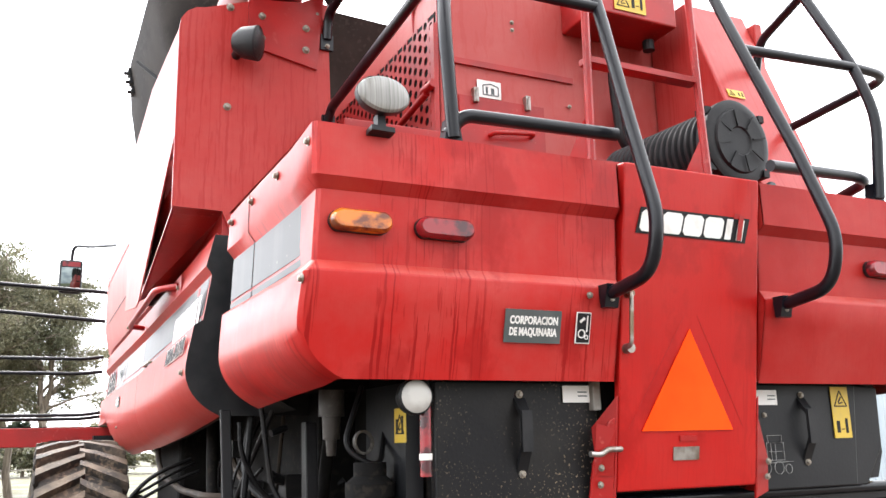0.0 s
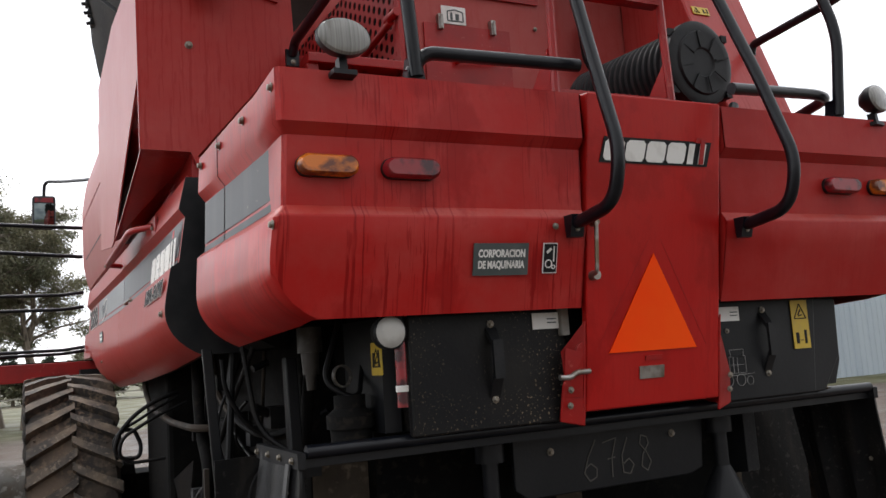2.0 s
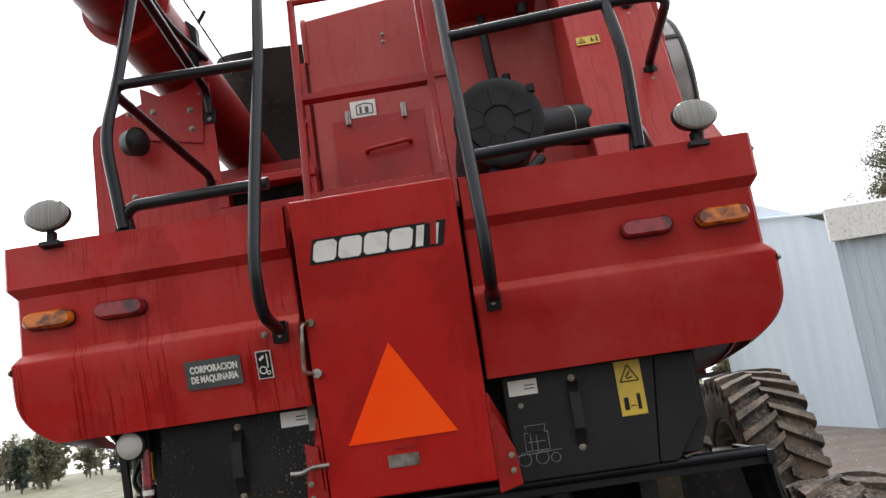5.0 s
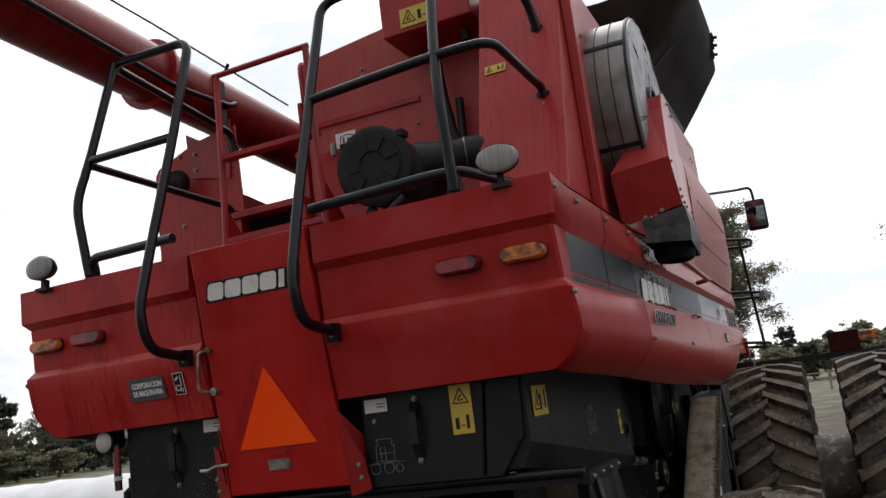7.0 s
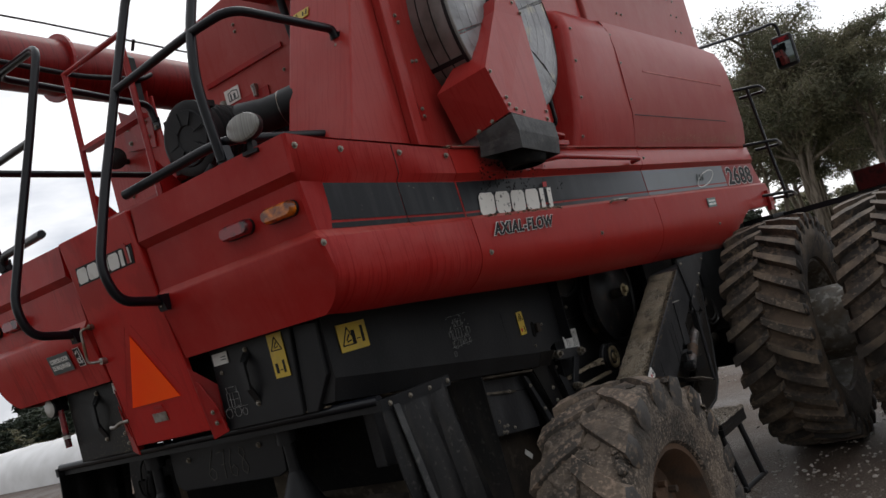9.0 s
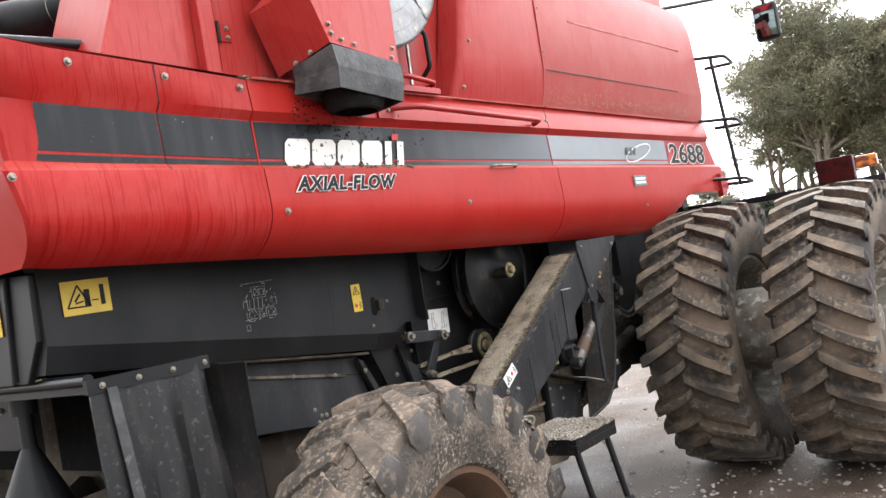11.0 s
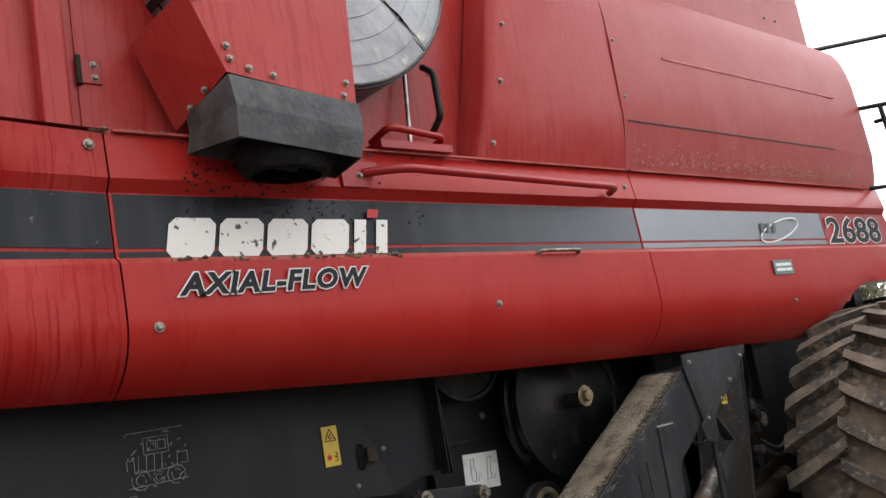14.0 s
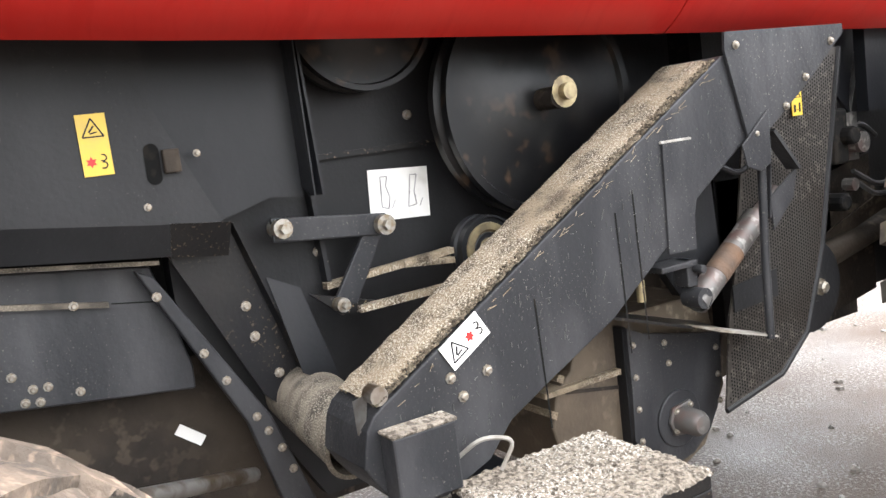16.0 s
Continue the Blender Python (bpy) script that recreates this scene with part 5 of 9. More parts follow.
for i in range(ny):
    for j in range(nz):
        cy, cz = Y0 + sy * (i + 0.5), Z0 + sz * (j + 0.5) + (sz / 2 if i % 2 else 0)
        circ = [(cy + 0.021 * math.cos(a), cz + 0.021 * math.sin(a)) for a in (2 * math.pi * k / 8 + math.pi / 8 for k in range(8))]
        sq = [(cy + sy / 2 * a, cz + sz / 2 * b) for a, b in ((1, 0.42), (0.42, 1), (-0.42, 1), (-1, 0.42), (-1, -0.42), (-0.42, -1), (0.42, -1), (1, -0.42))]
        cv = [bm.verts.new((-0.372, *p)) for p in circ]
        sv = [bm.verts.new((-0.372, *p)) for p in sq]
        for k in range(8):
            bm.faces.new((cv[k], cv[(k + 1) % 8], sv[(k + 1) % 8], sv[k]))
        for k, corner in ((0, (1, 1)), (2, (-1, 1)), (4, (-1, -1)), (6, (1, -1))):
            bm.faces.new((sv[k], bm.verts.new((-0.372, cy + sy / 2 * corner[0], cz + sz / 2 * corner[1])), sv[k + 1]))
bmesh.ops.remove_doubles(bm, verts=bm.verts, dist=0.0005)
perf = part("perforated_screen", bm, RED_PLAIN, combine, "red perforated side screen", thick=0.003, kind="stuff")
# near-black sheet so that the holes look shaded
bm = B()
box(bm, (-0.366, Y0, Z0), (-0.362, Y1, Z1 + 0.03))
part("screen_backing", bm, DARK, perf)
bm = B()
box(bm, (-0.395, 1.045, 2.55), (-0.372, 1.085, 3.55))
part("screen_edge", bm, RED_PLAIN, perf)
bm = B()
tube(bm, [(-0.41, 1.10, 3.22), (-0.40, 1.70, 3.16), (-0.40, 2.1, 3.13)], 0.016)
rod(bm, (-0.41, 1.02, 3.24), (-0.41, 1.14, 3.24), 0.02)
part("screen_bar", bm, RED_PLAIN, perf, smooth=True)
bm = B()
tube(bm, bend([(-0.35, 1.35, 3.64), (-0.36, 1.35, 3.78), (-0.36, 1.05, 3.80), (-0.36, 1.06, 3.55)], 0.07), 0.014)
part("lifting_loop", bm, RED_PLAIN, engine_cover, smooth=True)

# ---- plate of the unloading tube's rest ----
bm = B()
o = [(-1.497, 2.585), (-1.305, 2.582), (-1.26, 2.48), (-0.85, 2.48), (-0.86, 3.0), (-0.88, 3.56), (-1.18, 3.52), (-1.40, 3.44)] + [(-1.40 - 0.1 * math.sin(radians(a)), 3.34 + 0.1 * math.cos(radians(a))) for a in (20, 45, 70)] + [(-1.50, 3.32)]
slab_y(bm, o, 1.10, 1.112)
rest = part("tube_rest_plate", bm, RED_FINE, combine, "red upright plate carrying the unloading tube")
bm = B()
slab_y(bm, [(-1.22, 3.30), (-0.93, 3.24), (-0.90, 3.60), (-1.0, 3.54), (-1.13, 3.52), (-1.23, 3.58)], 1.085, 1.098)
part("slotted_bracket", bm, RED_PLAIN, rest, "red slotted bracket")
bolts(rest, [(-1.17, 1.085, 3.44), (-1.17, 1.085, 3.34), (-0.98, 1.085, 3.42), (-0.98, 1.085, 3.32), (-1.30, 1.10, 3.46), (-1.30, 1.10, 3.02), (-0.93, 1.1, 3.5)], (0, -1, 0), 1.2)
bm = B()
rod(bm, (-1.27, 1.10, 3.25), (-1.27, 1.02, 3.25), 0.02)
lathe(bm, (-1.25, 0.99, 3.26), (0.85, -0.5, -0.12), [(-0.06, 0), (-0.055, 0.035), (-0.02, 0.062), (0.045, 0.072), (0.05, 0.066)], 20)
rl = part("round_lamp", bm, PLASTIC, rest, "black round work lamp", smooth=True)
part("lamp_glass", lathe(B(), (-1.25, 0.99, 3.26), (0.85, -0.5, -0.12), [(0.046, 0.068), (0.058, 0.045), (0.062, 0)], 20), CURTAIN, rl, "dark lamp glass", smooth=True)
# side wall in front of the rest plate and the sloped sill under it
bm = B()
slab_x(bm, [(1.115, 3.34), (1.115, 2.88), (2.12, 2.372), (2.20, 2.36), (2.76, 2.42), (2.76, 3.34), (2.0, 3.42)], -1.497, -1.491)
part("flank_cowl", bm, RED_CHALK, combine, "red cut-away flank cowl")
bm = B()
prism(bm, [(-1.490, 1.118, 2.590), (-1.28, 1.118, 2.590), (-1.33, 2.12, 2.452), (-1.490, 2.12, 2.376)], (0, 0, 0.006))
part("cowl_floor", bm, RED_PLAIN, combine, "dark red sloping cowl floor")
bm = B()
box(bm, (-1.30, 1.12, 2.44), (-1.28, 2.95, 3.12))
part("cover_side", bm, RED_PLAIN, combine)
# cross box with a slot between rest plate and engine
bm = B()
box(bm, (-0.85, 0.98, 2.45), (-0.37, 1.10, 2.86))
box(bm, (-0.85, 0.96, 2.95), (-0.37, 1.10, 2.99))
box(bm, (-0.85, 0.98, 2.86), (-0.80, 1.10, 2.95))
box(bm, (-0.42, 0.98, 2.86), (-0.37, 1.10, 2.95))
cb = part("slotted_cross_box", bm, RED_PLAIN, combine, "red cross box with a dark slot", bevel=0.004)
# near-black sheet that paints the shade inside the slot
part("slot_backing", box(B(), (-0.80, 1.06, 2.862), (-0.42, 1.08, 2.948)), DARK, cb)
part("tank_back", box(B(), (-1.28, 2.35, 2.45), (-0.37, 2.36, 3.5)), RED_PLAIN, combine, "red inner tank wall")

# unloading tube
A0, A1 = Vector((-1.094, 2.0, 3.698)), Vector((-1.055, -3.6, 4.079))
d = (A1 - A0).normalized()
L = (A1 - A0).length
bm = B()
lathe(bm, A0, d, [(-0.9, 0), (-0.9, 0.17), (L, 0.17), (L, 0.16), (L - 0.3, 0.16), (L - 0.3, 0)], 28)
pipe = part("unloading_tube", bm, RED_TUBE, combine, "long red unloading tube laid back over the machine", smooth=True)
for s in (1.36, 2.9):
    bm = B()
    lathe(bm, A0 + d * s, d, [(0, 0.165), (0, 0.207), (0.02, 0.207), (0.02, 0.165)], 28)
    part("flange", bm, RED_PLAIN, pipe, "red bolted flange")
    u, w, _ = basis(d)
    bolts(pipe, [A0 + d * (s - 0.0) + (u * math.cos(a) + w * math.sin(a)) * 0.19 for a in (k * math.pi / 5 for k in range(10))], -d, 0.8)
bm = B()
c = A0 + d * 0.95
prism(bm, [c + Vector((0.10, 0, -0.06)), c + Vector((0.20, 0, -0.25)), c + Vector((0.20, 0, 0.05)), c + Vector((0.15, 0, 0.10))], d * 0.05)
rod(bm, c + Vector((0.2, 0, 0.1)), c + Vector((0.24, 0, 0.16)), 0.01)
part("tube_catch", bm, PLASTIC, pipe)
bm = B()
tube(bm, [A0 + d * 0.2 + Vector((0.16, 0, 0.18)), A0 + d * 1.5 + Vector((0.16, 0, 0.20)), A0 + d * 4.0 + Vector((0.14, 0, 0.2))], 0.006, 6)
part("cable", bm, PLASTIC, pipe, smooth=True)
bm = B()
tube(bm, bend([c + Vector((0.19, 0.1, -0.05)), c + Vector((0.22, 0.0, -0.1)), c + d * 0.4 + Vector((0.18, 0, -0.12)), c + d * 1.8 + Vector((0.19, 0, -0.06))], 0.1), 0.016)
part("hose", bm, PLASTIC, pipe, smooth=True)

# ---- black guard rails ----
R = 0.021
# per side: hoop, outer post, mid brace, lower rail, foot of the hoop's upper end
RAILS = {
    1: ([(0.36, -0.075, 2.10), (0.36, -0.30, 2.13), (0.36, -0.345, 2.28), (0.352, -0.235, 2.60), (0.338, -0.052, 3.06), (0.325, 0.155, 3.575), (1.04, 0.15, 3.61), (1.135, 0.585, 3.53), (1.15, 0.645, 3.38)],
        [(0.865, 0.15, 3.60), (0.915, -0.065, 3.085), (0.935, -0.12, 2.86), (0.931, -0.085, 2.54)],
        [(0.338, -0.052, 3.06), (0.915, -0.065, 3.085), (1.145, -0.045, 3.09), (1.165, 0.50, 3.06), (1.165, 0.515, 3.02)],
        [(0.334, -0.13, 2.585), (0.84, -0.07, 2.62), (0.95, -0.03, 2.625), (1.10, 0.43, 2.60)]),
    -1: ([(-0.36, -0.075, 2.10), (-0.36, -0.30, 2.13), (-0.36, -0.345, 2.28), (-0.352, -0.245, 2.60), (-0.333, -0.10, 3.06), (-0.335, 0.06, 3.565), (-0.85, 0.105, 3.605), (-0.885, 1.07, 3.50), (-0.885, 1.09, 3.39)],
         [(-0.825, 0.10, 3.60), (-0.872, -0.045, 3.09), (-0.905, -0.11, 2.87), (-0.871, -0.085, 2.54)],
         [(-0.333, -0.10, 3.06), (-0.86, -0.05, 3.085), (-0.905, -0.01, 3.08), (-0.892, 1.0, 3.04), (-0.892, 1.04, 3.00)],
         [(-0.333, -0.15, 2.60), (-0.84, -0.085, 2.615), (-0.885, -0.07, 2.55)]),
}
for s, (hoop, post, brace, low_rail) in RAILS.items():
    guard = part("guard_rail", tube(B(), bend(hoop, 0.085, 6), R), TUBE, combine, "black tubular guard rail hoop", smooth=True)
    bm = B()
    slab_x(bm, [(-0.078, 2.06), (-0.072, 2.13), (-0.12, 2.13), (-0.10, 2.06)], s * 0.335, s * 0.385)
    part("rail_foot", bm, TUBE, guard)
    bolts(guard, [(s * 0.36, -0.10, 2.085)], (0, -1, 0), 0.9)
    part("lower_rail", tube(B(), bend(low_rail, 0.06), R), TUBE, guard, smooth=True)
    part("outer_post", tube(B(), bend(post, 0.09), R), TUBE, guard, smooth=True)
    x = post[-1][0]
    part("rail_foot", prism(B(), [(x - 0.035, -0.085, 2.50), (x + 0.035, -0.085, 2.50), (x + 0.018, -0.085, 2.60), (x - 0.018, -0.085, 2.60)], (0, 0.04, 0)), TUBE, guard)
    part("brace_rail", tube(B(), bend(brace, 0.09), R * 0.92), TUBE, guard, smooth=True)
    for pts in (brace, hoop):
        e = Vector(pts[-1])
        part("brace_foot", box(B(), e - Vector((0.028, 0.004, 0.05)), e + Vector((0.028, 0.012, 0.02))), TUBE, guard)
        bolts(guard, [e + Vector((0, -0.008, -0.035))], (0, -1, 0), 0.8)

# ---- red ladder in front of the engine ----
ladder = part("ladder", tube(B(), [(-0.255, 0.10, 2.46), (-0.245, 0.105, 2.8), (-0.232, 0.105, 3.38)], 0.015, 8), RED_PLAIN, combine, "red access ladder with tubular stiles", smooth=True)
part("stile", tube(B(), [(0.27, 0.10, 2.46), (0.262, 0.105, 2.8), (0.252, 0.105, 3.38)], 0.015, 8), RED_PLAIN, ladder, smooth=True)
for z in (2.60, 2.985, 3.375):
    bm = B()
    if z > 3.2:
        tube(bm, [(-0.245, 0.105, z), (0.265, 0.105, z + 0.005)], 0.014, 8)
    else:
        box(bm, (-0.245, 0.095, z - 0.012), (0.26, 0.15, z + 0.010))
        for k in range(16):
            lathe(bm, (-0.225 + k * 0.031, 0.122, z + 0.010), (0, 0, 1), [(0, 0.010), (0.009, 0.008), (0.009, 0.005), (0, 0.004)], 7)
    part("rung", bm, RED_PLAIN, ladder)
for x in (-0.255, 0.27):
    s = -1 if x < 0 else 1
    bm = B()
    slab_x(bm, [(0.08, 2.46), (0.40, 2.46), (0.12, 2.76)], x - 0.006, x + 0.006)
    part("side_gusset", bm, RED_PLAIN, ladder)

# ---- air cleaner ----
bm = B()
c = (0.49, 0.148, 2.79)
prof = [(0.0, 0), (0.0, 0.055), (-0.006, 0.06), (-0.006, 0.125), (0.004, 0.13), (0.004, 0.155), (0.012, 0.172), (0.04, 0.172), (0.05, 0.158)]
k = 0.07
while k < 0.62:
    prof += [(k, 0.158), (k + 0.006, 0.145), (k + 0.018, 0.145), (k + 0.024, 0.158)]
    k += 0.034
prof += [(0.66, 0.15), (0.66, 0)]
lathe(bm, c, (-0.06, 1, 0.02), prof, 36)
cleaner = part("air_cleaner", bm, PLASTIC, combine, "black ribbed air cleaner canister", smooth=True)
for k in range(8):
    bm = B()
    a = math.pi * k / 4 + 0.2
    u = Vector((math.cos(a), 0, math.sin(a)))
    v = Vector((-math.sin(a), 0, math.cos(a)))
    o = Vector(c) + Vector((0, -0.008, 0))
    prism(bm, [o + u * 0.06 - v * 0.003, o + u * 0.125 - v * 0.003, o + u * 0.125 + v * 0.003, o + u * 0.06 + v * 0.003], (0, -0.006, 0))
    part("cover_rib", bm, PLASTIC, cleaner)
bm = B()
lathe(bm, (0.58, 0.42, 2.83), (1, 0.42, 0.06), [(0, 0.10), (0.10, 0.085), (0.12, 0.08), (0.20, 0.08), (0.215, 0.084), (0.36, 0.09)], 24)
hose = part("intake_hose", bm, PLASTIC, cleaner, "smooth black intake hose", smooth=True)
part("hose_clamp", lathe(B(), (0.775, 0.502, 2.842), (1, 0.42, 0.06), [(0, 0.080), (0, 0.084), (0.018, 0.084), (0.018, 0.080)], 24), STEEL, cleaner, "bright hose clamp", smooth=True)
bm = B()
tube(bm, bend([(0.45, 0.2, 2.62), (0.42, 0.15, 2.56), (0.55, 0.1, 2.55), (0.62, 0.14, 2.62)], 0.03), 0.02)
part("drain_loop", bm, PLASTIC, cleaner, smooth=True)
for a in (40, 140, 220, 320):
    p = Vector(c) + Vector((0.178 * math.cos(radians(a)), 0.03, 0.178 * math.sin(radians(a))))
    part("clip", box(B(), p - Vector((0.014, 0.02, 0.014)), p + Vector((0.014, 0.04, 0.014))), PLASTIC, cleaner)


# ---- oval work lamps on the hood ----
def work_lamp(x, y, z, yaw):
    bm = B()
    rows = []
    for s, k in ((0, 0.2), (0.02, 0.7), (0.05, 0.98), (0.075, 1.0)):
        rows.append([(0.080 * k * math.cos(a), -s, 0.056 * k * math.sin(a)) for a in (2 * math.pi * i / 28 for i in range(29))])
    sheet(bm, rows)
    bmesh.ops.remove_doubles(bm, verts=bm.verts, dist=0.0005)
    box(bm, (-0.012, -0.05, -0.10), (0.012, -0.02, -0.05))
    box(bm, (-0.035, -0.06, -0.105), (0.035, -0.01, -0.09))
    ob = part("work_lamp", bm, PLASTIC, combine, "oval work lamp with ribbed glass", smooth=True)
    ob.matrix_basis = pose(x, y + 0.05, z, -6, 0, yaw)
    bm = B()
    n = 28
    rows = []
    for s, k in ((0.074, 0.985), (0.083, 0.9), (0.09, 0.6)):
        rows.append([(0.080 * k * math.cos(a), -s, 0.056 * k * math.sin(a)) for a in (2 * math.pi * i / n for i in range(n))])
    vs = [[bm.verts.new(p) for p in r] for r in rows]
    for a, b in zip(vs, vs[1:]):
        for i in range(n):
            bm.faces.new((a[i], a[(i + 1) % n], b[(i + 1) % n], b[i]))
    bm.faces.new(vs[-1])
    part("lamp_glass", bm, LENS, ob, "ribbed lamp glass", smooth=True)


work_lamp(-1.115, -0.12, 2.606, 2)
work_lamp(1.112, -0.10, 2.603, 12)

# ---- rotary screen and its suction duct ----
bm = B()
SC = (1.215, 1.49, 3.112)
lathe(bm, SC, (1, 0, 0), [(0, 0.515), (0.0, 0.53), (0.03, 0.53), (0.035, 0.515), (0.25, 0.512), (0.265, 0.51), (0.268, 0.505)], 64)
drum = part("rotary_screen", bm, DRUM, combine, "dusty grey round rotary air screen", smooth=True)
bm = B()
for x, w, r in ((0.0, 0.032, 0.537), (0.240, 0.014, 0.519), (0.095, 0.004, 0.518), (0.165, 0.004, 0.518)):
    bm = B()
    lathe(bm, (SC[0] + x, SC[1], SC[2]), (1, 0, 0), [(0, 0.509), (0, r), (w, r), (w, 0.509)], 64)
    part("screen_hoop", bm, PLASTIC, drum, "black hoop", smooth=True)
for q in range(6):
    # dished gauze sectors of the front face
    bm = B()
    a0 = q * 60 + 17
    rows = []
    for i in range(9):
        r = 0.145 + (0.509 - 0.145) * i / 8
        rows.append([(SC[0] + 0.262 + 0.010 * math.sin(math.pi * i / 8) + 0.005 * math.sin(i * 2.1 + j * 2.6 + q * 1.3) * math.sin(j * 1.1 + i * 0.9), SC[1] + r * math.cos(radians(a0 + 1.2 + 57.6 * j / 8)), SC[2] + r * math.sin(radians(a0 + 1.2 + 57.6 * j / 8))) for j in range(9)])
    sheet(bm, rows)
    part("gauze_sector", bm, MESHGREY, drum, smooth=True)
    bm = B()
    u = Vector((0, math.cos(radians(a0)), math.sin(radians(a0))))
    v = Vector((0, -u.z, u.y))
    o = Vector((SC[0] + 0.262, SC[1], SC[2]))
    prism(bm, [o + u * 0.14 - v * 0.006, o + u * 0.509 - v * 0.006, o + u * 0.509 + v * 0.006, o + u * 0.14 + v * 0.006], (0.004, 0, 0))
    part("spoke", bm, SPOKE, drum)
    for sgn in (1,):
        bm = B()
        u2 = Vector((0, math.cos(radians(a0 + 12)), math.sin(radians(a0 + 12))))
        v2 = Vector((0, -u2.z, u2.y))
        o2 = Vector(SC)
        prism(bm, [o2 + u2 * 0.516 - v2 * 0.012 + Vector((0.03, 0, 0)), o2 + u2 * 0.516 + v2 * 0.012 + Vector((0.03, 0, 0)), o2 + u2 * 0.516 + v2 * 0.012 + Vector((0.24, 0, 0)), o2 + u2 * 0.516 - v2 * 0.012 + Vector((0.24, 0, 0))], u2 * 0.004)
        part("drum_strip", bm, PLASTIC, drum)
bm = B()
for r in (0.22, 0.30, 0.37, 0.45):
    lathe(bm, (SC[0] + 0.274, SC[1], SC[2]), (1, 0, 0), [(0, r), (0.0015, r + 0.0012), (0, r + 0.0024)], 48)
part("gauze_wire", bm, MESHGREY, drum, smooth=True)
bm = B()
lathe(bm, (SC[0] + 0.255, SC[1], SC[2]), (1, 0, 0), [(0.0, 0.0), (0.0, 0.12), (0.03, 0.13), (0.03, 0.15), (0.0, 0.155)], 32)
part("hub_ring", bm, PLASTIC, drum, "black hub ring", smooth=True)

bm = B()
front = [(1.553, 1.27, 3.08), (1.553, 1.32, 3.16), (1.554, 1.40, 3.185), (1.556, 1.50, 3.16), (1.559, 1.522, 3.07), (1.588, 1.458, 2.495), (1.594, 1.065, 2.538), (1.580, 0.985, 2.755)]
n = len(front)
back = [(1.485, 1.27, 3.07), (1.48, 1.32, 3.15), (1.48, 1.40, 3.17), (1.485, 1.50, 3.14), (1.487, 1.505, 3.06), (1.45, 1.47, 2.46), (1.31, 1.05, 2.48), (1.31, 0.95, 2.72)]
fv, bv = [bm.verts.new(p) for p in front], [bm.verts.new(p) for p in back]
bm.faces.new(fv)
for i in range(n):
    if i != 5:
        bm.faces.new((fv[i], bv[i], bv[(i + 1) % n], fv[(i + 1) % n]))
duct = part("suction_duct", bm, RED_FINE, combine, "red bent sheet suction duct over the screen", thick=0.004)
bolts(duct, [(1.593, 1.08, 2.575), (1.594, 1.13, 2.555), (1.588, 1.42, 2.515), (1.586, 1.435, 2.555), (1.557, 1.46, 3.143), (1.561, 1.508, 3.091), (1.582, 1.01, 2.735), (1.591, 1.075, 2.61), (1.592, 1.2, 2.545)], (1, 0, 0.05), 0.75)
bolts(duct, [(1.42, 1.045, 2.505), (1.5, 1.05, 2.525)], (0.3, -1, 0), 0.75)
bm = B()
t = [(1.597, 1.462, 2.492), (1.600, 1.065, 2.53), (1.40, 1.04, 2.49), (1.40, 1.49, 2.46)]
b = [(1.592, 1.445, 2.335), (1.605, 1.07, 2.365), (1.40, 1.03, 2.385), (1.42, 1.47, 2.33)]
rows = [t + [t[0]], [((Vector(p) + Vector(q)) / 2 + Vector((0.008, 0.004, 0))) for p, q in zip(t + [t[0]], b + [b[0]])], b + [b[0]]]
sheet(bm, rows)
boot = part("rubber_boot", bm, WORNRUB, duct, "worn black rubber boot", smooth=False, thick=0.006)
# near-black paints the shade under the boot onto the outlet
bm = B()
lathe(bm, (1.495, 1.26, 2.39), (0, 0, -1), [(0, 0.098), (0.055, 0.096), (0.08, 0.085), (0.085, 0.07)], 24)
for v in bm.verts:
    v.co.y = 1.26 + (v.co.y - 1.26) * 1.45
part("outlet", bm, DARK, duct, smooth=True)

# ---- mirrors, front steps, side lamps ----
for s in (-1, 1):
    bm = B()
    tube(bm, bend([(s * 1.15, 5.42, 3.42), (s * 1.52, 6.50, 3.60), (s * 1.66, 6.70, 3.64), (s * 1.665, 6.71, 3.46)], 0.14), 0.016)
    arm = part("mirror_arm", bm, TUBE, combine, "black bent mirror arm", smooth=True)
    bm = B()
    box(bm, (s * 1.665 - 0.105, 6.674, 3.17), (s * 1.665 + 0.105, 6.76, 3.50))
    part("mirror_shell", bm, PLASTIC, arm, "black mirror shell", bevel=0.03)
    bm = B()
    sheet(bm, [[(s * 1.665 + 0.085 * u, 6.668 + 0.022 * (u * u + v * v) / 2 - 0.012, 3.31 + 0.11 * v) for u in (-1, -0.75, -0.5, -0.25, 0, 0.25, 0.5, 0.75, 1)] for v in (-1, -0.75, -0.5, -0.25, 0, 0.25, 0.5, 0.75, 1)])
    part("mirror_glass", bm, MIRROR, arm, "bulged mirror glass", smooth=True, thick=0.002)
    part("mirror_cap", box(B(), (s * 1.665 - 0.08, 6.67, 3.43), (s * 1.665 + 0.08, 6.679, 3.475)), REDLENS, arm)
# grab irons at the cab's corner
for z in (2.95, 2.45, 1.98):
    bm = B()
    tube(bm, bend([(1.36, 5.42, z), (1.62, 5.50, z - 0.03), (1.60, 5.75, z - 0.06), (1.36, 5.78, z - 0.04)], 0.05), 0.014)
    part("grab_iron", bm, TUBE, combine, "black hoop grab iron", smooth=True)
bm = B()
tube(bm, [(1.52, 5.47, 2.94), (1.54, 5.50, 2.42), (1.57, 5.52, 1.90)], 0.014)
part("grab_upright", bm, TUBE, combine, smooth=True)
bm = B()
box(bm, (1.20, 5.70, 1.74), (2.55, 5.76, 1.79))
arm = part("lamp_arm", bm, TUBE, combine, "black bar carrying side marker lamps")
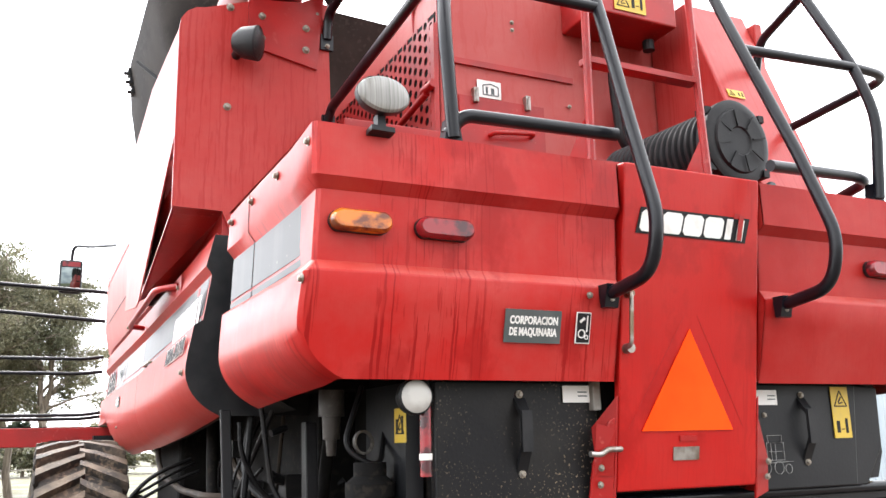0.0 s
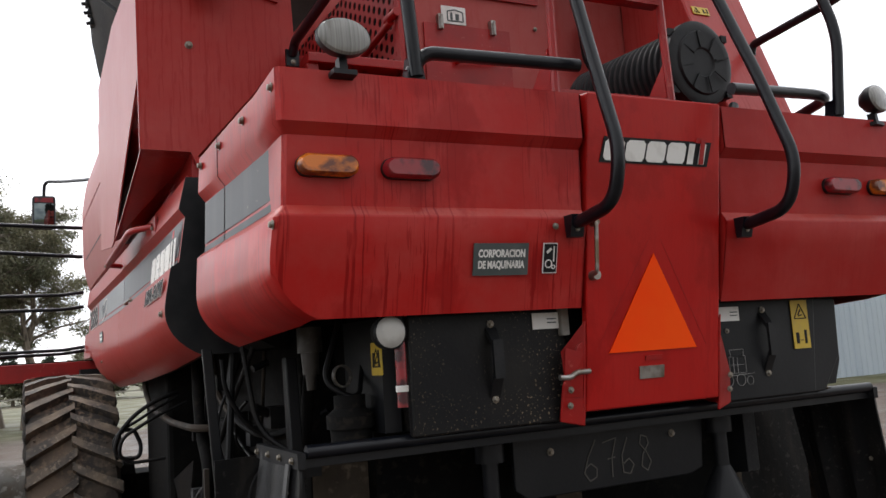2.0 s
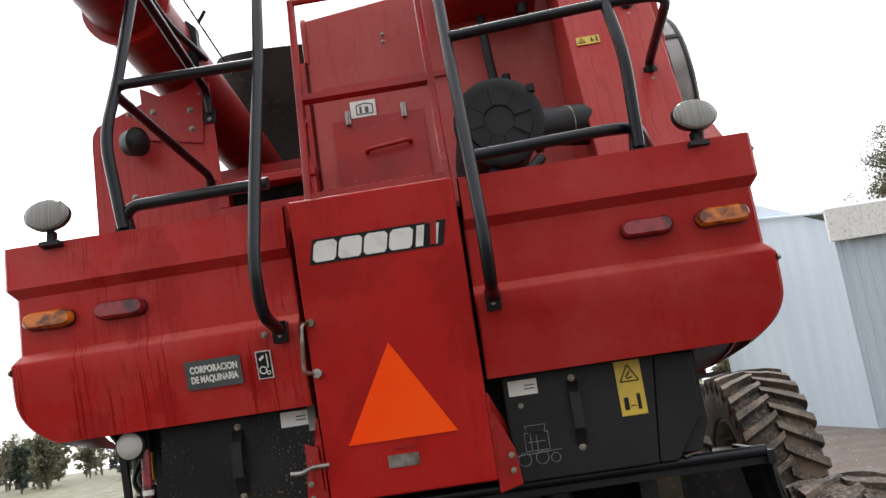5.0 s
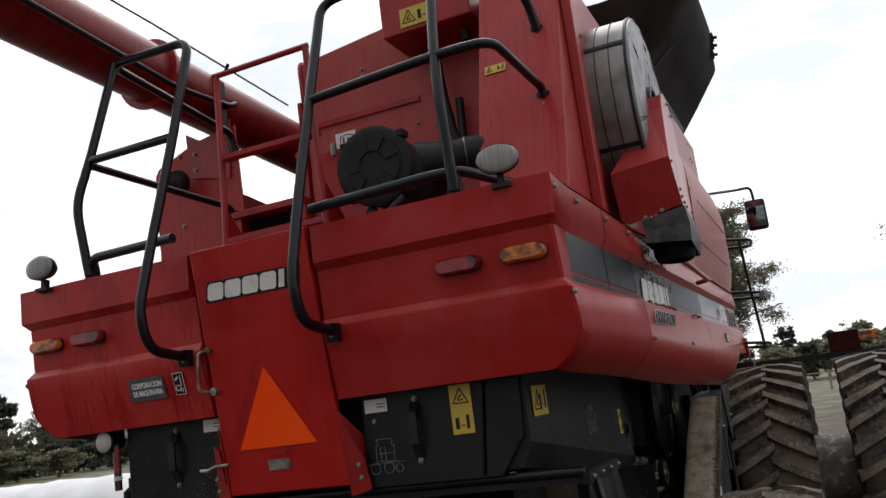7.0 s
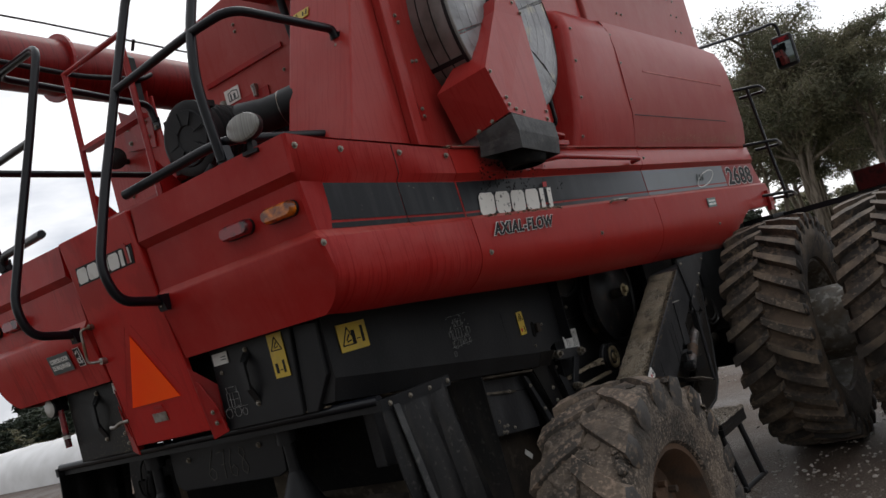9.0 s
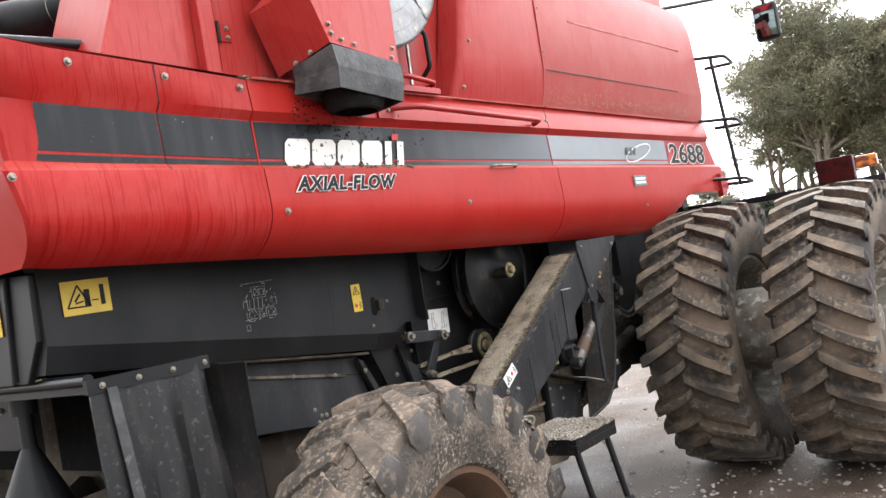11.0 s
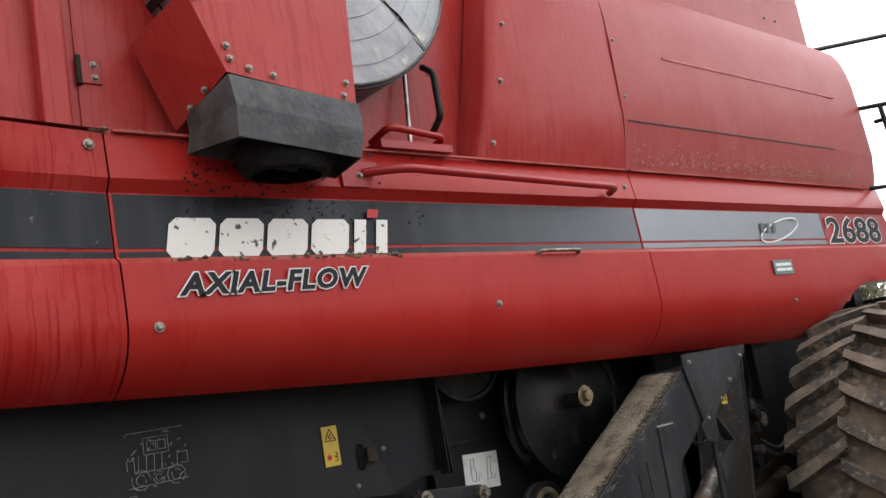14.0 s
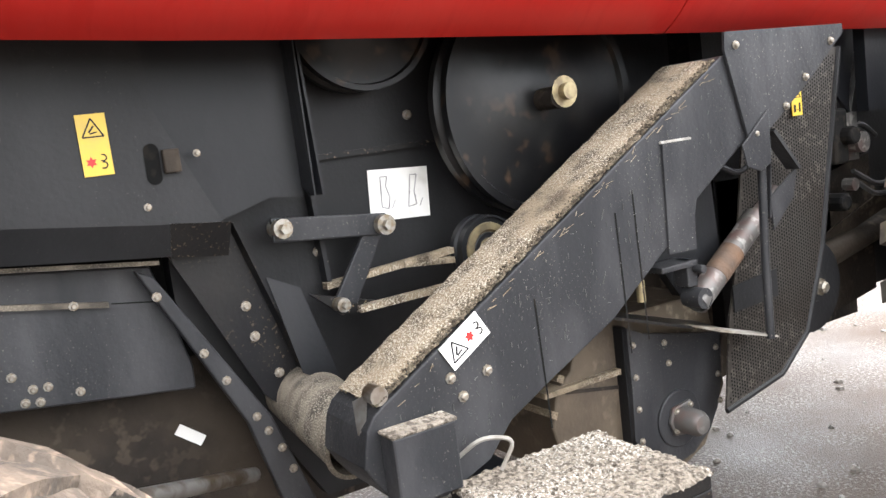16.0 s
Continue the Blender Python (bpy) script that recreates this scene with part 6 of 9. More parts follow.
part("marker_lamp", box(B(), (2.10, 5.66, 1.79), (2.36, 5.74, 1.97)), REDMARK, arm, "dark red marker lamp", bevel=0.005)
part("marker_lamp", box(B(), (2.37, 5.67, 1.86), (2.52, 5.73, 1.95)), AMBER, arm, "amber marker lamp", bevel=0.01)
part("clearance_plate", box(B(), (1.38, 5.52, 1.84), (1.42, 5.60, 2.02)), RED_PLAIN, arm)
# cab shell, all but hidden by the tank
bm = B()
box(bm, (-0.85, 5.34, 1.95), (0.85, 6.45, 3.45))
cab = part("cab", bm, PLASTIC, combine, "dark cab shell behind the grain tank", bevel=0.05)
for s in (-1, 1):
    part("cab_bracket", box(B(), (s * 0.95, 5.35, 3.38), (s * 1.16, 5.44, 3.44)), PLASTIC, cab)
    part("cab_bracket", box(B(), (s * 1.0, 5.35, 1.72), (s * 1.45, 5.8, 1.80)), PLASTIC, cab)
# operator platform with rails on the ladder side
bm = B()
box(bm, (-3.1, 5.52, 1.72), (-1.30, 5.60, 1.87))
platform = part("operator_platform", bm, RED_PLAIN, combine, "red platform beam with black rails", bevel=0.006)
part("platform_floor", box(B(), (-3.1, 5.60, 1.84), (-1.0, 6.6, 1.88)), DARK, platform)
for pts in ([(-1.40, 5.56, 3.0), (-2.44, 5.56, 3.04), (-2.46, 5.56, 2.0), (-2.46, 5.56, 1.87)], [(-1.40, 5.62, 2.76), (-2.32, 5.62, 2.82), (-2.36, 5.62, 1.87)]):
    part("platform_rail", tube(B(), bend(pts, 0.07), 0.017), TUBE, platform, "black platform rail", smooth=True)
for z, y in ((2.43, 5.56), (2.31, 5.58), (1.97, 5.56), (1.94, 5.6)):
    part("platform_rail", tube(B(), bend([(-1.40, y, z + 0.02), (-1.56, y, z), (-3.05, y, z)], 0.05), 0.015), TUBE, platform, "black platform rail", smooth=True)
for z in (3.0, 2.76):
    part("platform_rail", tube(B(), [(-2.3, 5.9, z), (-3.05, 5.9, z)], 0.015), TUBE, platform, "black platform rail", smooth=True)
part("platform_post", tube(B(), [(-3.04, 5.75, 1.87), (-3.04, 5.75, 3.0)], 0.016), TUBE, platform, smooth=True)

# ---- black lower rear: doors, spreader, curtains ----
# plain bodies added to close the view through; their near-black stands for shade
core = part("core_fill", box(B(), (-0.80, 0.6, 1.05), (0.80, 4.6, 2.35)), DARK, combine, "near-black filler body deep under the skins")
part("core_fill_tail", box(B(), (-0.86, 0.12, 1.50), (0.80, 2.0, 2.30)), DARK, core)
# brown block added to close the gap under the lower panel
part("core_fill_bottom", box(B(), (-0.74, 0.95, 0.55), (0.74, 4.5, 1.2)), RUSTY, core, "dust-brown filler block under the body")
bm = B()
box(bm, (-0.872, 0.085, 1.485), (-0.305, 0.125, 1.85))
ldoor = part("chopper_door", bm, BLACK_CHAFF, combine, "black access door speckled with chaff", bevel=0.006)
bm = B()
slab_y(bm, [(0.345, 1.485), (0.83, 1.485), (0.875, 1.85), (0.345, 1.85)], 0.085, 0.125)
rdoor = part("chopper_door", bm, BLACK, combine, "black access door with warning decals", bevel=0.006)
for d, x in ((ldoor, -0.59), (rdoor, 0.585)):
    bm = B()
    prism(bm, [(x - 0.02, 0.083, 1.80), (x + 0.02, 0.083, 1.80), (x + 0.015, 0.045, 1.75), (x - 0.015, 0.045, 1.75)], (0, 0.0, -0.02))
    prism(bm, [(x - 0.018, 0.04, 1.76), (x + 0.018, 0.04, 1.76), (x + 0.018, 0.04, 1.64), (x - 0.018, 0.04, 1.64)], (0, 0.012, 0))
    prism(bm, [(x - 0.018, 0.05, 1.645), (x + 0.018, 0.05, 1.645), (x + 0.018, 0.083, 1.58), (x - 0.018, 0.083, 1.58)], (0, 0.0, 0.02))
    part("door_handle", bm, PLASTIC, d, "black bent door handle")
    bolts(d, [(x, 0.083, 1.81), (x, 0.083, 1.575)], (0, -1, 0), 0.9)
bolts(rdoor, [(0.40, 0.083, 1.74)], (0, -1, 0), 0.7)
for d, x, z in ((ldoor, -0.435, 1.785), (rdoor, 0.365, 1.775)):
    m = frame_axes((x, 0.082, z), (1, 0, 0), (0, 0, 1))
    decal(d, m, 0.10, 0.052, WHITE, "paper_label", "scuffed white label")
    marks(d, m, [strip((0.055, 0.02 + 0.012 * k), (0.09, 0.02 + 0.012 * k), 0.004) for k in range(2)], GREYLABEL, "printed_line")
danger(rdoor, frame_axes((0.735, 0.082, 1.655), (1, 0, 0), (0, 0, 1)), 0.088, 0.185)
m = frame_axes((0.355, 0.082, 1.525), (1, 0, 0), (0, 0, 1))
o = outline([(0.04, 0.06), (0.12, 0.06), (0.12, 0.12), (0.04, 0.12)], 0.0013) + outline([(0.05, 0.12), (0.11, 0.12), (0.115, 0.145), (0.045, 0.145)], 0.0013) + outline(ring(0.03, 0.035, 0.022, 10), 0.0013) + outline(ring(0.09, 0.035, 0.022, 10), 0.0013) + outline(ring(0.135, 0.03, 0.016, 10), 0.0013) + [strip((0.0, 0.05), (0.16, 0.055), 0.0015), strip((0.08, 0.06), (0.08, 0.12), 0.0013), strip((0.05, 0.09), (0.11, 0.09), 0.0013), strip((0.06, 0.06), (0.06, 0.12), 0.0013)]
marks(rdoor, m, o, PRINT, "line_drawing", 0.0)
# corner cheek beside the door
bm = B()
slab_y(bm, [(0.878, 1.85), (1.01, 1.84), (1.0, 1.62), (0.90, 1.485), (0.835, 1.485)], 0.10, 0.14)
part("corner_cheek", bm, BLACK, combine, "black chamfered corner cheek", bevel=0.005)
# flank casing under the side panels
bm = B()
def casing_line(y):
    crease, foot = 1.60 - 0.135 * (y - 0.117), 1.51 - 0.122 * (y - 0.1)
    return [(0.95, 1.90), (1.02, 1.86), (1.022, crease), (0.985, foot), (0.90, foot)]


sheet(bm, [[(x, y, z) for x, z in casing_line(y)] for y in (0.12, 0.6, 1.2, 1.70)])
slab_y(bm, casing_line(0.12), 0.12, 0.125)
casing = part("flank_casing", bm, SCUFFED, combine, "black sheet flank casing", thick=0.003)
bm = B()
slab_x(bm, [(1.70, 1.90), (2.03, 1.90), (2.02, 1.40), (1.94, 1.41), (1.82, 1.375), (1.70, 1.375)], 0.985, 0.992)
part("casing_end", bm, BLACK, casing)
bm = B()
slab_x(bm, [(1.55, 1.66), (1.69, 1.66), (1.815, 1.372), (1.41, 1.433), (1.41, 1.66)], 1.0185, 1.0221)
part("cover_plate", bm, SCUFFED, casing)
bm = B()
prism(bm, [(1.0, 2.02, 1.90), (1.04, 2.03, 1.90), (1.04, 2.05, 1.40), (1.0, 2.03, 1.40)], (0, 0.006, 0))
prism(bm, [(0.99, 2.02, 1.90), (1.06, 2.02, 1.90), (1.05, 2.025, 1.40), (0.99, 2.02, 1.42)], (0, 0.004, 0))
part("casing_flange", bm, BLACK, casing)
part("casing_fold", prism(B(), [(1.024, 1.70, 1.388), (1.030, 1.83, 1.372), (0.985, 1.825, 1.295), (0.985, 1.70, 1.312)], (-0.004, 0, 0)), BLACK_CHAFF, casing, "dusty folded lower edge")
# flat near-black patch that paints the slot's shaded inside
part("slot", slab_x(B(), ring(1.685, 1.545, 0.016, 10, 0, 180) + [(1.669, 1.49)] + ring(1.685, 1.49, 0.016, 10, 180, 360), 1.0238, 1.0252), DARK, casing)
part("slot_tab", box(B(), (1.024, 1.705, 1.495), (1.041, 1.74, 1.545)), RUSTY, casing, bevel=0.003)
bolts(casing, [(1.024, 1.78, 1.53), (1.024, 1.66, 1.43)], (1, 0, 0), 0.6)
danger(casing, frame_axes((1.025, 0.19, 1.685), (0, 1, 0), (0, 0, 1)), 0.175, 0.115, False)
danger(casing, frame_axes((1.0245, 1.548, 1.508), (0, 1, 0), (0, 0, 1)), 0.058, 0.125, turning=True)
m = frame_axes((1.024, 0.93, 1.55), (0, 1, 0), (0, 0, 1))
rng = random.Random(11)
def frame_box(x0, y0, x1, y1):
    return outline([(x0, y0), (x1, y0), (x1, y1), (x0, y1)], 0.0014)


drawing = frame_box(0.02, 0.05, 0.15, 0.095) + frame_box(0.05, 0.095, 0.12, 0.14) + frame_box(0.06, 0.105, 0.085, 0.13) + frame_box(0.09, 0.105, 0.112, 0.13) + frame_box(0.0, 0.06, 0.02, 0.085) + frame_box(0.15, 0.058, 0.172, 0.088)
for cx, r in ((0.035, 0.026), (0.085, 0.016), (0.135, 0.026)):
    drawing += outline(ring(cx, 0.03, r, 14), 0.0014) + outline(ring(cx, 0.03, r * 0.55, 10), 0.0012)
drawing += [strip((0.0, 0.012 + 0.145 * k), (0.17, 0.016 + 0.143 * k), 0.0014) for k in range(2)] + [strip((0.03 + 0.022 * k, 0.052), (0.034 + 0.022 * k, 0.093), 0.0012) for k in range(6)]
drawing = [d for d in drawing if rng.random() < 0.82] + [strip((x, y), (x + rng.uniform(-0.012, 0.012), y + rng.uniform(-0.01, 0.01)), 0.002) for x, y in ((rng.uniform(0, 0.17), rng.uniform(0, 0.155)) for k in range(26))]
marks(casing, m, drawing + frame_box(0.0, -0.03, 0.018, -0.008), PRINT, "scuffed_drawing", 0.0, kind="stuff")
# mirrored casing on the open hydraulic side, set deep
bm = B()
box(bm, (-0.93, 0.17, 1.50), (-0.875, 0.5, 1.85))
lc = part("inner_casing", bm, BLACK, combine, "black inner casing with a yellow decal")
danger(lc, frame_axes((-0.933, 0.24, 1.675), (0, -1, 0), (0, 0, 1)), 0.085, 0.10, False)

# cross bar and spreader
bm = B()
tube(bm, [(-1.19, 0.14, 1.475), (1.20, 0.14, 1.475)], 0.020, 10)
bar = part("cross_bar", bm, TUBE, combine, "black round cross bar", smooth=True)
bm = B()
box(bm, (-1.19, 0.15, 1.43), (1.20, 0.30, 1.455))
part("cross_ledge", bm, BLACK, bar)
rng = random.Random(3)
bm = B()
for k in range(120):
    p = Vector((rng.uniform(0.35, 0.95), rng.uniform(0.105, 0.15), 1.492))
    lathe(bm, p, (0, 0, 1), [(-0.004, 0), (0, rng.uniform(0.004, 0.012)), (0.006, 0)], 5)
part("chaff_drift", bm, CHAFF, bar, kind="stuff")
bm = B()
slab_y(bm, [(-0.42, 1.43), (0.43, 1.43), (0.41, 1.235), (0.35, 1.215), (-0.37, 1.215), (-0.42, 1.25)], 0.29, 0.31)
plate = part("spreader_plate", bm, BLACK, combine, "black plate with a chalked number", bevel=0.004)
bolts(plate, [(-0.272, 0.288, 1.365), (0.27, 0.288, 1.375)], (0, -1, 0), 1.0)
strokes = [[(0.06, 0.14), (0.02, 0.08), (0.0, 0.03), (0.02, 0.0), (0.05, 0.01), (0.055, 0.04), (0.03, 0.06), (0.005, 0.045)], [(0.09, 0.125), (0.15, 0.135), (0.125, 0.07), (0.12, 0.0)], [(0.105, 0.065), (0.14, 0.068)],
           [(0.20, 0.13), (0.17, 0.07), (0.17, 0.01), (0.20, 0.0), (0.22, 0.03), (0.20, 0.055), (0.175, 0.04)], [(0.29, 0.12), (0.265, 0.13), (0.255, 0.10), (0.28, 0.07), (0.30, 0.03), (0.28, 0.0), (0.255, 0.02), (0.265, 0.06), (0.295, 0.095), (0.29, 0.12)]]
m = frame_axes((-0.135, 0.2885, 1.245), (1, 0, 0.03), (0, 0, 1))
marks(plate, m, [strip(a, b, 0.004) for st in strokes for a, b in zip(st, st[1:])], CHALK, "chalk_number", 0.0, kind="stuff")
for x in (-0.525, 0.49):
    bm = B()
    rod(bm, (x, 0.27, 1.20), (x, 0.27, 1.44), 0.028)
    rod(bm, (x, 0.27, 1.36), (x, 0.27, 1.42), 0.05)
    lathe(bm, (x, 0.27, 1.235), (0, 0, -1), [(0, 0.03), (0.02, 0.04), (0.27, 0.155), (0.29, 0.155), (0.29, 0)], 24)
    cone = part("spreader_cone", bm, BLACK, combine, "black spreader cone over a steel disc", smooth=True)
    bm = B()
    lathe(bm, (x, 0.27, 0.95), (0, 0, -1), [(0, 0), (0, 0.46), (0.006, 0.47), (0.012, 0.46), (0.012, 0)], 40)
    part("spreader_disc", bm, RUSTY, cone, "brown stained spreader disc", smooth=True)
    for k in range(4):
        a = radians(k * 90 + 20)
        u, v = Vector((math.cos(a), math.sin(a), 0)), Vector((-math.sin(a), math.cos(a), 0))
        o = Vector((x, 0.27, 0.95))
        bm = B()
        sheet(bm, [[o + u * 0.16, o + u * 0.16 + Vector((0, 0, 0.07)) + v * 0.03], [o + u * 0.30 + v * 0.02, o + u * 0.30 + v * 0.06 + Vector((0, 0, 0.10))], [o + u * 0.45 + v * 0.06, o + u * 0.45 + v * 0.12 + Vector((0, 0, 0.06))]])
        part("spreader_vane", bm, RUSTY, cone, smooth=True, thick=0.006)
bm = B()
sheet(bm, [[(x, 0.60 + 0.10 * abs(x), z) for x in (-1.0, -0.6, 0, 0.6, 1.0)] for z in (0.60, 1.1, 1.44)])
part("rear_baffle", bm, TANSTEEL, combine, "brown stained rear baffle", thick=0.006)
for s in (-1, 1):
    part("end_baffle", prism(B(), [(s * 1.0, 0.702, 0.62), (s * 1.35, 0.63, 0.75), (s * 1.35, 0.63, 1.43), (s * 1.0, 0.702, 1.43)], (0, 0.006, 0)), CURTAIN, combine, "black end baffle")
# hanging curtains at the bar's ends
for s in (-1, 1):
    rows = []
    y0, y1 = (0.13, 0.56)
    for z in (1.47, 1.38, 1.2, 1.0, 0.80):
        rows.append([(s * (1.212 + 0.020 * (1.5 - z) * 2.2 * math.sin(k * 1.5 + z * 3) + 0.006 * math.sin(k * 4.1 + z * 9) + (1.47 - z) * (0.13 + 0.03 * math.sin(k * 1.3))), y0 + (y1 - y0) * k / 12 - (1.47 - z) * 0.03, z - 0.02 * math.sin(k * 1.1) * (1.47 - z)) for k in range(13)])
    cur = part("side_curtain", sheet(B(), rows), CURTAIN, combine, "creased black rubber side curtain", smooth=True, thick=0.008)
    bm = B()
    box(bm, (s * 1.21 - 0.012, y0 - 0.01, 1.43), (s * 1.21 + 0.012, y1 + 0.02, 1.475))
    part("curtain_strip", bm, BLACK, cur)
    bolts(cur, [(s * 1.223, y0 + 0.04 + 0.13 * k, 1.452) for k in range(4)], (s, 0, 0), 0.8)
    part("curtain_bar", prism(B(), [(s * 1.225, y0 + 0.05, 1.44), (s * 1.225, y0 + 0.085, 1.44), (s * 1.305, y0 + 0.085, 0.95), (s * 1.305, y0 + 0.05, 0.95)], (s * 0.006, 0, 0)), WORNRUB, cur)
    bolts(cur, [(s * 1.232, y0 + 0.068, z) for z in (1.36, 1.18)], (s, 0, 0), 0.7)

# round lamp and reflector stick under the hood
bm = B()
lathe(bm, (-0.955, 0.06, 1.80), (0, -1, 0), [(-0.05, 0), (-0.05, 0.03), (0.0, 0.05), (0.03, 0.052), (0.035, 0.046)], 24)
lamp = part("reversing_lamp", bm, PLASTIC, combine, "small round reversing lamp", smooth=True)
part("lamp_glass", lathe(B(), (-0.955, 0.06, 1.80), (0, -1, 0), [(0.034, 0.047), (0.042, 0.035), (0.045, 0.018), (0.043, 0)], 24), FROST, lamp, "clear round glass", smooth=True)
bm = B()
rod(bm, (-0.915, 0.06, 1.58), (-0.915, 0.06, 1.78), 0.017)
stick = part("reflector_stick", bm, REDLENS, combine, "red reflector stick", smooth=True)
part("reflector_band", lathe(B(), (-0.915, 0.06, 1.625), (0, 0, 1), [(0, 0.0175), (0, 0.019), (0.018, 0.019), (0.018, 0.0175)], 12), WHITE, stick, smooth=True)
part("bracket", box(B(), (-0.93, 0.06, 1.77), (-0.90, 0.10, 1.86)), BLACK, stick)
part("latch_block", box(B(), (-0.335, 0.06, 1.76), (-0.305, 0.09, 1.85)), RIM, ldoor, bevel=0.004)

# ---- hydraulics and hoses on the open side ----
rng = random.Random(8)
bm = B()
lathe(bm, (-1.082, 0.40, 1.64), (0, 0, 1), [(0, 0), (0, 0.014), (0.05, 0.018), (0.05, 0.026), (0.12, 0.03), (0.12, 0.04), (0.20, 0.04), (0.20, 0)], 18)
part("hydraulic_filter", bm, PERFORATED, combine, "dirty grey hydraulic filter", smooth=True)
bm = B()
lathe(bm, (-1.0, 0.28, 1.42), (0, 0, 1), [(0, 0), (0, 0.06), (0.10, 0.065), (0.10, 0.075), (0.14, 0.075), (0.16, 0.05), (0.2, 0.05), (0.2, 0)], 18)
part("hydraulic_pump", bm, DARK, combine, "black hydraulic pump", smooth=True)
hoses = [[(-1.22, 0.75, 1.82), (-1.18, 0.72, 1.5), (-1.05, 0.6, 1.40), (-0.85, 0.5, 1.5)], [(-1.2, 0.95, 1.85), (-1.25, 0.9, 1.3), (-1.2, 0.8, 0.9), (-1.0, 0.7, 0.8)],
         [(-1.0, 0.35, 1.85), (-1.08, 0.3, 1.66), (-0.98, 0.25, 1.60), (-0.9, 0.4, 1.75)], [(-1.12, 2.7, 1.62), (-1.25, 2.7, 1.575), (-1.35, 2.7, 1.515), (-1.435, 2.7, 1.42), (-1.46, 2.7, 1.33), (-1.41, 2.7, 1.28), (-1.33, 2.7, 1.285), (-1.318, 2.71, 1.35), (-1.352, 2.72, 1.43), (-1.40, 2.72, 1.44), (-1.45, 2.71, 1.40)],
         [(-1.10, 2.72, 1.60), (-1.25, 2.72, 1.53), (-1.33, 2.72, 1.48), (-1.415, 2.72, 1.44), (-1.465, 2.72, 1.38), (-1.44, 2.74, 1.28)], [(-1.08, 2.66, 1.56), (-1.24, 2.66, 1.50), (-1.33, 2.66, 1.45), (-1.42, 2.66, 1.40), (-1.44, 2.67, 1.31), (-1.38, 2.68, 1.26), (-1.2, 2.66, 1.27)],
         [(-1.15, 1.2, 1.8), (-1.2, 1.1, 1.55), (-1.1, 0.9, 1.45), (-0.9, 0.8, 1.55)], [(-1.256, 0.9, 1.76), (-1.25, 0.9, 1.65), (-1.18, 0.9, 1.52), (-1.08, 0.9, 1.45)]]
for pts in hoses:
    part("hydraulic_hose", tube(B(), bend(pts, 0.12, 8), 0.008 + 0.005 * rng.random(), 8), HOSE, combine, "black hydraulic hose", smooth=True)
for pts, r in (([(-1.2, 3.44, 1.70), (-1.2, 3.40, 1.62), (-1.2, 3.18, 1.523), (-1.2, 2.47, 1.47), (-1.2, 1.80, 1.465), (-1.0, 1.7, 1.46)], 0.017), ([(-1.12, 1.74, 1.86), (-1.12, 1.70, 1.70), (-1.12, 1.62, 1.60), (-1.12, 1.36, 1.52), (-1.10, 1.02, 1.466), (-0.95, 1.0, 1.45)], 0.014), ([(-1.05, 1.06, 1.86), (-1.05, 1.17, 1.504), (-1.05, 1.283, 1.382), (-1.05, 1.307, 1.0)], 0.008)):
    part("hydraulic_hose", tube(B(), bend(pts, 0.12, 7), r, 8), TANHOSE, combine, "dust-brown hydraulic hose", smooth=True)
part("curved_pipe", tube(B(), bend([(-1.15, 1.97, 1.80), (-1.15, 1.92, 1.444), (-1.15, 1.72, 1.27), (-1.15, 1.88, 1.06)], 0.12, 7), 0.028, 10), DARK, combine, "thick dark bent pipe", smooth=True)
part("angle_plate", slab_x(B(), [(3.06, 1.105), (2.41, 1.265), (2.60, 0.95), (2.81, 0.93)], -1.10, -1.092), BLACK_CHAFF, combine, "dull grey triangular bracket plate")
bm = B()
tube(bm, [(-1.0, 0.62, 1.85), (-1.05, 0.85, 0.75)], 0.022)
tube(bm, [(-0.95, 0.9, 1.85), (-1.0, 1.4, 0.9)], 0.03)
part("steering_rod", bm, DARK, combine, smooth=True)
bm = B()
# the long first box is added to close the view, near-black for shade
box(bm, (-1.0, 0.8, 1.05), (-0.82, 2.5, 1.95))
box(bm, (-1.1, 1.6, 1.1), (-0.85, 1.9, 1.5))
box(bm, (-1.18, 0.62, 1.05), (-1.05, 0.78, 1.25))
part("valve_block", bm, DARK, combine, "near-black valve block with an added closing box", bevel=0.01)
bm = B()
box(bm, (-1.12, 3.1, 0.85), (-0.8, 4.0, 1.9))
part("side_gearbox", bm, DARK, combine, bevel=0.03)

# looms and thin pipes that fill the open side
rng = random.Random(41)
for k in range(5):
    y0, y1 = rng.uniform(0.6, 2.4), rng.uniform(0.45, 2.4)
    pts = [(-1.02 - rng.uniform(0, 0.18), y0, 1.86), (-1.08 - rng.uniform(0, 0.2), (y0 + y1) / 2 + rng.uniform(-0.2, 0.2), rng.uniform(1.25, 1.6)), (-1.04 - rng.uniform(0, 0.14), y1, rng.uniform(0.8, 1.4)), (-0.9, y1 + rng.uniform(-0.1, 0.2), rng.uniform(0.8, 1.5))]
    part("hydraulic_hose", tube(B(), bend(pts, 0.15, 7), rng.choice((0.006, 0.008, 0.010)), 7), HOSE, combine, "black hydraulic hose", smooth=True)
for k in range(9):
    y, z = rng.uniform(0.5, 2.2), rng.uniform(0.95, 1.6)
    o, e = Vector((-1.03, y, z)), Vector((-1.12, y + rng.uniform(-0.05, 0.05), z + rng.uniform(-0.04, 0.04)))
    bm = B()
    box(bm, o - Vector((0.05, 0.05, 0.04)), o + Vector((0.03, 0.05, 0.04)))
    rod(bm, o, e, 0.018, 8)
    rod(bm, e, e + Vector((-0.015, 0, 0)), 0.025, 6)
    part("hose_union", bm, rng.choice((PLASTIC, HOSE, BLACK)), combine, "dark hose union block")
bm = B()
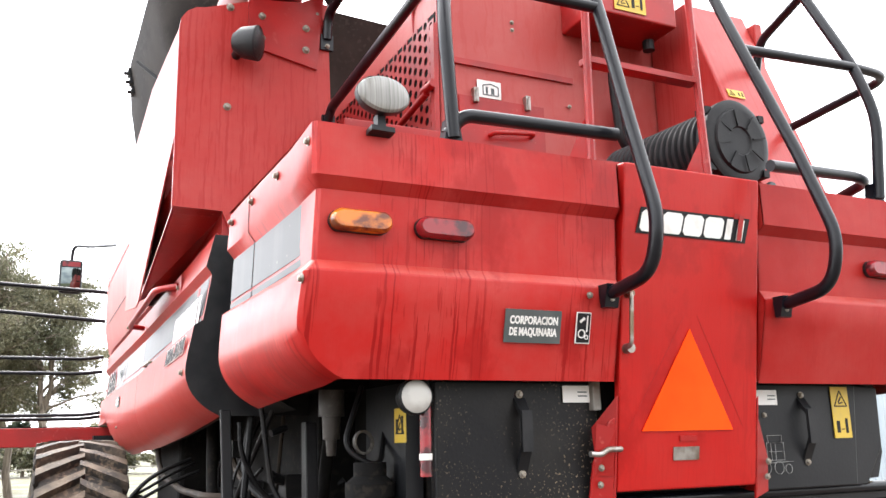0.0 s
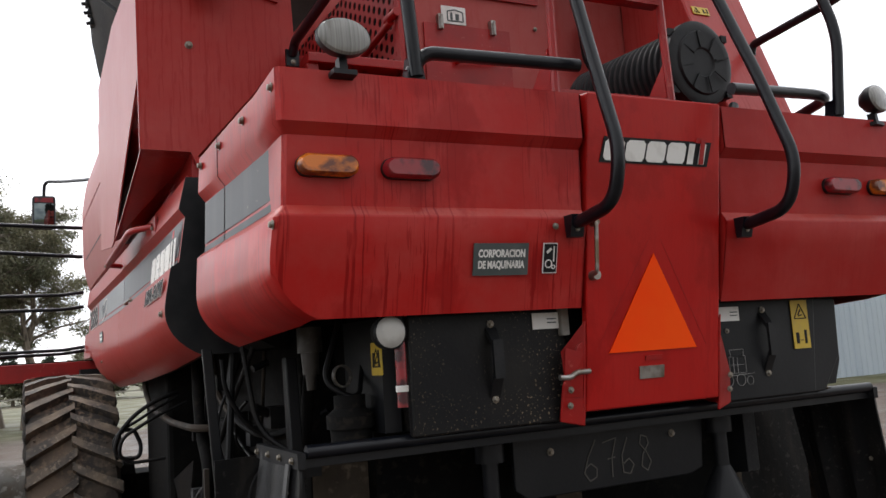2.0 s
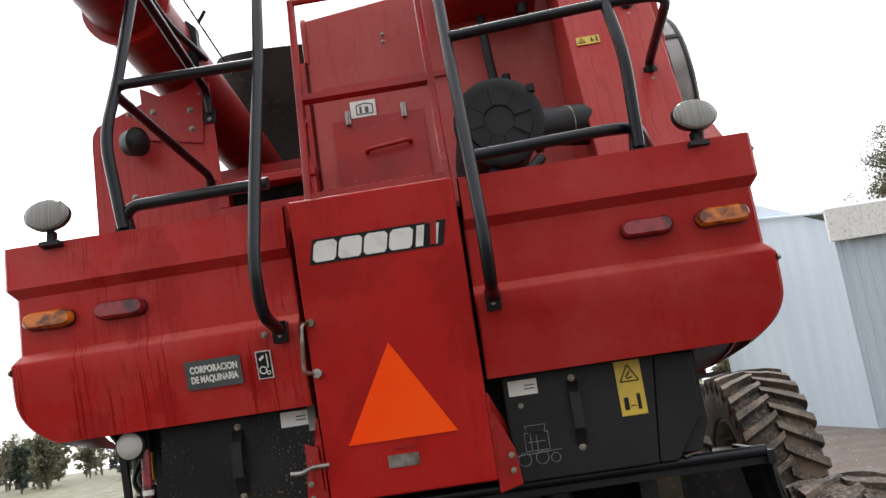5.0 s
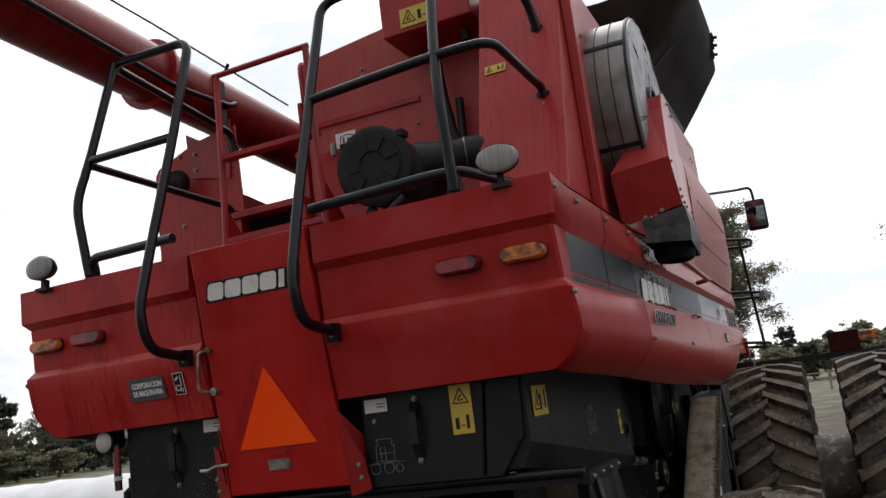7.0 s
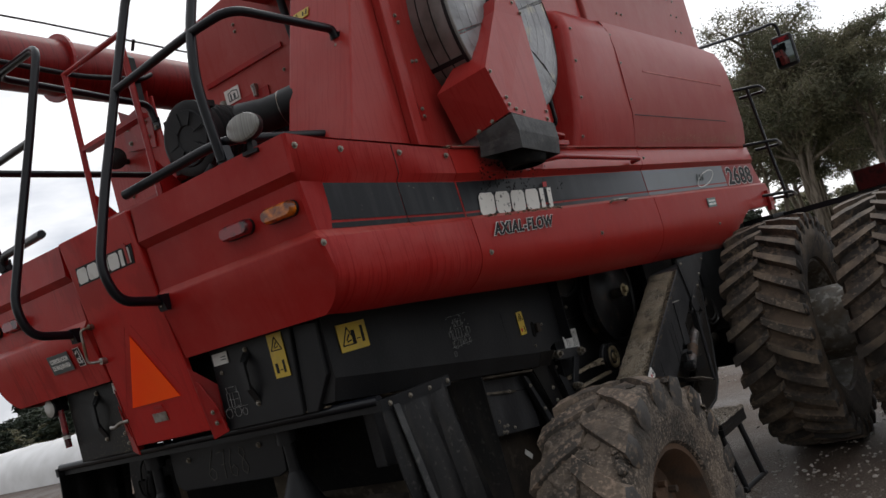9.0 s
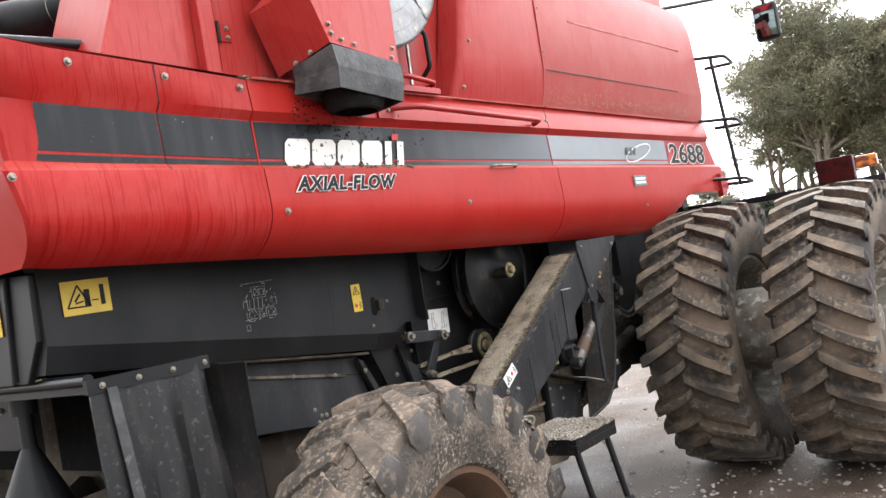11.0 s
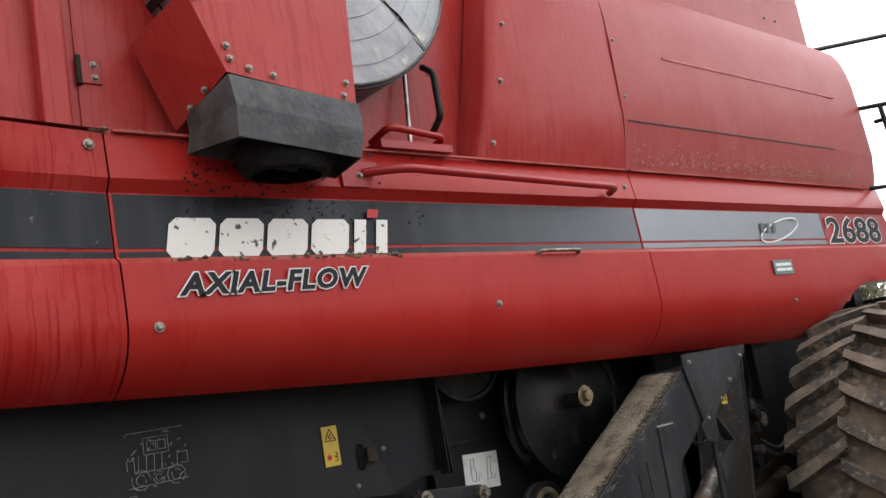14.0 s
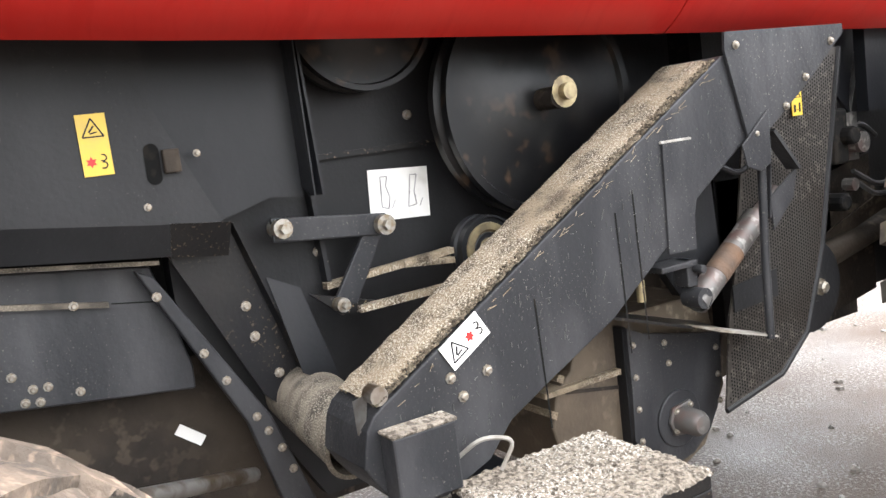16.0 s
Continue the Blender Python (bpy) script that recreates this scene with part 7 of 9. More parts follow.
slab_x(bm, [(0.55, 1.0), (0.62, 1.75), (0.67, 1.75), (0.63, 1.0)], -1.10, -1.06)
part("frame_strut", bm, SCUFFED, combine, bevel=0.004)
bm = B()
teeth = [(-1.465 + 0.037 * k + d, z) for k in range(6) for d, z in ((0.0, 1.045), (0.004, 1.065), (0.024, 1.065), (0.028, 1.045))]
slab_y(bm, [(-1.465, 0.90)] + teeth + [(-1.245, 0.90)], 0.94, 1.37)
part("ribbed_cover", bm, RIM, combine, "dirty grey ribbed cover", bevel=0.005)
# steering valve with its brackets, elbows and capped unions
bm = B()
box(bm, (-1.30, 0.68, 1.08), (-1.235, 0.78, 1.235))
box(bm, (-1.32, 0.70, 1.02), (-1.22, 0.80, 1.09))
sv = part("steering_valve", bm, BLACK, combine, "black steering valve with capped unions", bevel=0.006)
for k, (x, z) in enumerate(((-1.29, 1.25), (-1.25, 1.25), (-1.31, 1.13), (-1.225, 1.16), (-1.30, 1.06), (-1.23, 1.03))):
    part("union", lathe(B(), (x, 0.69, z), (0, -1, 0.2), [(0, 0.012), (0.02, 0.012), (0.02, 0.017), (0.034, 0.017), (0.034, 0)], 8), (BOLT, PLASTIC, REDLENS)[k % 3], sv)
    part("elbow", tube(B(), bend([(x, 0.67, z), (x, 0.63, z), (x + 0.02, 0.63, z + (0.09 if k % 2 else -0.09)), (x + 0.08, 0.66, z + (0.16 if k % 2 else -0.12))], 0.03), 0.007, 7), HOSE, sv, smooth=True)
part("valve_bracket", prism(B(), [(-1.37, 0.70, 1.40), (-1.355, 0.70, 1.40), (-1.352, 0.70, 1.0), (-1.372, 0.70, 1.0)], (0, 0.02, 0)), RUSTY, sv)
part("slant_bar", prism(B(), [(-1.345, 0.80, 1.80), (-1.31, 0.80, 1.80), (-1.275, 0.80, 1.22), (-1.31, 0.80, 1.22)], (0, 0.02, 0)), BLACK, combine, bevel=0.004)
part("lock_ring", lathe(B(), (-1.017, 0.30, 1.678), (0.3, -1, 0.1), [(0, 0.030), (0, 0.036), (0.012, 0.036), (0.012, 0.030)], 20), WORNSTEEL, combine, smooth=True)
rng = random.Random(52)
for k in range(26):
    y, z = rng.uniform(0.65, 2.3), rng.uniform(1.0, 1.75)
    x = -1.06 - rng.uniform(0.0, 0.10)
    bm = B()
    if k % 3 == 0:
        box(bm, (x, y, z), (x + 0.05, y + rng.uniform(0.03, 0.10), z + rng.uniform(0.02, 0.10)))
    elif k % 3 == 1:
        rod(bm, (x, y, z), (x + 0.06, y + 0.02, z + rng.uniform(-0.03, 0.03)), rng.uniform(0.008, 0.02), 8)
    else:
        tube(bm, bend([(x, y, z), (x - 0.03, y + 0.06, z - 0.05), (x - 0.02, y + 0.12, z - 0.18), (x + 0.06, y + 0.15, z - 0.22)], 0.05), rng.uniform(0.004, 0.008), 6)
    part("line_fitting", bm, rng.choice((HOSE, BLACK, BLACK_CHAFF, WORNRUB)), combine, smooth=k % 3 != 0)

# ---- chassis and drive side under the panels ----
bm = B()
slab_x(bm, [(0.45, 1.455), (1.676, 1.29), (1.735, 1.041), (1.732, 0.986), (1.322, 1.04), (0.45, 1.155)], 0.80, 0.868)
lower_panel = part("lower_flank_panel", bm, DUSTY, combine, "black lower flank panel with bolts", bevel=0.004)
part("ledge", prism(B(), [(0.865, 0.50, 1.448), (0.95, 0.50, 1.454), (0.95, 1.68, 1.298), (0.865, 1.68, 1.292)], (0, 0, 0.010)), AUGERDUST, lower_panel)
part("ledge", prism(B(), [(0.868, 0.50, 1.408), (0.884, 0.50, 1.408), (0.884, 1.572, 1.218), (0.868, 1.572, 1.218)], (0, 0, 0.012)), AUGERDUST, lower_panel)
part("panel_seam", slab_x(B(), [(1.58, 1.222), (1.70, 1.203), (1.70, 1.206), (1.58, 1.225)], 0.868, 0.8688), DARK, lower_panel)
bolts(lower_panel, [(0.869, 1.356, 1.11), (0.869, 1.392, 1.075), (0.869, 1.422, 1.073), (0.869, 1.373, 1.049), (0.869, 1.402, 1.044), (0.869, 1.484, 1.046), (0.885, 1.0, 1.325), (0.885, 1.25, 1.281), (0.885, 1.5, 1.237), (0.869, 0.95, 1.2), (0.869, 0.75, 1.28)], (1, 0, 0), 0.75)
m = frame_axes((0.745, 1.69, 0.855), (0, 0.75, -0.6), (0, 0.6, 0.75))
decal(lower_panel, m, 0.075, 0.028, WHITE, "paper_tag", "small stained paper tag")
# slanting struts
bm = B()
slab_x(bm, [(1.633, 1.289), (1.669, 1.271), (1.888, 0.884), (1.969, 0.643), (1.883, 0.673), (1.83, 0.88)], 0.885, 0.915)
strut = part("slanting_strut", bm, DUSTY, combine, "black slanting strut with bolts", bevel=0.004)
bolts(strut, [(0.916, 1.655 + 0.23 * k, 1.25 - 0.42 * k) for k in (0.06, 0.42, 0.6, 0.85, 0.95)] + [(0.916, 1.90, 0.80), (0.916, 1.92, 0.74)], (1, 0, 0), 0.8)
bm = B()
slab_x(bm, [(1.697, 1.325), (1.846, 1.365), (1.967, 0.982), (1.911, 0.905), (1.874, 0.943)], 0.93, 0.937)
prism(bm, [(0.937, 1.846, 1.365), (0.965, 1.852, 1.365), (0.965, 1.973, 0.982), (0.937, 1.967, 0.982)], (0, 0.004, 0))
arm2 = part("side_arm_plate", bm, BLACK_CHAFF, combine, "black bolted side plate dusted with chaff")
bolts(arm2, [(0.938, 1.86, 1.165), (0.938, 1.87, 1.09), (0.938, 1.915, 0.99)], (1, 0, 0), 0.9)
bm = B()
prism(bm, [(0.965, 1.909, 1.227), (0.965, 1.988, 1.186), (0.985, 2.058, 0.917), (0.985, 1.956, 0.987)], (0.004, 0, 0))
part("deflector", bm, BLACK, combine, "black bent deflector sheet")
bm = B()
slab_x(bm, [(1.72, 1.9), (3.4, 1.9), (3.4, 0.62), (2.02, 0.62), (1.92, 0.80), (1.78, 1.02), (1.72, 1.20)], 0.80, 0.862)
# these two boxes are added to close bright gaps ahead of the wall
box(bm, (0.95, 3.4, 0.75), (1.0, 5.3, 2.0))
box(bm, (0.80, 5.2, 0.9), (1.2, 5.3, 1.95))
wall = part("drive_wall", bm, SCUFFED, combine, "black drive side wall with added closing boxes")
part("wall_rib", box(B(), (0.862, 2.08, 1.478), (0.885, 2.60, 1.492)), BLACK_CHAFF, wall)
part("wall_rib", prism(B(), [(0.862, 2.05, 1.9), (0.90, 2.05, 1.9), (0.90, 2.09, 1.15), (0.862, 2.09, 1.15)], (0, 0.012, 0)), BLACK, wall)
bolts(wall, [(0.862, 2.40, 1.566), (0.862, 2.09, 1.535), (0.862, 2.09, 1.25), (0.862, 2.10, 1.22)], (1, 0, 0), 1.0)
m = frame_axes((0.8635, 2.25, 1.30), (0, 1, -0.06), (0, 0.05, 1))
decal(wall, m, 0.18, 0.135, WHITE, "belt_chart", "white belt routing chart")
marks(wall, m, outline([(0.035, 0.035), (0.055, 0.03), (0.06, 0.06), (0.05, 0.09), (0.055, 0.115), (0.035, 0.115)], 0.003) + outline([(0.115, 0.03), (0.14, 0.035), (0.135, 0.07), (0.145, 0.115), (0.125, 0.115), (0.12, 0.07)], 0.003) + [strip((0.065, 0.03), (0.075, 0.05), 0.002), strip((0.15, 0.03), (0.16, 0.05), 0.002)], PRINT, "belt_drawing", kind="stuff")
# pulleys
def pulley(c, r, w, mat, name, label, hub=0.03, parent=combine):
    bm = B()
    x, y, z = c
    lathe(bm, (x - w, y, z), (1, 0, 0), [(0, 0.01), (0, r), (w * 0.3, r), (w * 0.42, r * 0.93), (w * 0.58, r * 0.93), (w * 0.7, r), (w, r), (w, r * 0.93), (w * 0.86, r * 0.91), (w * 0.84, r * 0.5), (w * 0.9, r * 0.46), (w * 0.9, 0)], 48)
    return part(name, bm, mat, parent, label, smooth=True)


p = pulley((1.05, 2.72, 1.56), 0.31, 0.09, GLOSSBLACK, "drive_pulley", "large black drive pulley")
bm = B()
rod(bm, (1.0, 2.72, 1.56), (1.115, 2.72, 1.56), 0.03)
part("tension_spring", bm, RUSTY, p, smooth=True)
part("pulley_washer", lathe(B(), (1.112, 2.735, 1.572), (1, 0, 0), [(0, 0), (0, 0.036), (0.008, 0.042), (0.008, 0.022), (0.03, 0.022), (0.03, 0)], 16), BRASS, p, "yellow zinc washer and nut")
p = pulley((0.99, 2.24, 1.83), 0.20, 0.09, GLOSSBLACK, "upper_pulley", "black belt pulley")
p = pulley((1.05, 2.49, 1.195), 0.088, 0.06, BLACK, "idler_pulley", "black idler pulley with a yellow zinc face")
part("idler_face", lathe(B(), (1.035, 2.49, 1.195), (1, 0, 0), [(0.0, 0.07), (0.012, 0.068), (0.012, 0.05), (0.006, 0.045), (0.006, 0.03), (0.02, 0.026), (0.02, 0.012), (0.03, 0.012), (0.03, 0)], 24), BRASS, p, "yellow zinc idler face", smooth=True)
for a, b in (((0.90, 2.08, 1.165), (1.0, 2.40, 1.205)), ((0.95, 2.14, 1.098), (1.02, 2.42, 1.118)), ((0.97, 2.27, 1.19), (1.0, 2.40, 1.18))):
    a, b = Vector(a), Vector(b)
    part("drive_belt", prism(B(), [a + Vector((-0.015, 0, -0.008)), a + Vector((0.015, 0, -0.008)), a + Vector((0.015, 0, 0.008)), a + Vector((-0.015, 0, 0.008))], b - a), CHAFF, combine, "dusty drive belt")
# tension linkage
bm = B()
slab_x(bm, [(1.945, 1.36), (2.25, 1.325), (2.25, 1.27), (1.945, 1.30)], 0.945, 0.957)
link = part("tension_link", bm, DUSTY, combine, "black belt tension linkage", bevel=0.004)
bm = B()
slab_x(bm, [(2.20, 1.31), (2.25, 1.30), (2.14, 1.11), (2.08, 1.13)], 0.935, 0.95)
part("link_arm", bm, DUSTY, link, bevel=0.004)
part("link_foot", slab_x(B(), [(2.02, 1.16), (2.12, 1.13), (2.22, 1.10), (2.10, 1.09)], 0.93, 0.945), BLACK_CHAFF, link)
for y, z, r in ((1.965, 1.332, 0.024), (2.235, 1.298, 0.026), (2.09, 1.122, 0.018)):
    bm = B()
    rod(bm, (0.93, y, z), (0.98, y, z), r)
    rod(bm, (0.98, y, z), (1.0, y, z), r * 0.55, 6)
    part("pivot_bolt", bm, BOLT, link, smooth=True)

# ---- inclined elevator ----
bm = B()
face = [(1.905, 0.87), (1.912, 0.906), (1.921, 0.942), (1.937, 0.968), (1.962, 0.985), (3.03, 1.607), (3.50, 1.63), (3.33, 1.50), (3.07, 1.37), (2.90, 1.262), (2.885, 1.215), (2.778, 1.158), (2.583, 1.020), (2.40, 0.935), (2.265, 0.868), (2.20, 0.80), (2.08, 0.755), (1.995, 0.765), (1.949, 0.799), (1.924, 0.835)]
slab_x(bm, face, 1.185, 1.385)
elev = part("inclined_elevator", bm, DUSTY, combine, "black inclined grain elevator dusted with chaff", bevel=0.004)
bm = B()
rng = random.Random(21)
n = 60
rows = []
for i in range(n + 1):
    t = i / n
    y, z = 1.95 + 1.06 * t, 0.984 + 0.613 * t
    rows.append([(x + rng.uniform(-0.004, 0.004), y, z + 0.003 + (0.007 if 0 < j < 6 else 0.0) * rng.uniform(0.4, 1.0) - 0.004 * (j == 0) - 0.005 * (j == 6)) for j, x in enumerate((1.187, 1.20, 1.23, 1.27, 1.305, 1.34, 1.366 + 0.01 * t + 0.006 * math.sin(i * 0.9) + 0.006 * math.sin(i * 2.3)))])
sheet(bm, rows)
part("chaff_layer", bm, CHAFF, elev, "layer of pale grain dust", smooth=True)
bm = B()
slab_x(bm, [(3.035, 1.665), (3.03, 1.62), (3.10, 1.37), (3.13, 1.375), (3.36, 1.52), (3.52, 1.64), (3.52, 1.665)], 1.39, 1.397)
part("upper_cheek", bm, DUSTY, elev, "black bolted upper cheek")
bolts(elev, [(1.398, 3.07, 1.63), (1.398, 3.46, 1.62), (1.398, 3.34, 1.53), (1.398, 3.25, 1.46), (1.398, 3.12, 1.40)], (1, 0, 0), 0.8)
bolts(elev, [(1.386, 2.124, 1.001), (1.386, 2.216, 0.995), (1.386, 2.149, 0.955)], (1, 0, 0), 0.9)
bm = B()
rng = random.Random(77)
for i in range(3200):
    t = rng.random()
    y, z = 1.95 + 1.06 * t, 0.984 + 0.613 * t
    edge = rng.random() < 0.55
    s = rng.uniform(0.0012, 0.0034)
    x = 1.384 - abs(rng.gauss(0, 0.016)) if edge else rng.uniform(1.195, 1.372)
    lathe(bm, (x, y, z + 0.005), (rng.uniform(-0.4, 0.4), -0.5, 0.85), [(-s * 0.8, s), (s * 0.3, s * rng.uniform(0.7, 1.0)), (s * 0.8, 0)], 5)
part("damp_chaff", bm, WETCHAFF, elev, "dark damp chaff along the edge", kind="stuff")
bm = B()
slab_x(bm, [(2.79, 1.416), (2.886, 1.412), (2.874, 1.14), (2.78, 1.143)], 1.387, 1.392)
part("flap_plate", bm, DUSTY, elev)
part("flap_edge", box(B(), (1.385, 2.786, 1.412), (1.393, 2.888, 1.418)), RIM, elev, "pale edge strip")
for y, z, L in ((2.36, 1.12, 0.30), (2.62, 1.27, 0.34), (2.68, 1.31, 0.36)):
    part("plate_joint", slab_x(B(), [(y, z), (y + 0.004, z), (y + 0.012, z - L), (y + 0.008, z - L)], 1.386, 1.3866), DARK, elev)
def within(y, z, poly):
    """Whether a point of the side plane lies inside an outline."""
    odd = False
    for (ya, za), (yb, zb) in zip(poly, poly[1:] + poly[:1]):
        if (za > z) != (zb > z) and y < ya + (yb - ya) * (z - za) / (zb - za):
            odd = not odd
    return odd


rng = random.Random(64)
ticks, scrapes = [], []
while len(ticks) < 330:
    y, z = rng.uniform(1.93, 3.02), rng.uniform(0.78, 1.58)
    if all(within(y + dy, z + dz, face) for dy, dz in ((0.02, 0.02), (-0.02, -0.03), (0.02, -0.03), (-0.02, 0.03))):
        L, a = abs(rng.gauss(0, 0.007)) + 0.001, rng.gauss(1.60, 0.10) if rng.random() < 0.75 else rng.uniform(0, 3.1)
        ticks.append(strip((y, z), (y + L * math.cos(a), z - L * math.sin(a)), rng.uniform(0.0004, 0.0010)))
for k in range(40):
    t, up = rng.random(), rng.uniform(-0.06, -0.004)
    y, z = 1.98 + 1.0 * t, 0.985 + 0.585 * t + up * 0.3
    scrapes.append(strip((y, z), (y + rng.uniform(0.004, 0.03), z + rng.uniform(0.002, 0.018)), rng.uniform(0.0005, 0.0016)))
marks(elev, frame_axes((1.3856, 0, 0), (0, 1, 0), (0, 0, 1)), ticks, SCRATCH, "paint_scratch", 0.0008, kind="stuff")
marks(elev, frame_axes((1.3856, 0, 0), (0, 1, 0), (0, 0, 1)), scrapes, CHAFF, "dust_scrape", 0.0010, kind="stuff")
d = Vector((0, 0.855, 0.518)).normalized()
m = frame_axes((1.388, 2.135, 1.015), d, (0, -0.518, 0.855))
danger(elev, m, 0.115, 0.062, False, True, True)
bm = B()
lathe(bm, (0.87, 1.975, 0.925), (0.28, 0.028, -0.084), [(0, 0.085), (0.292, 0.086), (0.296, 0.092), (0.30, 0.092), (0.30, 0.081), (0.02, 0.081), (0.02, 0)], 28)
auger = part("auger_stub", bm, AUGERDUST, combine, "dust-caked round auger tube with an open end", smooth=True)
bm = B()
rod(bm, (0.90, 1.978, 0.916), (1.18, 2.006, 0.832), 0.02, 12)
part("auger_shaft", bm, RUSTY, auger, smooth=True)
bm = B()
box(bm, (1.387, 1.944, 0.79), (1.445, 2.09, 0.935))
part("tension_box", bm, DUSTY, elev, "black box with a dusty top", bevel=0.005)
part("box_dust", box(B(), (1.386, 1.941, 0.933), (1.448, 2.093, 0.942)), CRUST, elev, bevel=0.004)
bm = B()
prism(bm, [(1.30, 1.935, 0.985), (1.34, 1.95, 1.005), (1.36, 1.93, 0.955), (1.35, 1.915, 0.93)], (0.006, 0, 0))
rod(bm, (1.34, 1.96, 1.005), (1.38, 1.96, 1.005), 0.02)
part("hook_catch", bm, STEEL, elev)
part("wing_nut", box(B(), (1.24, 2.13, 1.05), (1.26, 2.17, 1.075)), BOLT, elev, bevel=0.004)
# clean-out step crusted with grain dust
bm = B()
box(bm, (1.40, 2.08, 0.745), (1.74, 2.48, 0.775))
box(bm, (1.733, 2.08, 0.705), (1.74, 2.48, 0.745))
for y in (2.08, 2.27, 2.473):
    box(bm, (1.40, y, 0.70), (1.733, y + 0.007, 0.745))
step = part("boarding_step", bm, BLACK_CHAFF, combine, "black steel step crusted with grain dust", bevel=0.01)
bm = B()
rng = random.Random(30)
rows = []
for j in range(61):
    row = []
    for i in range(61):
        x, y = 1.396 + 0.348 * i / 60, 2.076 + 0.408 * j / 60
        z = 0.784 + 0.006 * noise.noise(Vector((x * 22, y * 22, 3))) + rng.uniform(0, 0.005)
        # the grip holes show through as pits
        z -= 0.008 * max(0, math.cos(x * 240) * math.cos(y * 240) - 0.35)
        row.append((x + rng.uniform(-0.003, 0.003), y + rng.uniform(-0.003, 0.003), z - (0.012 if i in (0, 60) or j in (0, 60) else 0)))
    rows.append(row)
sheet(bm, rows)
part("step_crust", bm, CRUST, step, "grain dust crust")
for y in (2.14, 2.44):
    part("step_leg", tube(B(), [(1.70, y, 0.70), (1.74, y + 0.04, 0.38)], 0.016), BLACK, step, smooth=True)
part("step_rung", tube(B(), [(1.74, 2.14, 0.40), (1.74, 2.52, 0.38)], 0.014), BLACK, step, smooth=True)
part("step_mount", box(B(), (1.1, 2.2, 0.66), (1.40, 2.3, 0.74)), BLACK, step)
bm = B()
tube(bm, bend([(1.385, 2.12, 0.83), (1.42, 2.16, 0.87), (1.46, 2.22, 0.86), (1.45, 2.18, 0.80)], 0.03), 0.005, 6)
part("loose_wire", bm, RIM, combine, smooth=True)

# cleaning fan housing
bm = B()
o = [(2.545, 0.71), (2.57, 0.80), (2.625, 0.845), (2.66, 0.945), (2.80, 0.955), (3.15, 0.95), (3.20, 0.66), (3.10, 0.50), (2.95, 0.44), (2.72, 0.46), (2.58, 0.56)]
slab_x(bm, o, 0.80, 1.152)
fan = part("fan_housing", bm, TANSTEEL, combine, "dust-brown cleaning fan housing", bevel=0.006)
bm = B()
slab_x(bm, [(2.79, 0.93), (2.85, 0.90), (3.147, 0.836), (3.135, 0.70), (3.109, 0.623), (3.07, 0.565), (3.001, 0.519), (2.90, 0.50), (2.82, 0.545), (2.782, 0.619), (2.79, 0.757)], 1.185, 1.20)
part("fan_cheek", bm, DUSTY, fan, "black fan cheek plate")
lathe_b = lathe(B(), (1.20, 2.95, 0.635), (1, 0, 0), [(0.012, 0.040), (0.02, 0.038), (0.075, 0.036), (0.09, 0.026), (0.095, 0)], 24)
part("bearing_plate", lathe(B(), (1.20, 2.95, 0.635), (1, 0, 0), [(0, 0.082), (0.005, 0.082), (0.007, 0.078), (0.007, 0)], 28), DUSTY, fan, "round black bearing plate")
part("bearing_flange", slab_x(B(), [(2.90, 0.635), (2.915, 0.675), (2.985, 0.685), (3.0, 0.635), (2.985, 0.585), (2.915, 0.595)], 1.207, 1.219), WORNSTEEL, fan, bevel=0.004)
part("shaft_cap", lathe_b, WORNSTEEL, fan, "bare steel shaft cap", smooth=True)
for y, z in ((2.552, 0.745), (2.585, 0.835)):
    part("housing_rib", prism(B(), [(0.85, y - 0.016, z), (0.85, y + 0.004, z - 0.012), (0.85, y + 0.012, z + 0.006), (0.85, y - 0.006, z + 0.016)], (0.31, 0, 0)), CHAFF, fan, "dust-filled housing rib")
part("housing_fold", prism(B(), [(1.152, 2.60, 0.80), (1.152, 2.79, 0.765), (1.152, 2.79, 0.755), (1.152, 2.60, 0.79)], (0.004, 0, 0)), RUSTY, fan)
part("housing_flange", slab_x(B(), [(2.785, 0.93), (2.80, 0.93), (2.795, 0.545), (2.78, 0.55)], 1.15, 1.186), SCUFFED, fan)
bolts(fan, [(1.219, 2.925, 0.664), (1.219, 2.98, 0.671), (1.219, 2.92, 0.61), (1.219, 2.98, 0.602)], (1, 0, 0), 0.7)
bolts(fan, [(1.201, 2.805, 0.88 - 0.09 * k) for k in range(4)] + [(1.201, 3.12, 0.80 - 0.08 * k) for k in range(3)] + [(1.201, 2.92, 0.86), (1.201, 2.93, 0.80)], (1, 0, 0), 0.7)
bm = B()
prism(bm, [(1.12, 2.72, 0.985), (1.27, 2.685, 0.986), (1.285, 2.858, 0.932), (1.30, 3.081, 0.863), (1.12, 3.1, 0.87)], (0, 0, 0.008))
part("fan_shelf", bm, BLACK_CHAFF, fan)
part("shelf_lip", prism(B(), [(1.27, 2.93, 0.915), (1.36, 2.968, 0.90), (1.365, 3.19, 0.834), (1.29, 3.16, 0.845)], (0, 0, 0.006)), RIM, fan, "pale shelf lip")
bm = B()
slab_y(bm, [(0.85, 0.80), (1.17, 0.80), (1.17, 0.815), (0.85, 0.815)], 2.52, 2.80)
part("fan_strip", bm, CHAFF, fan)
# perforated shield, hydraulic cylinder, bracket and push rod
bm = B()
yz = [(3.30, 1.62), (3.675, 1.61), (3.585, 1.25), (3.53, 1.02), (3.435, 0.785), (3.305, 0.685), (3.06, 0.64), (3.105, 0.90), (3.15, 1.04), (3.22, 1.4)]
slab_x(bm, yz, 1.27, 1.276)
shield = part("perforated_shield", bm, PERFORATED, combine, "grey-brown perforated shield")
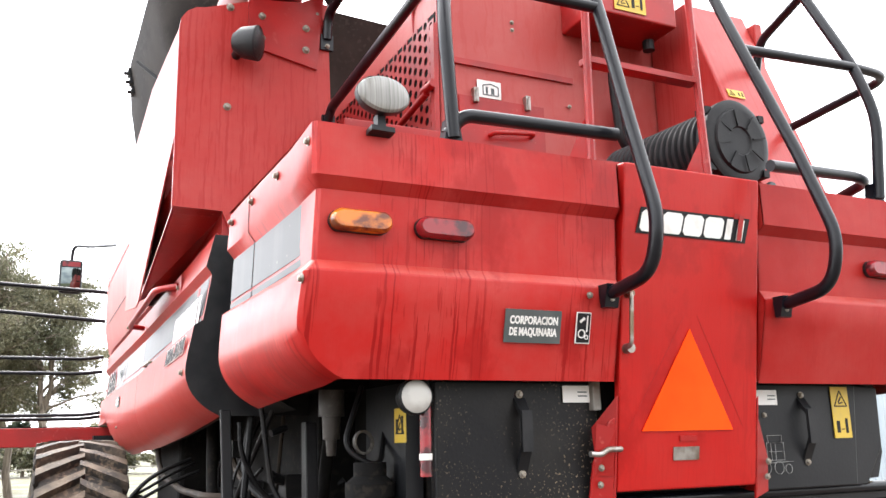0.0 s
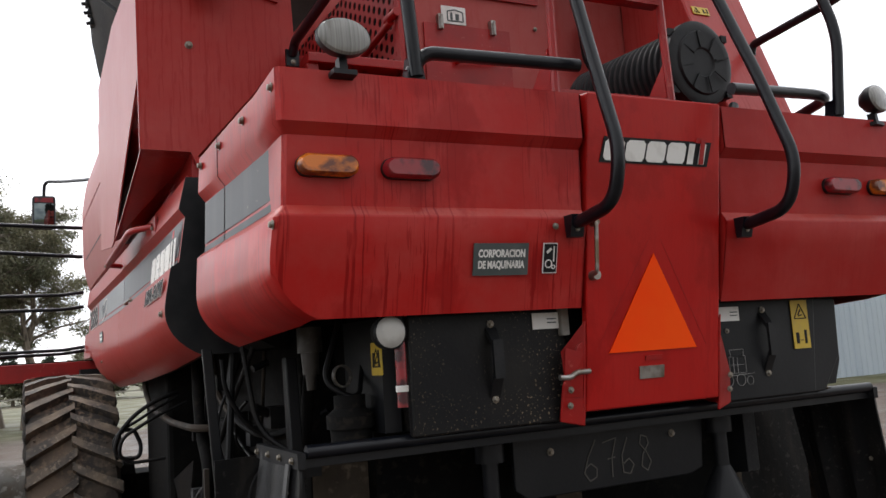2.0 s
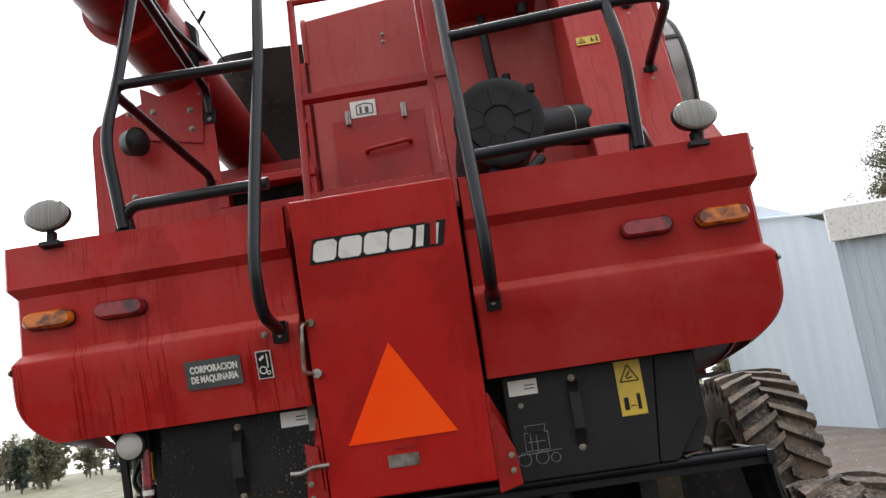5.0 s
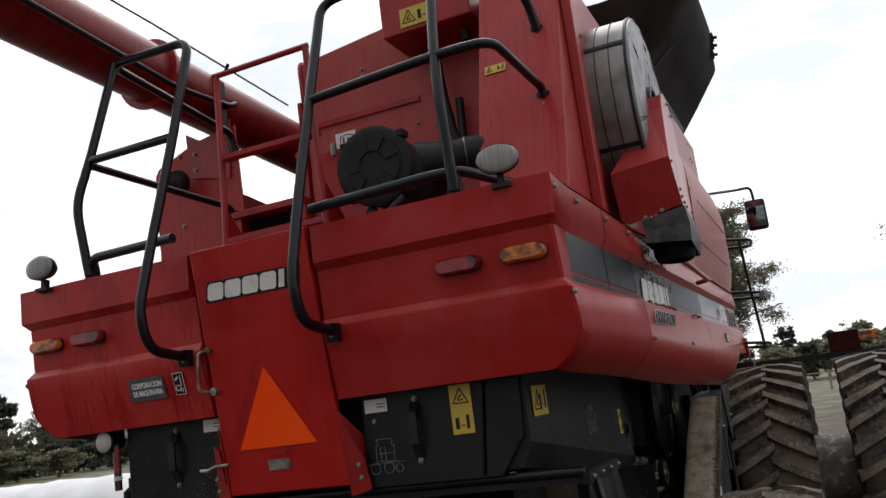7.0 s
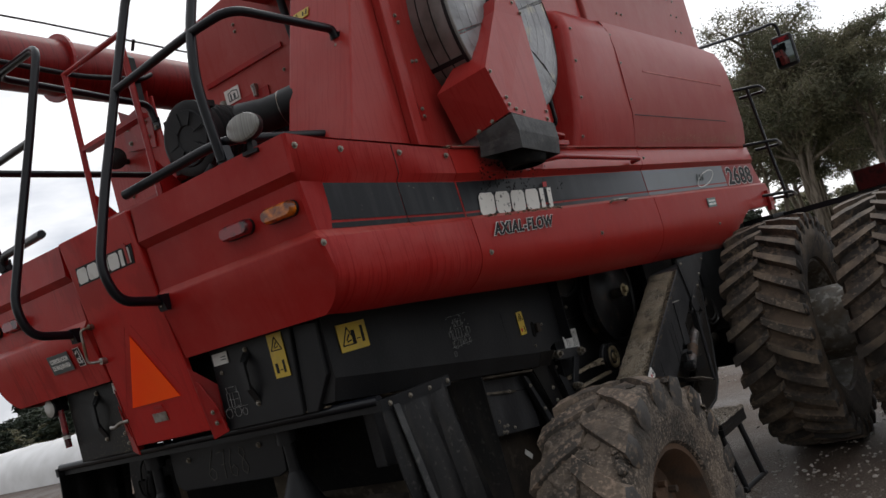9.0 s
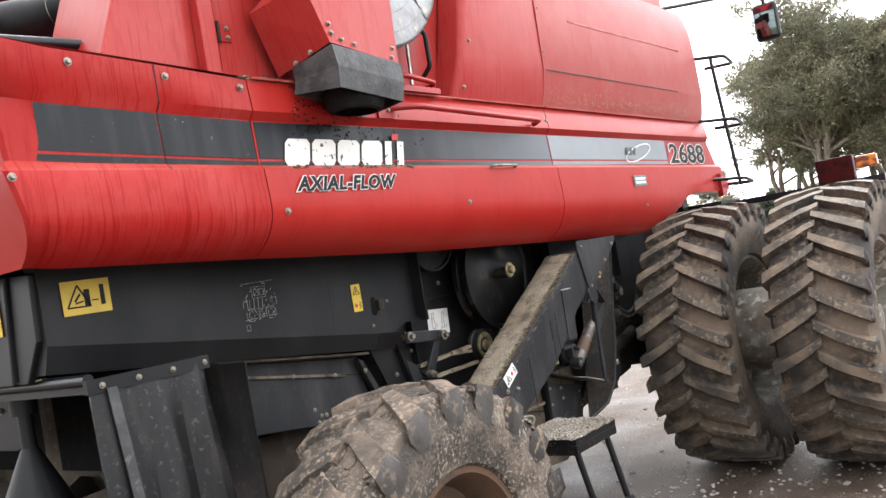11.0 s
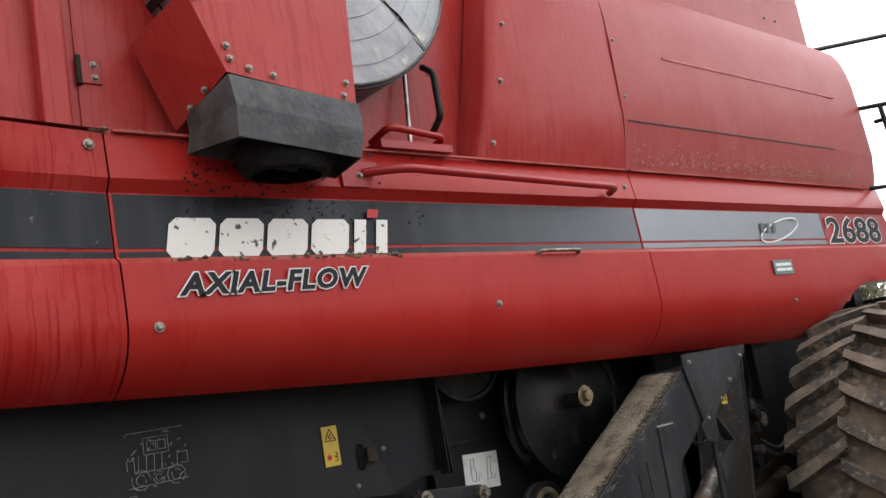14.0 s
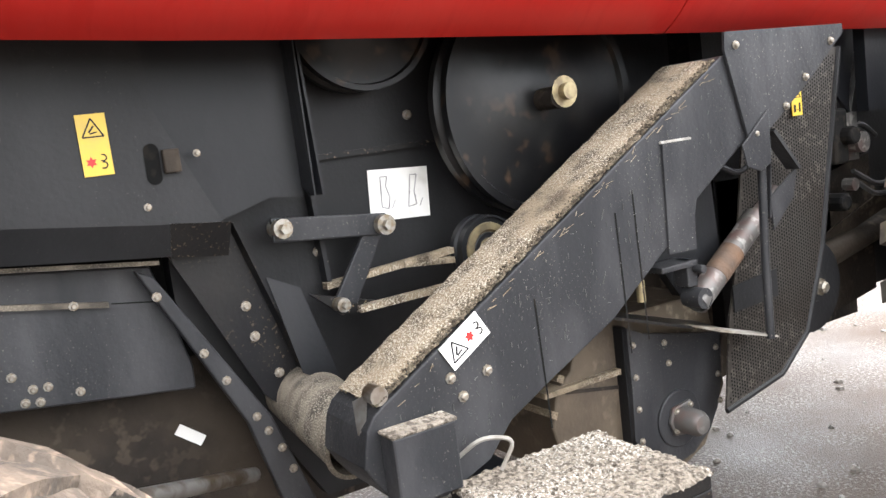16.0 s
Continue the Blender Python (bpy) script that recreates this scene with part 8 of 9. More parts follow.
rim_line = [(1.278, y, z) for y, z in yz[1:7]]
part("shield_rim", tube(B(), rim_line, 0.008, 6), SCUFFED, shield, smooth=True)
# near-black diamonds on the sheet paint the shade in its holes
bm = B()
mid = (sum(y for y, z in yz) / len(yz), sum(z for y, z in yz) / len(yz))
inner = [(mid[0] + (y - mid[0]) * 0.94, mid[1] + (z - mid[1]) * 0.96) for y, z in yz]
for i in range(58):
    for j in range(96):
        y, z = 3.08 + i * 0.0105, 0.64 + j * 0.0105 + (i % 2) * 0.00525
        if within(y, z, inner):
            v = [bm.verts.new((1.2768, y + a, z + b)) for a, b in ((0.0036, 0), (0, 0.0044), (-0.0036, 0), (0, -0.0044))]
            bm.faces.new(v)
part("shield_mesh", bm, DARK, shield, kind="stuff")
bm = B()
lathe(bm, (1.14, 3.60, 0.88), (1, 0, 0), [(0, 0), (0, 0.15), (0.02, 0.155), (0.04, 0.15), (0.04, 0.05), (0.07, 0.045), (0.07, 0)], 32)
part("fan_pulley", bm, SCUFFED, combine, "black fan drive pulley", smooth=True)
bolts(shield, [(1.212, 3.60, 0.88)], (1, 0, 0), 2.0)
bm = B()
a, b = Vector((1.325, 2.925, 0.982)), Vector((1.29, 3.23, 1.162))
lathe(bm, a, b - a, [(0.05, 0), (0.05, 0.029), (0, 0.029), (0, 0.034), ((b - a).length, 0.034), ((b - a).length, 0.022), ((b - a).length + 0.12, 0.022), ((b - a).length + 0.12, 0)], 20)
cyl = part("hydraulic_cylinder", bm, WORNSTEEL, combine, "worn grey hydraulic cylinder with a rusty band", smooth=True)
part("rust_band", lathe(B(), a + (b - a) * 0.30, b - a, [(0, 0.0342), (0, 0.0352), (0.10, 0.0352), (0.10, 0.0342)], 20), RUST, cyl, smooth=True)
part("cylinder_eye", lathe(B(), a - (b - a) * 0.02 + Vector((-0.03, 0.01, 0.02)), (1, 0, 0), [(0, 0.012), (0, 0.028), (0.06, 0.028), (0.06, 0.012)], 16), DUSTY, cyl, smooth=True)
bm = B()
slab_x(bm, [(2.90, 1.40), (3.10, 1.37), (3.12, 1.05), (2.95, 0.99), (2.86, 1.12)], 1.22, 1.25)
part("rear_cheek", bm, BLACK, combine)
bm = B()
slab_x(bm, [(3.272, 1.402), (3.37, 1.284), (3.362, 1.278), (3.262, 1.395)], 1.30, 1.345)
slab_x(bm, [(3.37, 1.284), (3.344, 1.201), (3.252, 1.123), (3.246, 1.215)], 1.325, 1.331)
slab_x(bm, [(3.272, 1.402), (3.27, 1.39), (3.24, 1.16), (3.246, 1.16)], 1.30, 1.33)
part("bent_bracket", bm, DUSTY, combine, "dusty black bent bracket", bevel=0.002)
part("push_rod", tube(B(), [(1.37, 3.17, 1.33), (1.37, 3.155, 1.05), (1.365, 3.158, 0.84)], 0.012), DUSTY, combine, smooth=True)
bm = B()
rod(bm, (1.30, 2.76, 1.02), (1.30, 2.76, 1.075), 0.012)
rod(bm, (1.30, 2.76, 1.075), (1.30, 2.76, 1.10), 0.007)
part("grease_fitting", bm, BRASS, combine, smooth=True)
danger(shield, frame_axes((1.282, 3.43, 1.425), (0, 1, 0), (0, 0, 1)), 0.045, 0.088)
# front frame, brake lines and final drive
bm = B()
tube(bm, bend([(1.15, 3.62, 1.66), (1.16, 3.60, 1.3), (1.12, 3.50, 0.9), (1.05, 3.4, 0.7)], 0.1), 0.02)
part("frame_tube", bm, BLACK, combine, smooth=True)
for pts in ([(1.1, 3.75, 1.70), (1.13, 3.7, 1.45), (1.1, 3.66, 1.25), (1.0, 3.9, 1.2)], [(1.05, 3.7, 1.3), (1.12, 3.9, 1.24), (1.05, 4.1, 1.3), (0.9, 4.2, 1.2)]):
    part("hydraulic_hose", tube(B(), bend(pts, 0.08), 0.012, 8), HOSE, combine, "black hydraulic hose", smooth=True)
bm = B()
box(bm, (0.86, 3.4, 0.95), (1.0, 4.2, 1.25))
box(bm, (1.08, 3.80, 1.24), (1.16, 3.88, 1.42))
rod(bm, (1.08, 3.86, 1.33), (1.20, 3.86, 1.33), 0.03)
lathe(bm, (1.1, 3.79, 1.12), (1, 0, 0), [(0, 0), (0, 0.03), (0.1, 0.03), (0.1, 0)], 10)
part("side_frame", bm, DARK, combine, bevel=0.01)
# brake valve, pipes and braces in the arch behind the drive wheel
bm = B()
box(bm, (1.04, 3.90, 1.24), (1.12, 3.99, 1.40))
rod(bm, (1.10, 3.945, 1.30), (1.17, 3.945, 1.30), 0.035, 12)
rod(bm, (1.10, 3.93, 1.16), (1.14, 3.93, 1.16), 0.022, 8)
part("brake_valve", bm, WORNSTEEL, combine, "grimy grey brake valve", smooth=True)
for a, b, r in (((1.02, 3.98, 1.60), (1.02, 3.80, 0.95), 0.022), ((0.98, 4.25, 1.10), (1.02, 3.85, 0.86), 0.03), ((1.02, 4.30, 0.98), (1.04, 3.80, 0.90), 0.045)):
    part("arch_brace", tube(B(), [a, b], r, 10), RUSTY, combine, smooth=True)
for pts in ([(1.06, 3.95, 1.40), (1.08, 3.96, 1.55), (1.06, 4.02, 1.75)], [(1.10, 3.98, 1.20), (1.12, 4.10, 1.13), (1.12, 4.24, 1.17), (1.08, 4.34, 1.27)],
            [(1.10, 3.98, 1.17), (1.12, 4.08, 1.10), (1.12, 4.26, 1.12), (1.08, 4.36, 1.22)], [(1.05, 3.92, 1.33), (1.06, 4.1, 1.36), (1.02, 4.25, 1.30)], [(1.10, 3.97, 1.38), (1.13, 4.0, 1.6), (1.10, 4.05, 1.75)]):
    part("brake_pipe", tube(B(), bend(pts, 0.05), 0.009, 7), WORNRUB, combine, smooth=True)
part("arch_plate", prism(B(), [(0.99, 3.85, 0.95), (1.10, 4.30, 1.16), (1.10, 4.36, 1.10), (0.99, 3.90, 0.92)], (0.006, 0, 0)), RUSTY, combine)
# bracket, latch arm and brass coupling under the elevator's head
bm = B()
slab_x(bm, [(3.059, 1.375), (3.174, 1.461), (3.168, 1.317), (3.124, 1.301), (3.074, 1.319)], 1.399, 1.404)
part("cheek_tongue", bm, DUSTY, elev, bevel=0.004)
bm = B()
box(bm, (1.26, 2.80, 1.085), (1.34, 2.93, 1.10))
box(bm, (1.28, 2.90, 1.03), (1.33, 2.935, 1.10))
rod(bm, (1.30, 2.93, 1.075), (1.36, 2.93, 1.075), 0.012, 8)
part("valve_bracket", bm, DUSTY, combine, bevel=0.003)
part("hose_arc", tube(B(), bend([(1.36, 3.02, 1.33), (1.37, 3.08, 1.30), (1.36, 3.15, 1.33)], 0.04), 0.008, 7), PLASTIC, elev, smooth=True)
part("shield_strap", slab_x(B(), [(3.12, 0.985), (3.31, 1.0), (3.31, 0.92), (3.12, 0.91)], 1.279, 1.283), SCUFFED, shield)
part("brown_sump", prism(B(), [(-0.7, 2.9, 0.48), (0.9, 2.9, 0.48), (1.02, 4.2, 0.74), (-0.8, 4.2, 0.74)], (0, 0, 0.5)), RUSTY, combine, "mud-brown belly casing")
bm = B()
box(bm, (1.15, 3.95, 1.40), (1.19, 4.10, 1.75))
prism(bm, [(1.1, 3.70, 1.68), (1.1, 3.95, 1.68), (1.1, 4.1, 1.40), (1.1, 4.0, 1.36)], (0.01, 0, 0))
part("arch_bracket", bm, BLACK, combine)
bm = B()
box(bm, (-1.5, 4.45, 0.72), (1.5, 4.83, 1.02))
for s in (-1, 1):
    lathe(bm, (s * 1.15, 4.64, 0.87), (s, 0, 0), [(0, 0.26), (0.15, 0.26), (0.2, 0.2), (0.3, 0.2), (0.3, 0)], 20)
part("front_axle", bm, DARK, combine, "black front axle and final drives", bevel=0.01)
bm = B()
box(bm, (-1.25, 0.93, 0.52), (1.25, 1.13, 0.70))
box(bm, (-0.4, 0.85, 0.6), (0.4, 1.3, 1.1))
for s in (-1, 1):
    rod(bm, (s * 1.2, 1.0, 0.622), (s * 1.65, 1.0, 0.622), 0.09)
part("rear_axle", bm, DARK, combine, "black steering axle", bevel=0.01)
part("tie_rod", tube(B(), [(0.92, 1.82, 0.757), (1.35, 1.457, 0.947)], 0.018), STEEL, combine, smooth=True)


# ---- wheels ----
def wheel_meshes(R, W, rim_r, lugs, lug_h, lug_w, mat, rim_mat, lug_mat, mud=0.0, seed=1, caked=False):
    """Rim and lugged tyre; a caked tyre has its grooves filled with mud up to near the lugs' tops."""
    rng = random.Random(seed)
    bm = B()
    b = R - (0.030 if caked else lug_h)
    half = [(0.36, rim_r), (0.44, rim_r + 0.02), (0.515, rim_r + (R - lug_h - rim_r) * 0.5), (0.50, R - lug_h - 0.07), (0.45, b - 0.022), (0.36, b - 0.008), (0.25, b - 0.004), (0.12, b)]
    prof = [(-W * w, r) for w, r in half] + [(0, b)] + [(W * w, r) for w, r in half[::-1]]
    lathe(bm, (0, 0, 0), (1, 0, 0), prof, 144 if caked else 72)
    if caked:
        for v in bm.verts:
            r = math.hypot(v.co.y, v.co.z)
            if r > R - 0.06:
                k = noise.noise(Vector((v.co.x * 9, v.co.y * 7, v.co.z * 7))) * 0.020 + noise.noise(v.co * 24) * 0.009 + 0.006
                v.co.y *= 1 + k / r
                v.co.z *= 1 + k / r
    for side in (-1, 1):
        for k in range(lugs):
            a0 = 2 * math.pi * (k + (0.5 if side > 0 else 0) + rng.uniform(-0.03, 0.03)) / lugs
            rows = []
            for i in range(9):
                u = min(i / 6, 1.0)
                x = side * (-0.015 + (W * 0.505 + 0.015) * u)
                sweep = a0 + (0.185 * u ** 0.85 if R > 0.8 else 0.26 * u ** 0.9)
                hw = lug_w * (0.46 + 0.16 * u) / R
                wear = 1 + rng.uniform(-1, 1) * 0.003 * (1 + mud)
                if i < 7:
                    top, bot, xo = R - 0.022 * u ** 3, b - 0.03 - 0.03 * u ** 4, 0.0
                else:
                    # the lug runs on down the shoulder
                    top, bot, xo = R - (0.075, 0.145)[i - 7], R - (0.085, 0.15)[i - 7], W * (0.022, 0.006)[i - 7]
                    hw *= (0.95, 0.7)[i - 7]
                ring4 = []
                for rr, da, o in ((bot, -hw * 1.5, 0), (top * wear, -hw, xo), (top * wear, hw, xo), (bot, hw * 1.5, 0)):
                    ring4.append((x + side * o, rr * math.cos(sweep + da), rr * math.sin(sweep + da)))
                rows.append(ring4)
            vs = [[bm.verts.new(p) for p in r] for r in rows]
            for i, (p, q) in enumerate(zip(vs, vs[1:])):
                for j in range(3):
                    f = bm.faces.new((p[j], p[j + 1], q[j + 1], q[j]))
                    f.material_index = 2 if i > 5 else 1 if j == 1 or caked else 0
            bm.faces.new(vs[0])
            bm.faces.new(vs[-1][::-1]).material_index = 2
    if mud:
        for k in range(500):
            a, x = rng.uniform(0, 2 * math.pi), rng.uniform(-W * 0.46, W * 0.46)
            r = rng.uniform(0.006, 0.024) * mud
            rr = b - 0.005
            c = Vector((x, rr * math.cos(a), rr * math.sin(a)))
            lathe(bm, c, c - Vector((x, 0, 0)), [(-0.01, r), (r * 0.3, r * rng.uniform(0.7, 0.9)), (r * rng.uniform(0.4, 0.6), r * 0.35), (r * 0.6, 0)], 7)
    tyre = finish("tyre", bm, mat, True)
    tyre.materials.append(lug_mat)
    tyre.materials.append(SHOULDER)
    bm = B()
    w = W * 0.40
    lathe(bm, (0, 0, 0), (1, 0, 0), [(-w, rim_r + 0.015), (-w, rim_r - 0.012), (-w * 0.7, rim_r - 0.03), (w * 0.1, rim_r - 0.06), (w * 0.12, rim_r * 0.62), (w * 0.45, rim_r * 0.5), (w * 0.45, 0.09), (w * 0.75, 0.085), (w * 0.78, 0)], 48)
    lathe(bm, (0, 0, 0), (1, 0, 0), [(w, rim_r + 0.015), (w, rim_r - 0.012), (w * 0.75, rim_r - 0.03), (w * 0.2, rim_r - 0.06), (w * 0.1, rim_r * 0.6)], 48)
    for k in range(10):
        a = 2 * math.pi * k / 10
        rod(bm, (w * 0.45, 0.17 * math.cos(a), 0.17 * math.sin(a)), (w * 0.45 + 0.035, 0.17 * math.cos(a), 0.17 * math.sin(a)), 0.016, 6)
    return finish("wheel", bm, rim_mat, True), tyre


def wheel(meshes, x, y, z, out, label, spin=0.0):
    w = new("wheel", meshes[0])
    w.parent = combine
    w.matrix_basis = pose(x, y, z, spin, 0, 0) @ Matrix.Diagonal((out, 1, 1, 1))
    tagged(w, label)
    t = new("tyre", meshes[1])
    t.parent = w
    return w


big = wheel_meshes(0.885, 0.56, 0.50, 30, 0.052, 0.056, RUBBER, RIM, LUGTOP, 0.5, 4)
for s in (-1, 1):
    wheel(big, s * 1.585, 4.64, 0.875, s, "large lugged drive wheel with a dirty grey rim", 4)
    wheel(big, s * 2.40, 4.64, 0.875, s, "outer lugged dual wheel with a dirty grey rim", 11)
    bm = B()
    rod(bm, (s * 1.7, 4.64, 0.875), (s * 2.35, 4.64, 0.875), 0.28, 24)
    part("dual_spacer", bm, RIM, combine, "dirty grey dual wheel spacer", smooth=True)
small = wheel_meshes(0.63, 0.42, 0.32, 18, 0.045, 0.075, MUDDY, RUST, MUDLUG, 1.3, 9, True)
for s in (-1, 1):
    wheel(small, s * 1.73, 1.0, 0.622, s, "mud-caked lugged steering wheel with a rusty rim", 7 if s > 0 else 20)


# ---- trees ----
def leaf_cloud(bm, centre, radius, count, size, rng, droop=0.25):
    """Many small leaf blades scattered about a twig end."""
    for _ in range(count):
        v = Vector((rng.gauss(0, 1), rng.gauss(0, 1), rng.gauss(0, 0.75)))
        p = centre + v * radius * 0.5
        a = Vector((rng.uniform(-1, 1), rng.uniform(-1, 1), rng.uniform(-1.2, 0.5))).normalized()
        b = a.cross(Vector((rng.uniform(-1, 1), rng.uniform(-1, 1), rng.uniform(-1, 1)))).normalized()
        s = size * rng.uniform(0.6, 1.4)
        q = [bm.verts.new(p + a * s), bm.verts.new(p + b * s * 0.38), bm.verts.new(p - a * s), bm.verts.new(p - b * s * 0.38)]
        bm.faces.new(q)


def limb(bm, pts, r0, r1, n=7):
    rings = []
    for i, p in enumerate(pts):
        d = (pts[min(i + 1, len(pts) - 1)] - pts[max(i - 1, 0)]).normalized()
        u, w, _ = basis(d)
        r = r0 + (r1 - r0) * i / (len(pts) - 1)
        rings.append([bm.verts.new(p + (u * math.cos(a) + w * math.sin(a)) * r) for a in (2 * math.pi * k / n for k in range(n))])
    for a, b in zip(rings, rings[1:]):
        for k in range(n):
            bm.faces.new((a[k], a[(k + 1) % n], b[(k + 1) % n], b[k]))


def make_tree(height, spread, seed, leaves, leaf, stems=1, bare=0.35, label="", mat=None):
    rng = random.Random(seed)
    tr, cr = B(), B()
    ends = []
    for st in range(stems):
        base = Vector((rng.uniform(-0.4, 0.4), rng.uniform(-0.4, 0.4), 0)) * (stems > 1)
        lean = Vector((rng.uniform(-0.12, 0.12), rng.uniform(-0.12, 0.12), 1))
        h = height * rng.uniform(0.8, 0.93)
        pts = [base + lean * (h * k / 8) + Vector((rng.gauss(0, 0.12), rng.gauss(0, 0.12), 0)) * (k > 0) * (height / 14) for k in range(9)]
        limb(tr, pts, 0.024 * height / stems ** 0.4, 0.004 * height)
        for k in range(16):
            t = bare + (1 - bare) * (k + rng.random()) / 16
            i = min(int(t * 8), 7)
            p = pts[i] + (pts[i + 1] - pts[i]) * (t * 8 - i)
            a = rng.uniform(0, 2 * math.pi)
            reach = spread * (1.05 - 0.75 * (t - bare) / (1 - bare)) * rng.uniform(0.5, 1.1)
            rise = reach * rng.uniform(0.25, 0.85)
            q = p + Vector((math.cos(a) * reach * 0.5, math.sin(a) * reach * 0.5, rise * 0.65))
            e = p + Vector((math.cos(a + 0.2) * reach, math.sin(a + 0.2) * reach, rise))
            limb(tr, [p, q, e], 0.007 * height, 0.002 * height, 5)
            for f in (0.45, 0.7, 0.9, 1.05):
                c = p + (q - p) * f * 2 if f < 0.5 else q + (e - q) * (f * 2 - 1)
                sub = c + Vector((rng.gauss(0, 0.7), rng.gauss(0, 0.7), rng.gauss(0.1, 0.5))) * spread * 0.22
                limb(tr, [c, (c + sub) / 2 + Vector((0, 0, 0.1)), sub], 0.003 * height, 0.001 * height, 4)
                ends.append(sub)
    # leaves hang in tight tufts about the twig ends, with gaps between the tufts
    tufts = []
    for e in ends:
        for _ in range(5):
            tufts.append((e + Vector((rng.gauss(0, 0.5), rng.gauss(0, 0.5), rng.gauss(-0.05, 0.35))) * spread * 0.17, spread * rng.uniform(0.09, 0.20)))
    each = leaves / len(tufts)
    for c, r in tufts:
        leaf_cloud(cr, c, r, int(each * rng.uniform(0.3, 1.7)), leaf, rng)
    return tr, cr


def tree(name, height, spread, seed, leaves, leaf, place, label, group="", stems=1, bare=0.35, mat=LEAF):
    tr, cr = make_tree(height, spread, seed, leaves, leaf, stems, bare)
    t = thing(name, label, "tree", group)
    t.location = place
    part("trunk", tr, BARK, t, smooth=True)
    part("crown", cr, mat, t)
    return t


rng = random.Random(77)
gum_label = "tall eucalyptus tree with a thin grey-green crown"
gums = [tree("eucalyptus_tree", 9.2, 2.2, 1, 46000, 0.055, (-1.3, 33, 0), gum_label, "row of eucalyptus trees", 2, 0.36), tree("eucalyptus_tree", 10.2, 2.6, 2, 52000, 0.055, (-4.2, 32.5, 0), gum_label, "row of eucalyptus trees", 4, 0.40),
        tree("eucalyptus_tree", 8.9, 2.1, 3, 42000, 0.055, (-6.0, 34.5, 0), gum_label, "row of eucalyptus trees", 3, 0.36)]
for x, y, k, turn, sc in ((-2.8, 36, 0, 70, 1.0), (-4.8, 38, 1, 130, 0.95), (8.0, 33, 0, 140, 1.1), (26, 48, 1, 20, 1.5), (30, 50, 2, 90, 1.6), (-6.2, 40, 2, 10, 1.05), (-3.2, 41, 0, 10, 1.0)):
    c = copy_thing(gums[k], pose(x, y, 0, 0, 0, turn))
    c.scale = (sc, sc, sc)
far_gum = tree("eucalyptus_tree", 13.0, 3.8, 5, 5000, 0.22, (-20, 180, 0), "far eucalyptus tree with a thin grey-green crown", "far shelter belt", 2, 0.2)
for k in range(12):
    az = radians(-31 + 13 * k / 11 + rng.uniform(-0.4, 0.4))
    dist = rng.uniform(150, 230)
    sc = rng.uniform(0.6, 1.0)
    c = copy_thing(far_gum, pose(math.sin(az) * dist, math.cos(az) * dist, 0, 0, 0, rng.uniform(0, 360)))
    c.scale = (sc, sc, sc)
pine = tree("conifer_tree", 9.0, 2.4, 8, 2700, 0.36, (-72, 58, 0), "dark conifer in a far shelter belt", "far shelter belt", 1, 0.05, PINE)
bush = tree("broadleaf_tree", 7.5, 3.2, 9, 2900, 0.34, (-60, 110, 0), "grey-green rounded tree in a far shelter belt", "far shelter belt", 2, 0.10, LEAF)
for k in range(46):
    az = radians(rng.uniform(-82, -21))
    dist = rng.uniform(110, 190)
    sc = rng.uniform(0.7, 1.15)
    c = copy_thing(pine if rng.random() < 0.35 else bush, pose(math.sin(az) * dist, math.cos(az) * dist, 0, 0, 0, rng.uniform(0, 360)))
    c.scale = (sc, sc, sc)
for k in range(60):
    az = radians(rng.uniform(-22, 26))
    dist = rng.uniform(130, 200)
    sc = rng.uniform(0.5, 0.85)
    c = copy_thing(pine if rng.random() < 0.5 else bush, pose(math.sin(az) * dist, math.cos(az) * dist, 0, 0, 0, rng.uniform(0, 360)))
    c.scale = (sc, sc, sc)

# undergrowth behind the gums
for k in range(22):
    c = copy_thing(pine if k % 4 == 0 else bush, pose(-17 + 24 * k / 21 + rng.uniform(-0.6, 0.6), 72 + rng.uniform(-3, 4), 0, 0, 0, rng.uniform(0, 360)))
    sc = rng.uniform(0.28, 0.5)
    c.scale = (sc * 1.4, sc * 1.4, sc)
# young dark wood behind the grain bag
for k in range(84):
    az = radians(-73 + 29 * k / 83 + rng.uniform(-0.5, 0.5))
    dist = rng.uniform(74, 96)
    c = copy_thing(bush if k % 5 == 0 else pine, pose(math.sin(az) * dist, math.cos(az) * dist, 0, 0, 0, rng.uniform(0, 360)))
    sc = rng.uniform(0.24, 0.40)
    c.scale = (sc * 2.0, sc * 2.0, sc)
for k in range(7):
    az = radians(-53.5 + 5.5 * k / 6)
    c = copy_thing(far_gum, pose(math.sin(az) * 88, math.cos(az) * 88, 0, 0, 0, rng.uniform(0, 360)))
    sc = rng.uniform(0.36, 0.5)
    c.scale = (sc, sc, sc)

# low white rail fence along the grass
for k in range(15):
    x = -11 + k * 2.6
    post = tagged(new("fence_post", finish("fence_post", box(B(), (-0.06, -0.05, 0), (0.06, 0.05, 1.0)), POST)), "weathered pale wooden fence post", "fence post", "yard fence")
    post.location = (x, 47.5, 0)
bm = B()
for z in (0.45, 0.85):
    box(bm, (-11, 47.47, z), (26, 47.53, z + 0.07))
rail = tagged(new("fence_rail", finish("fence_rail", bm, POST)), "pale wooden fence rails between the posts", "fence")

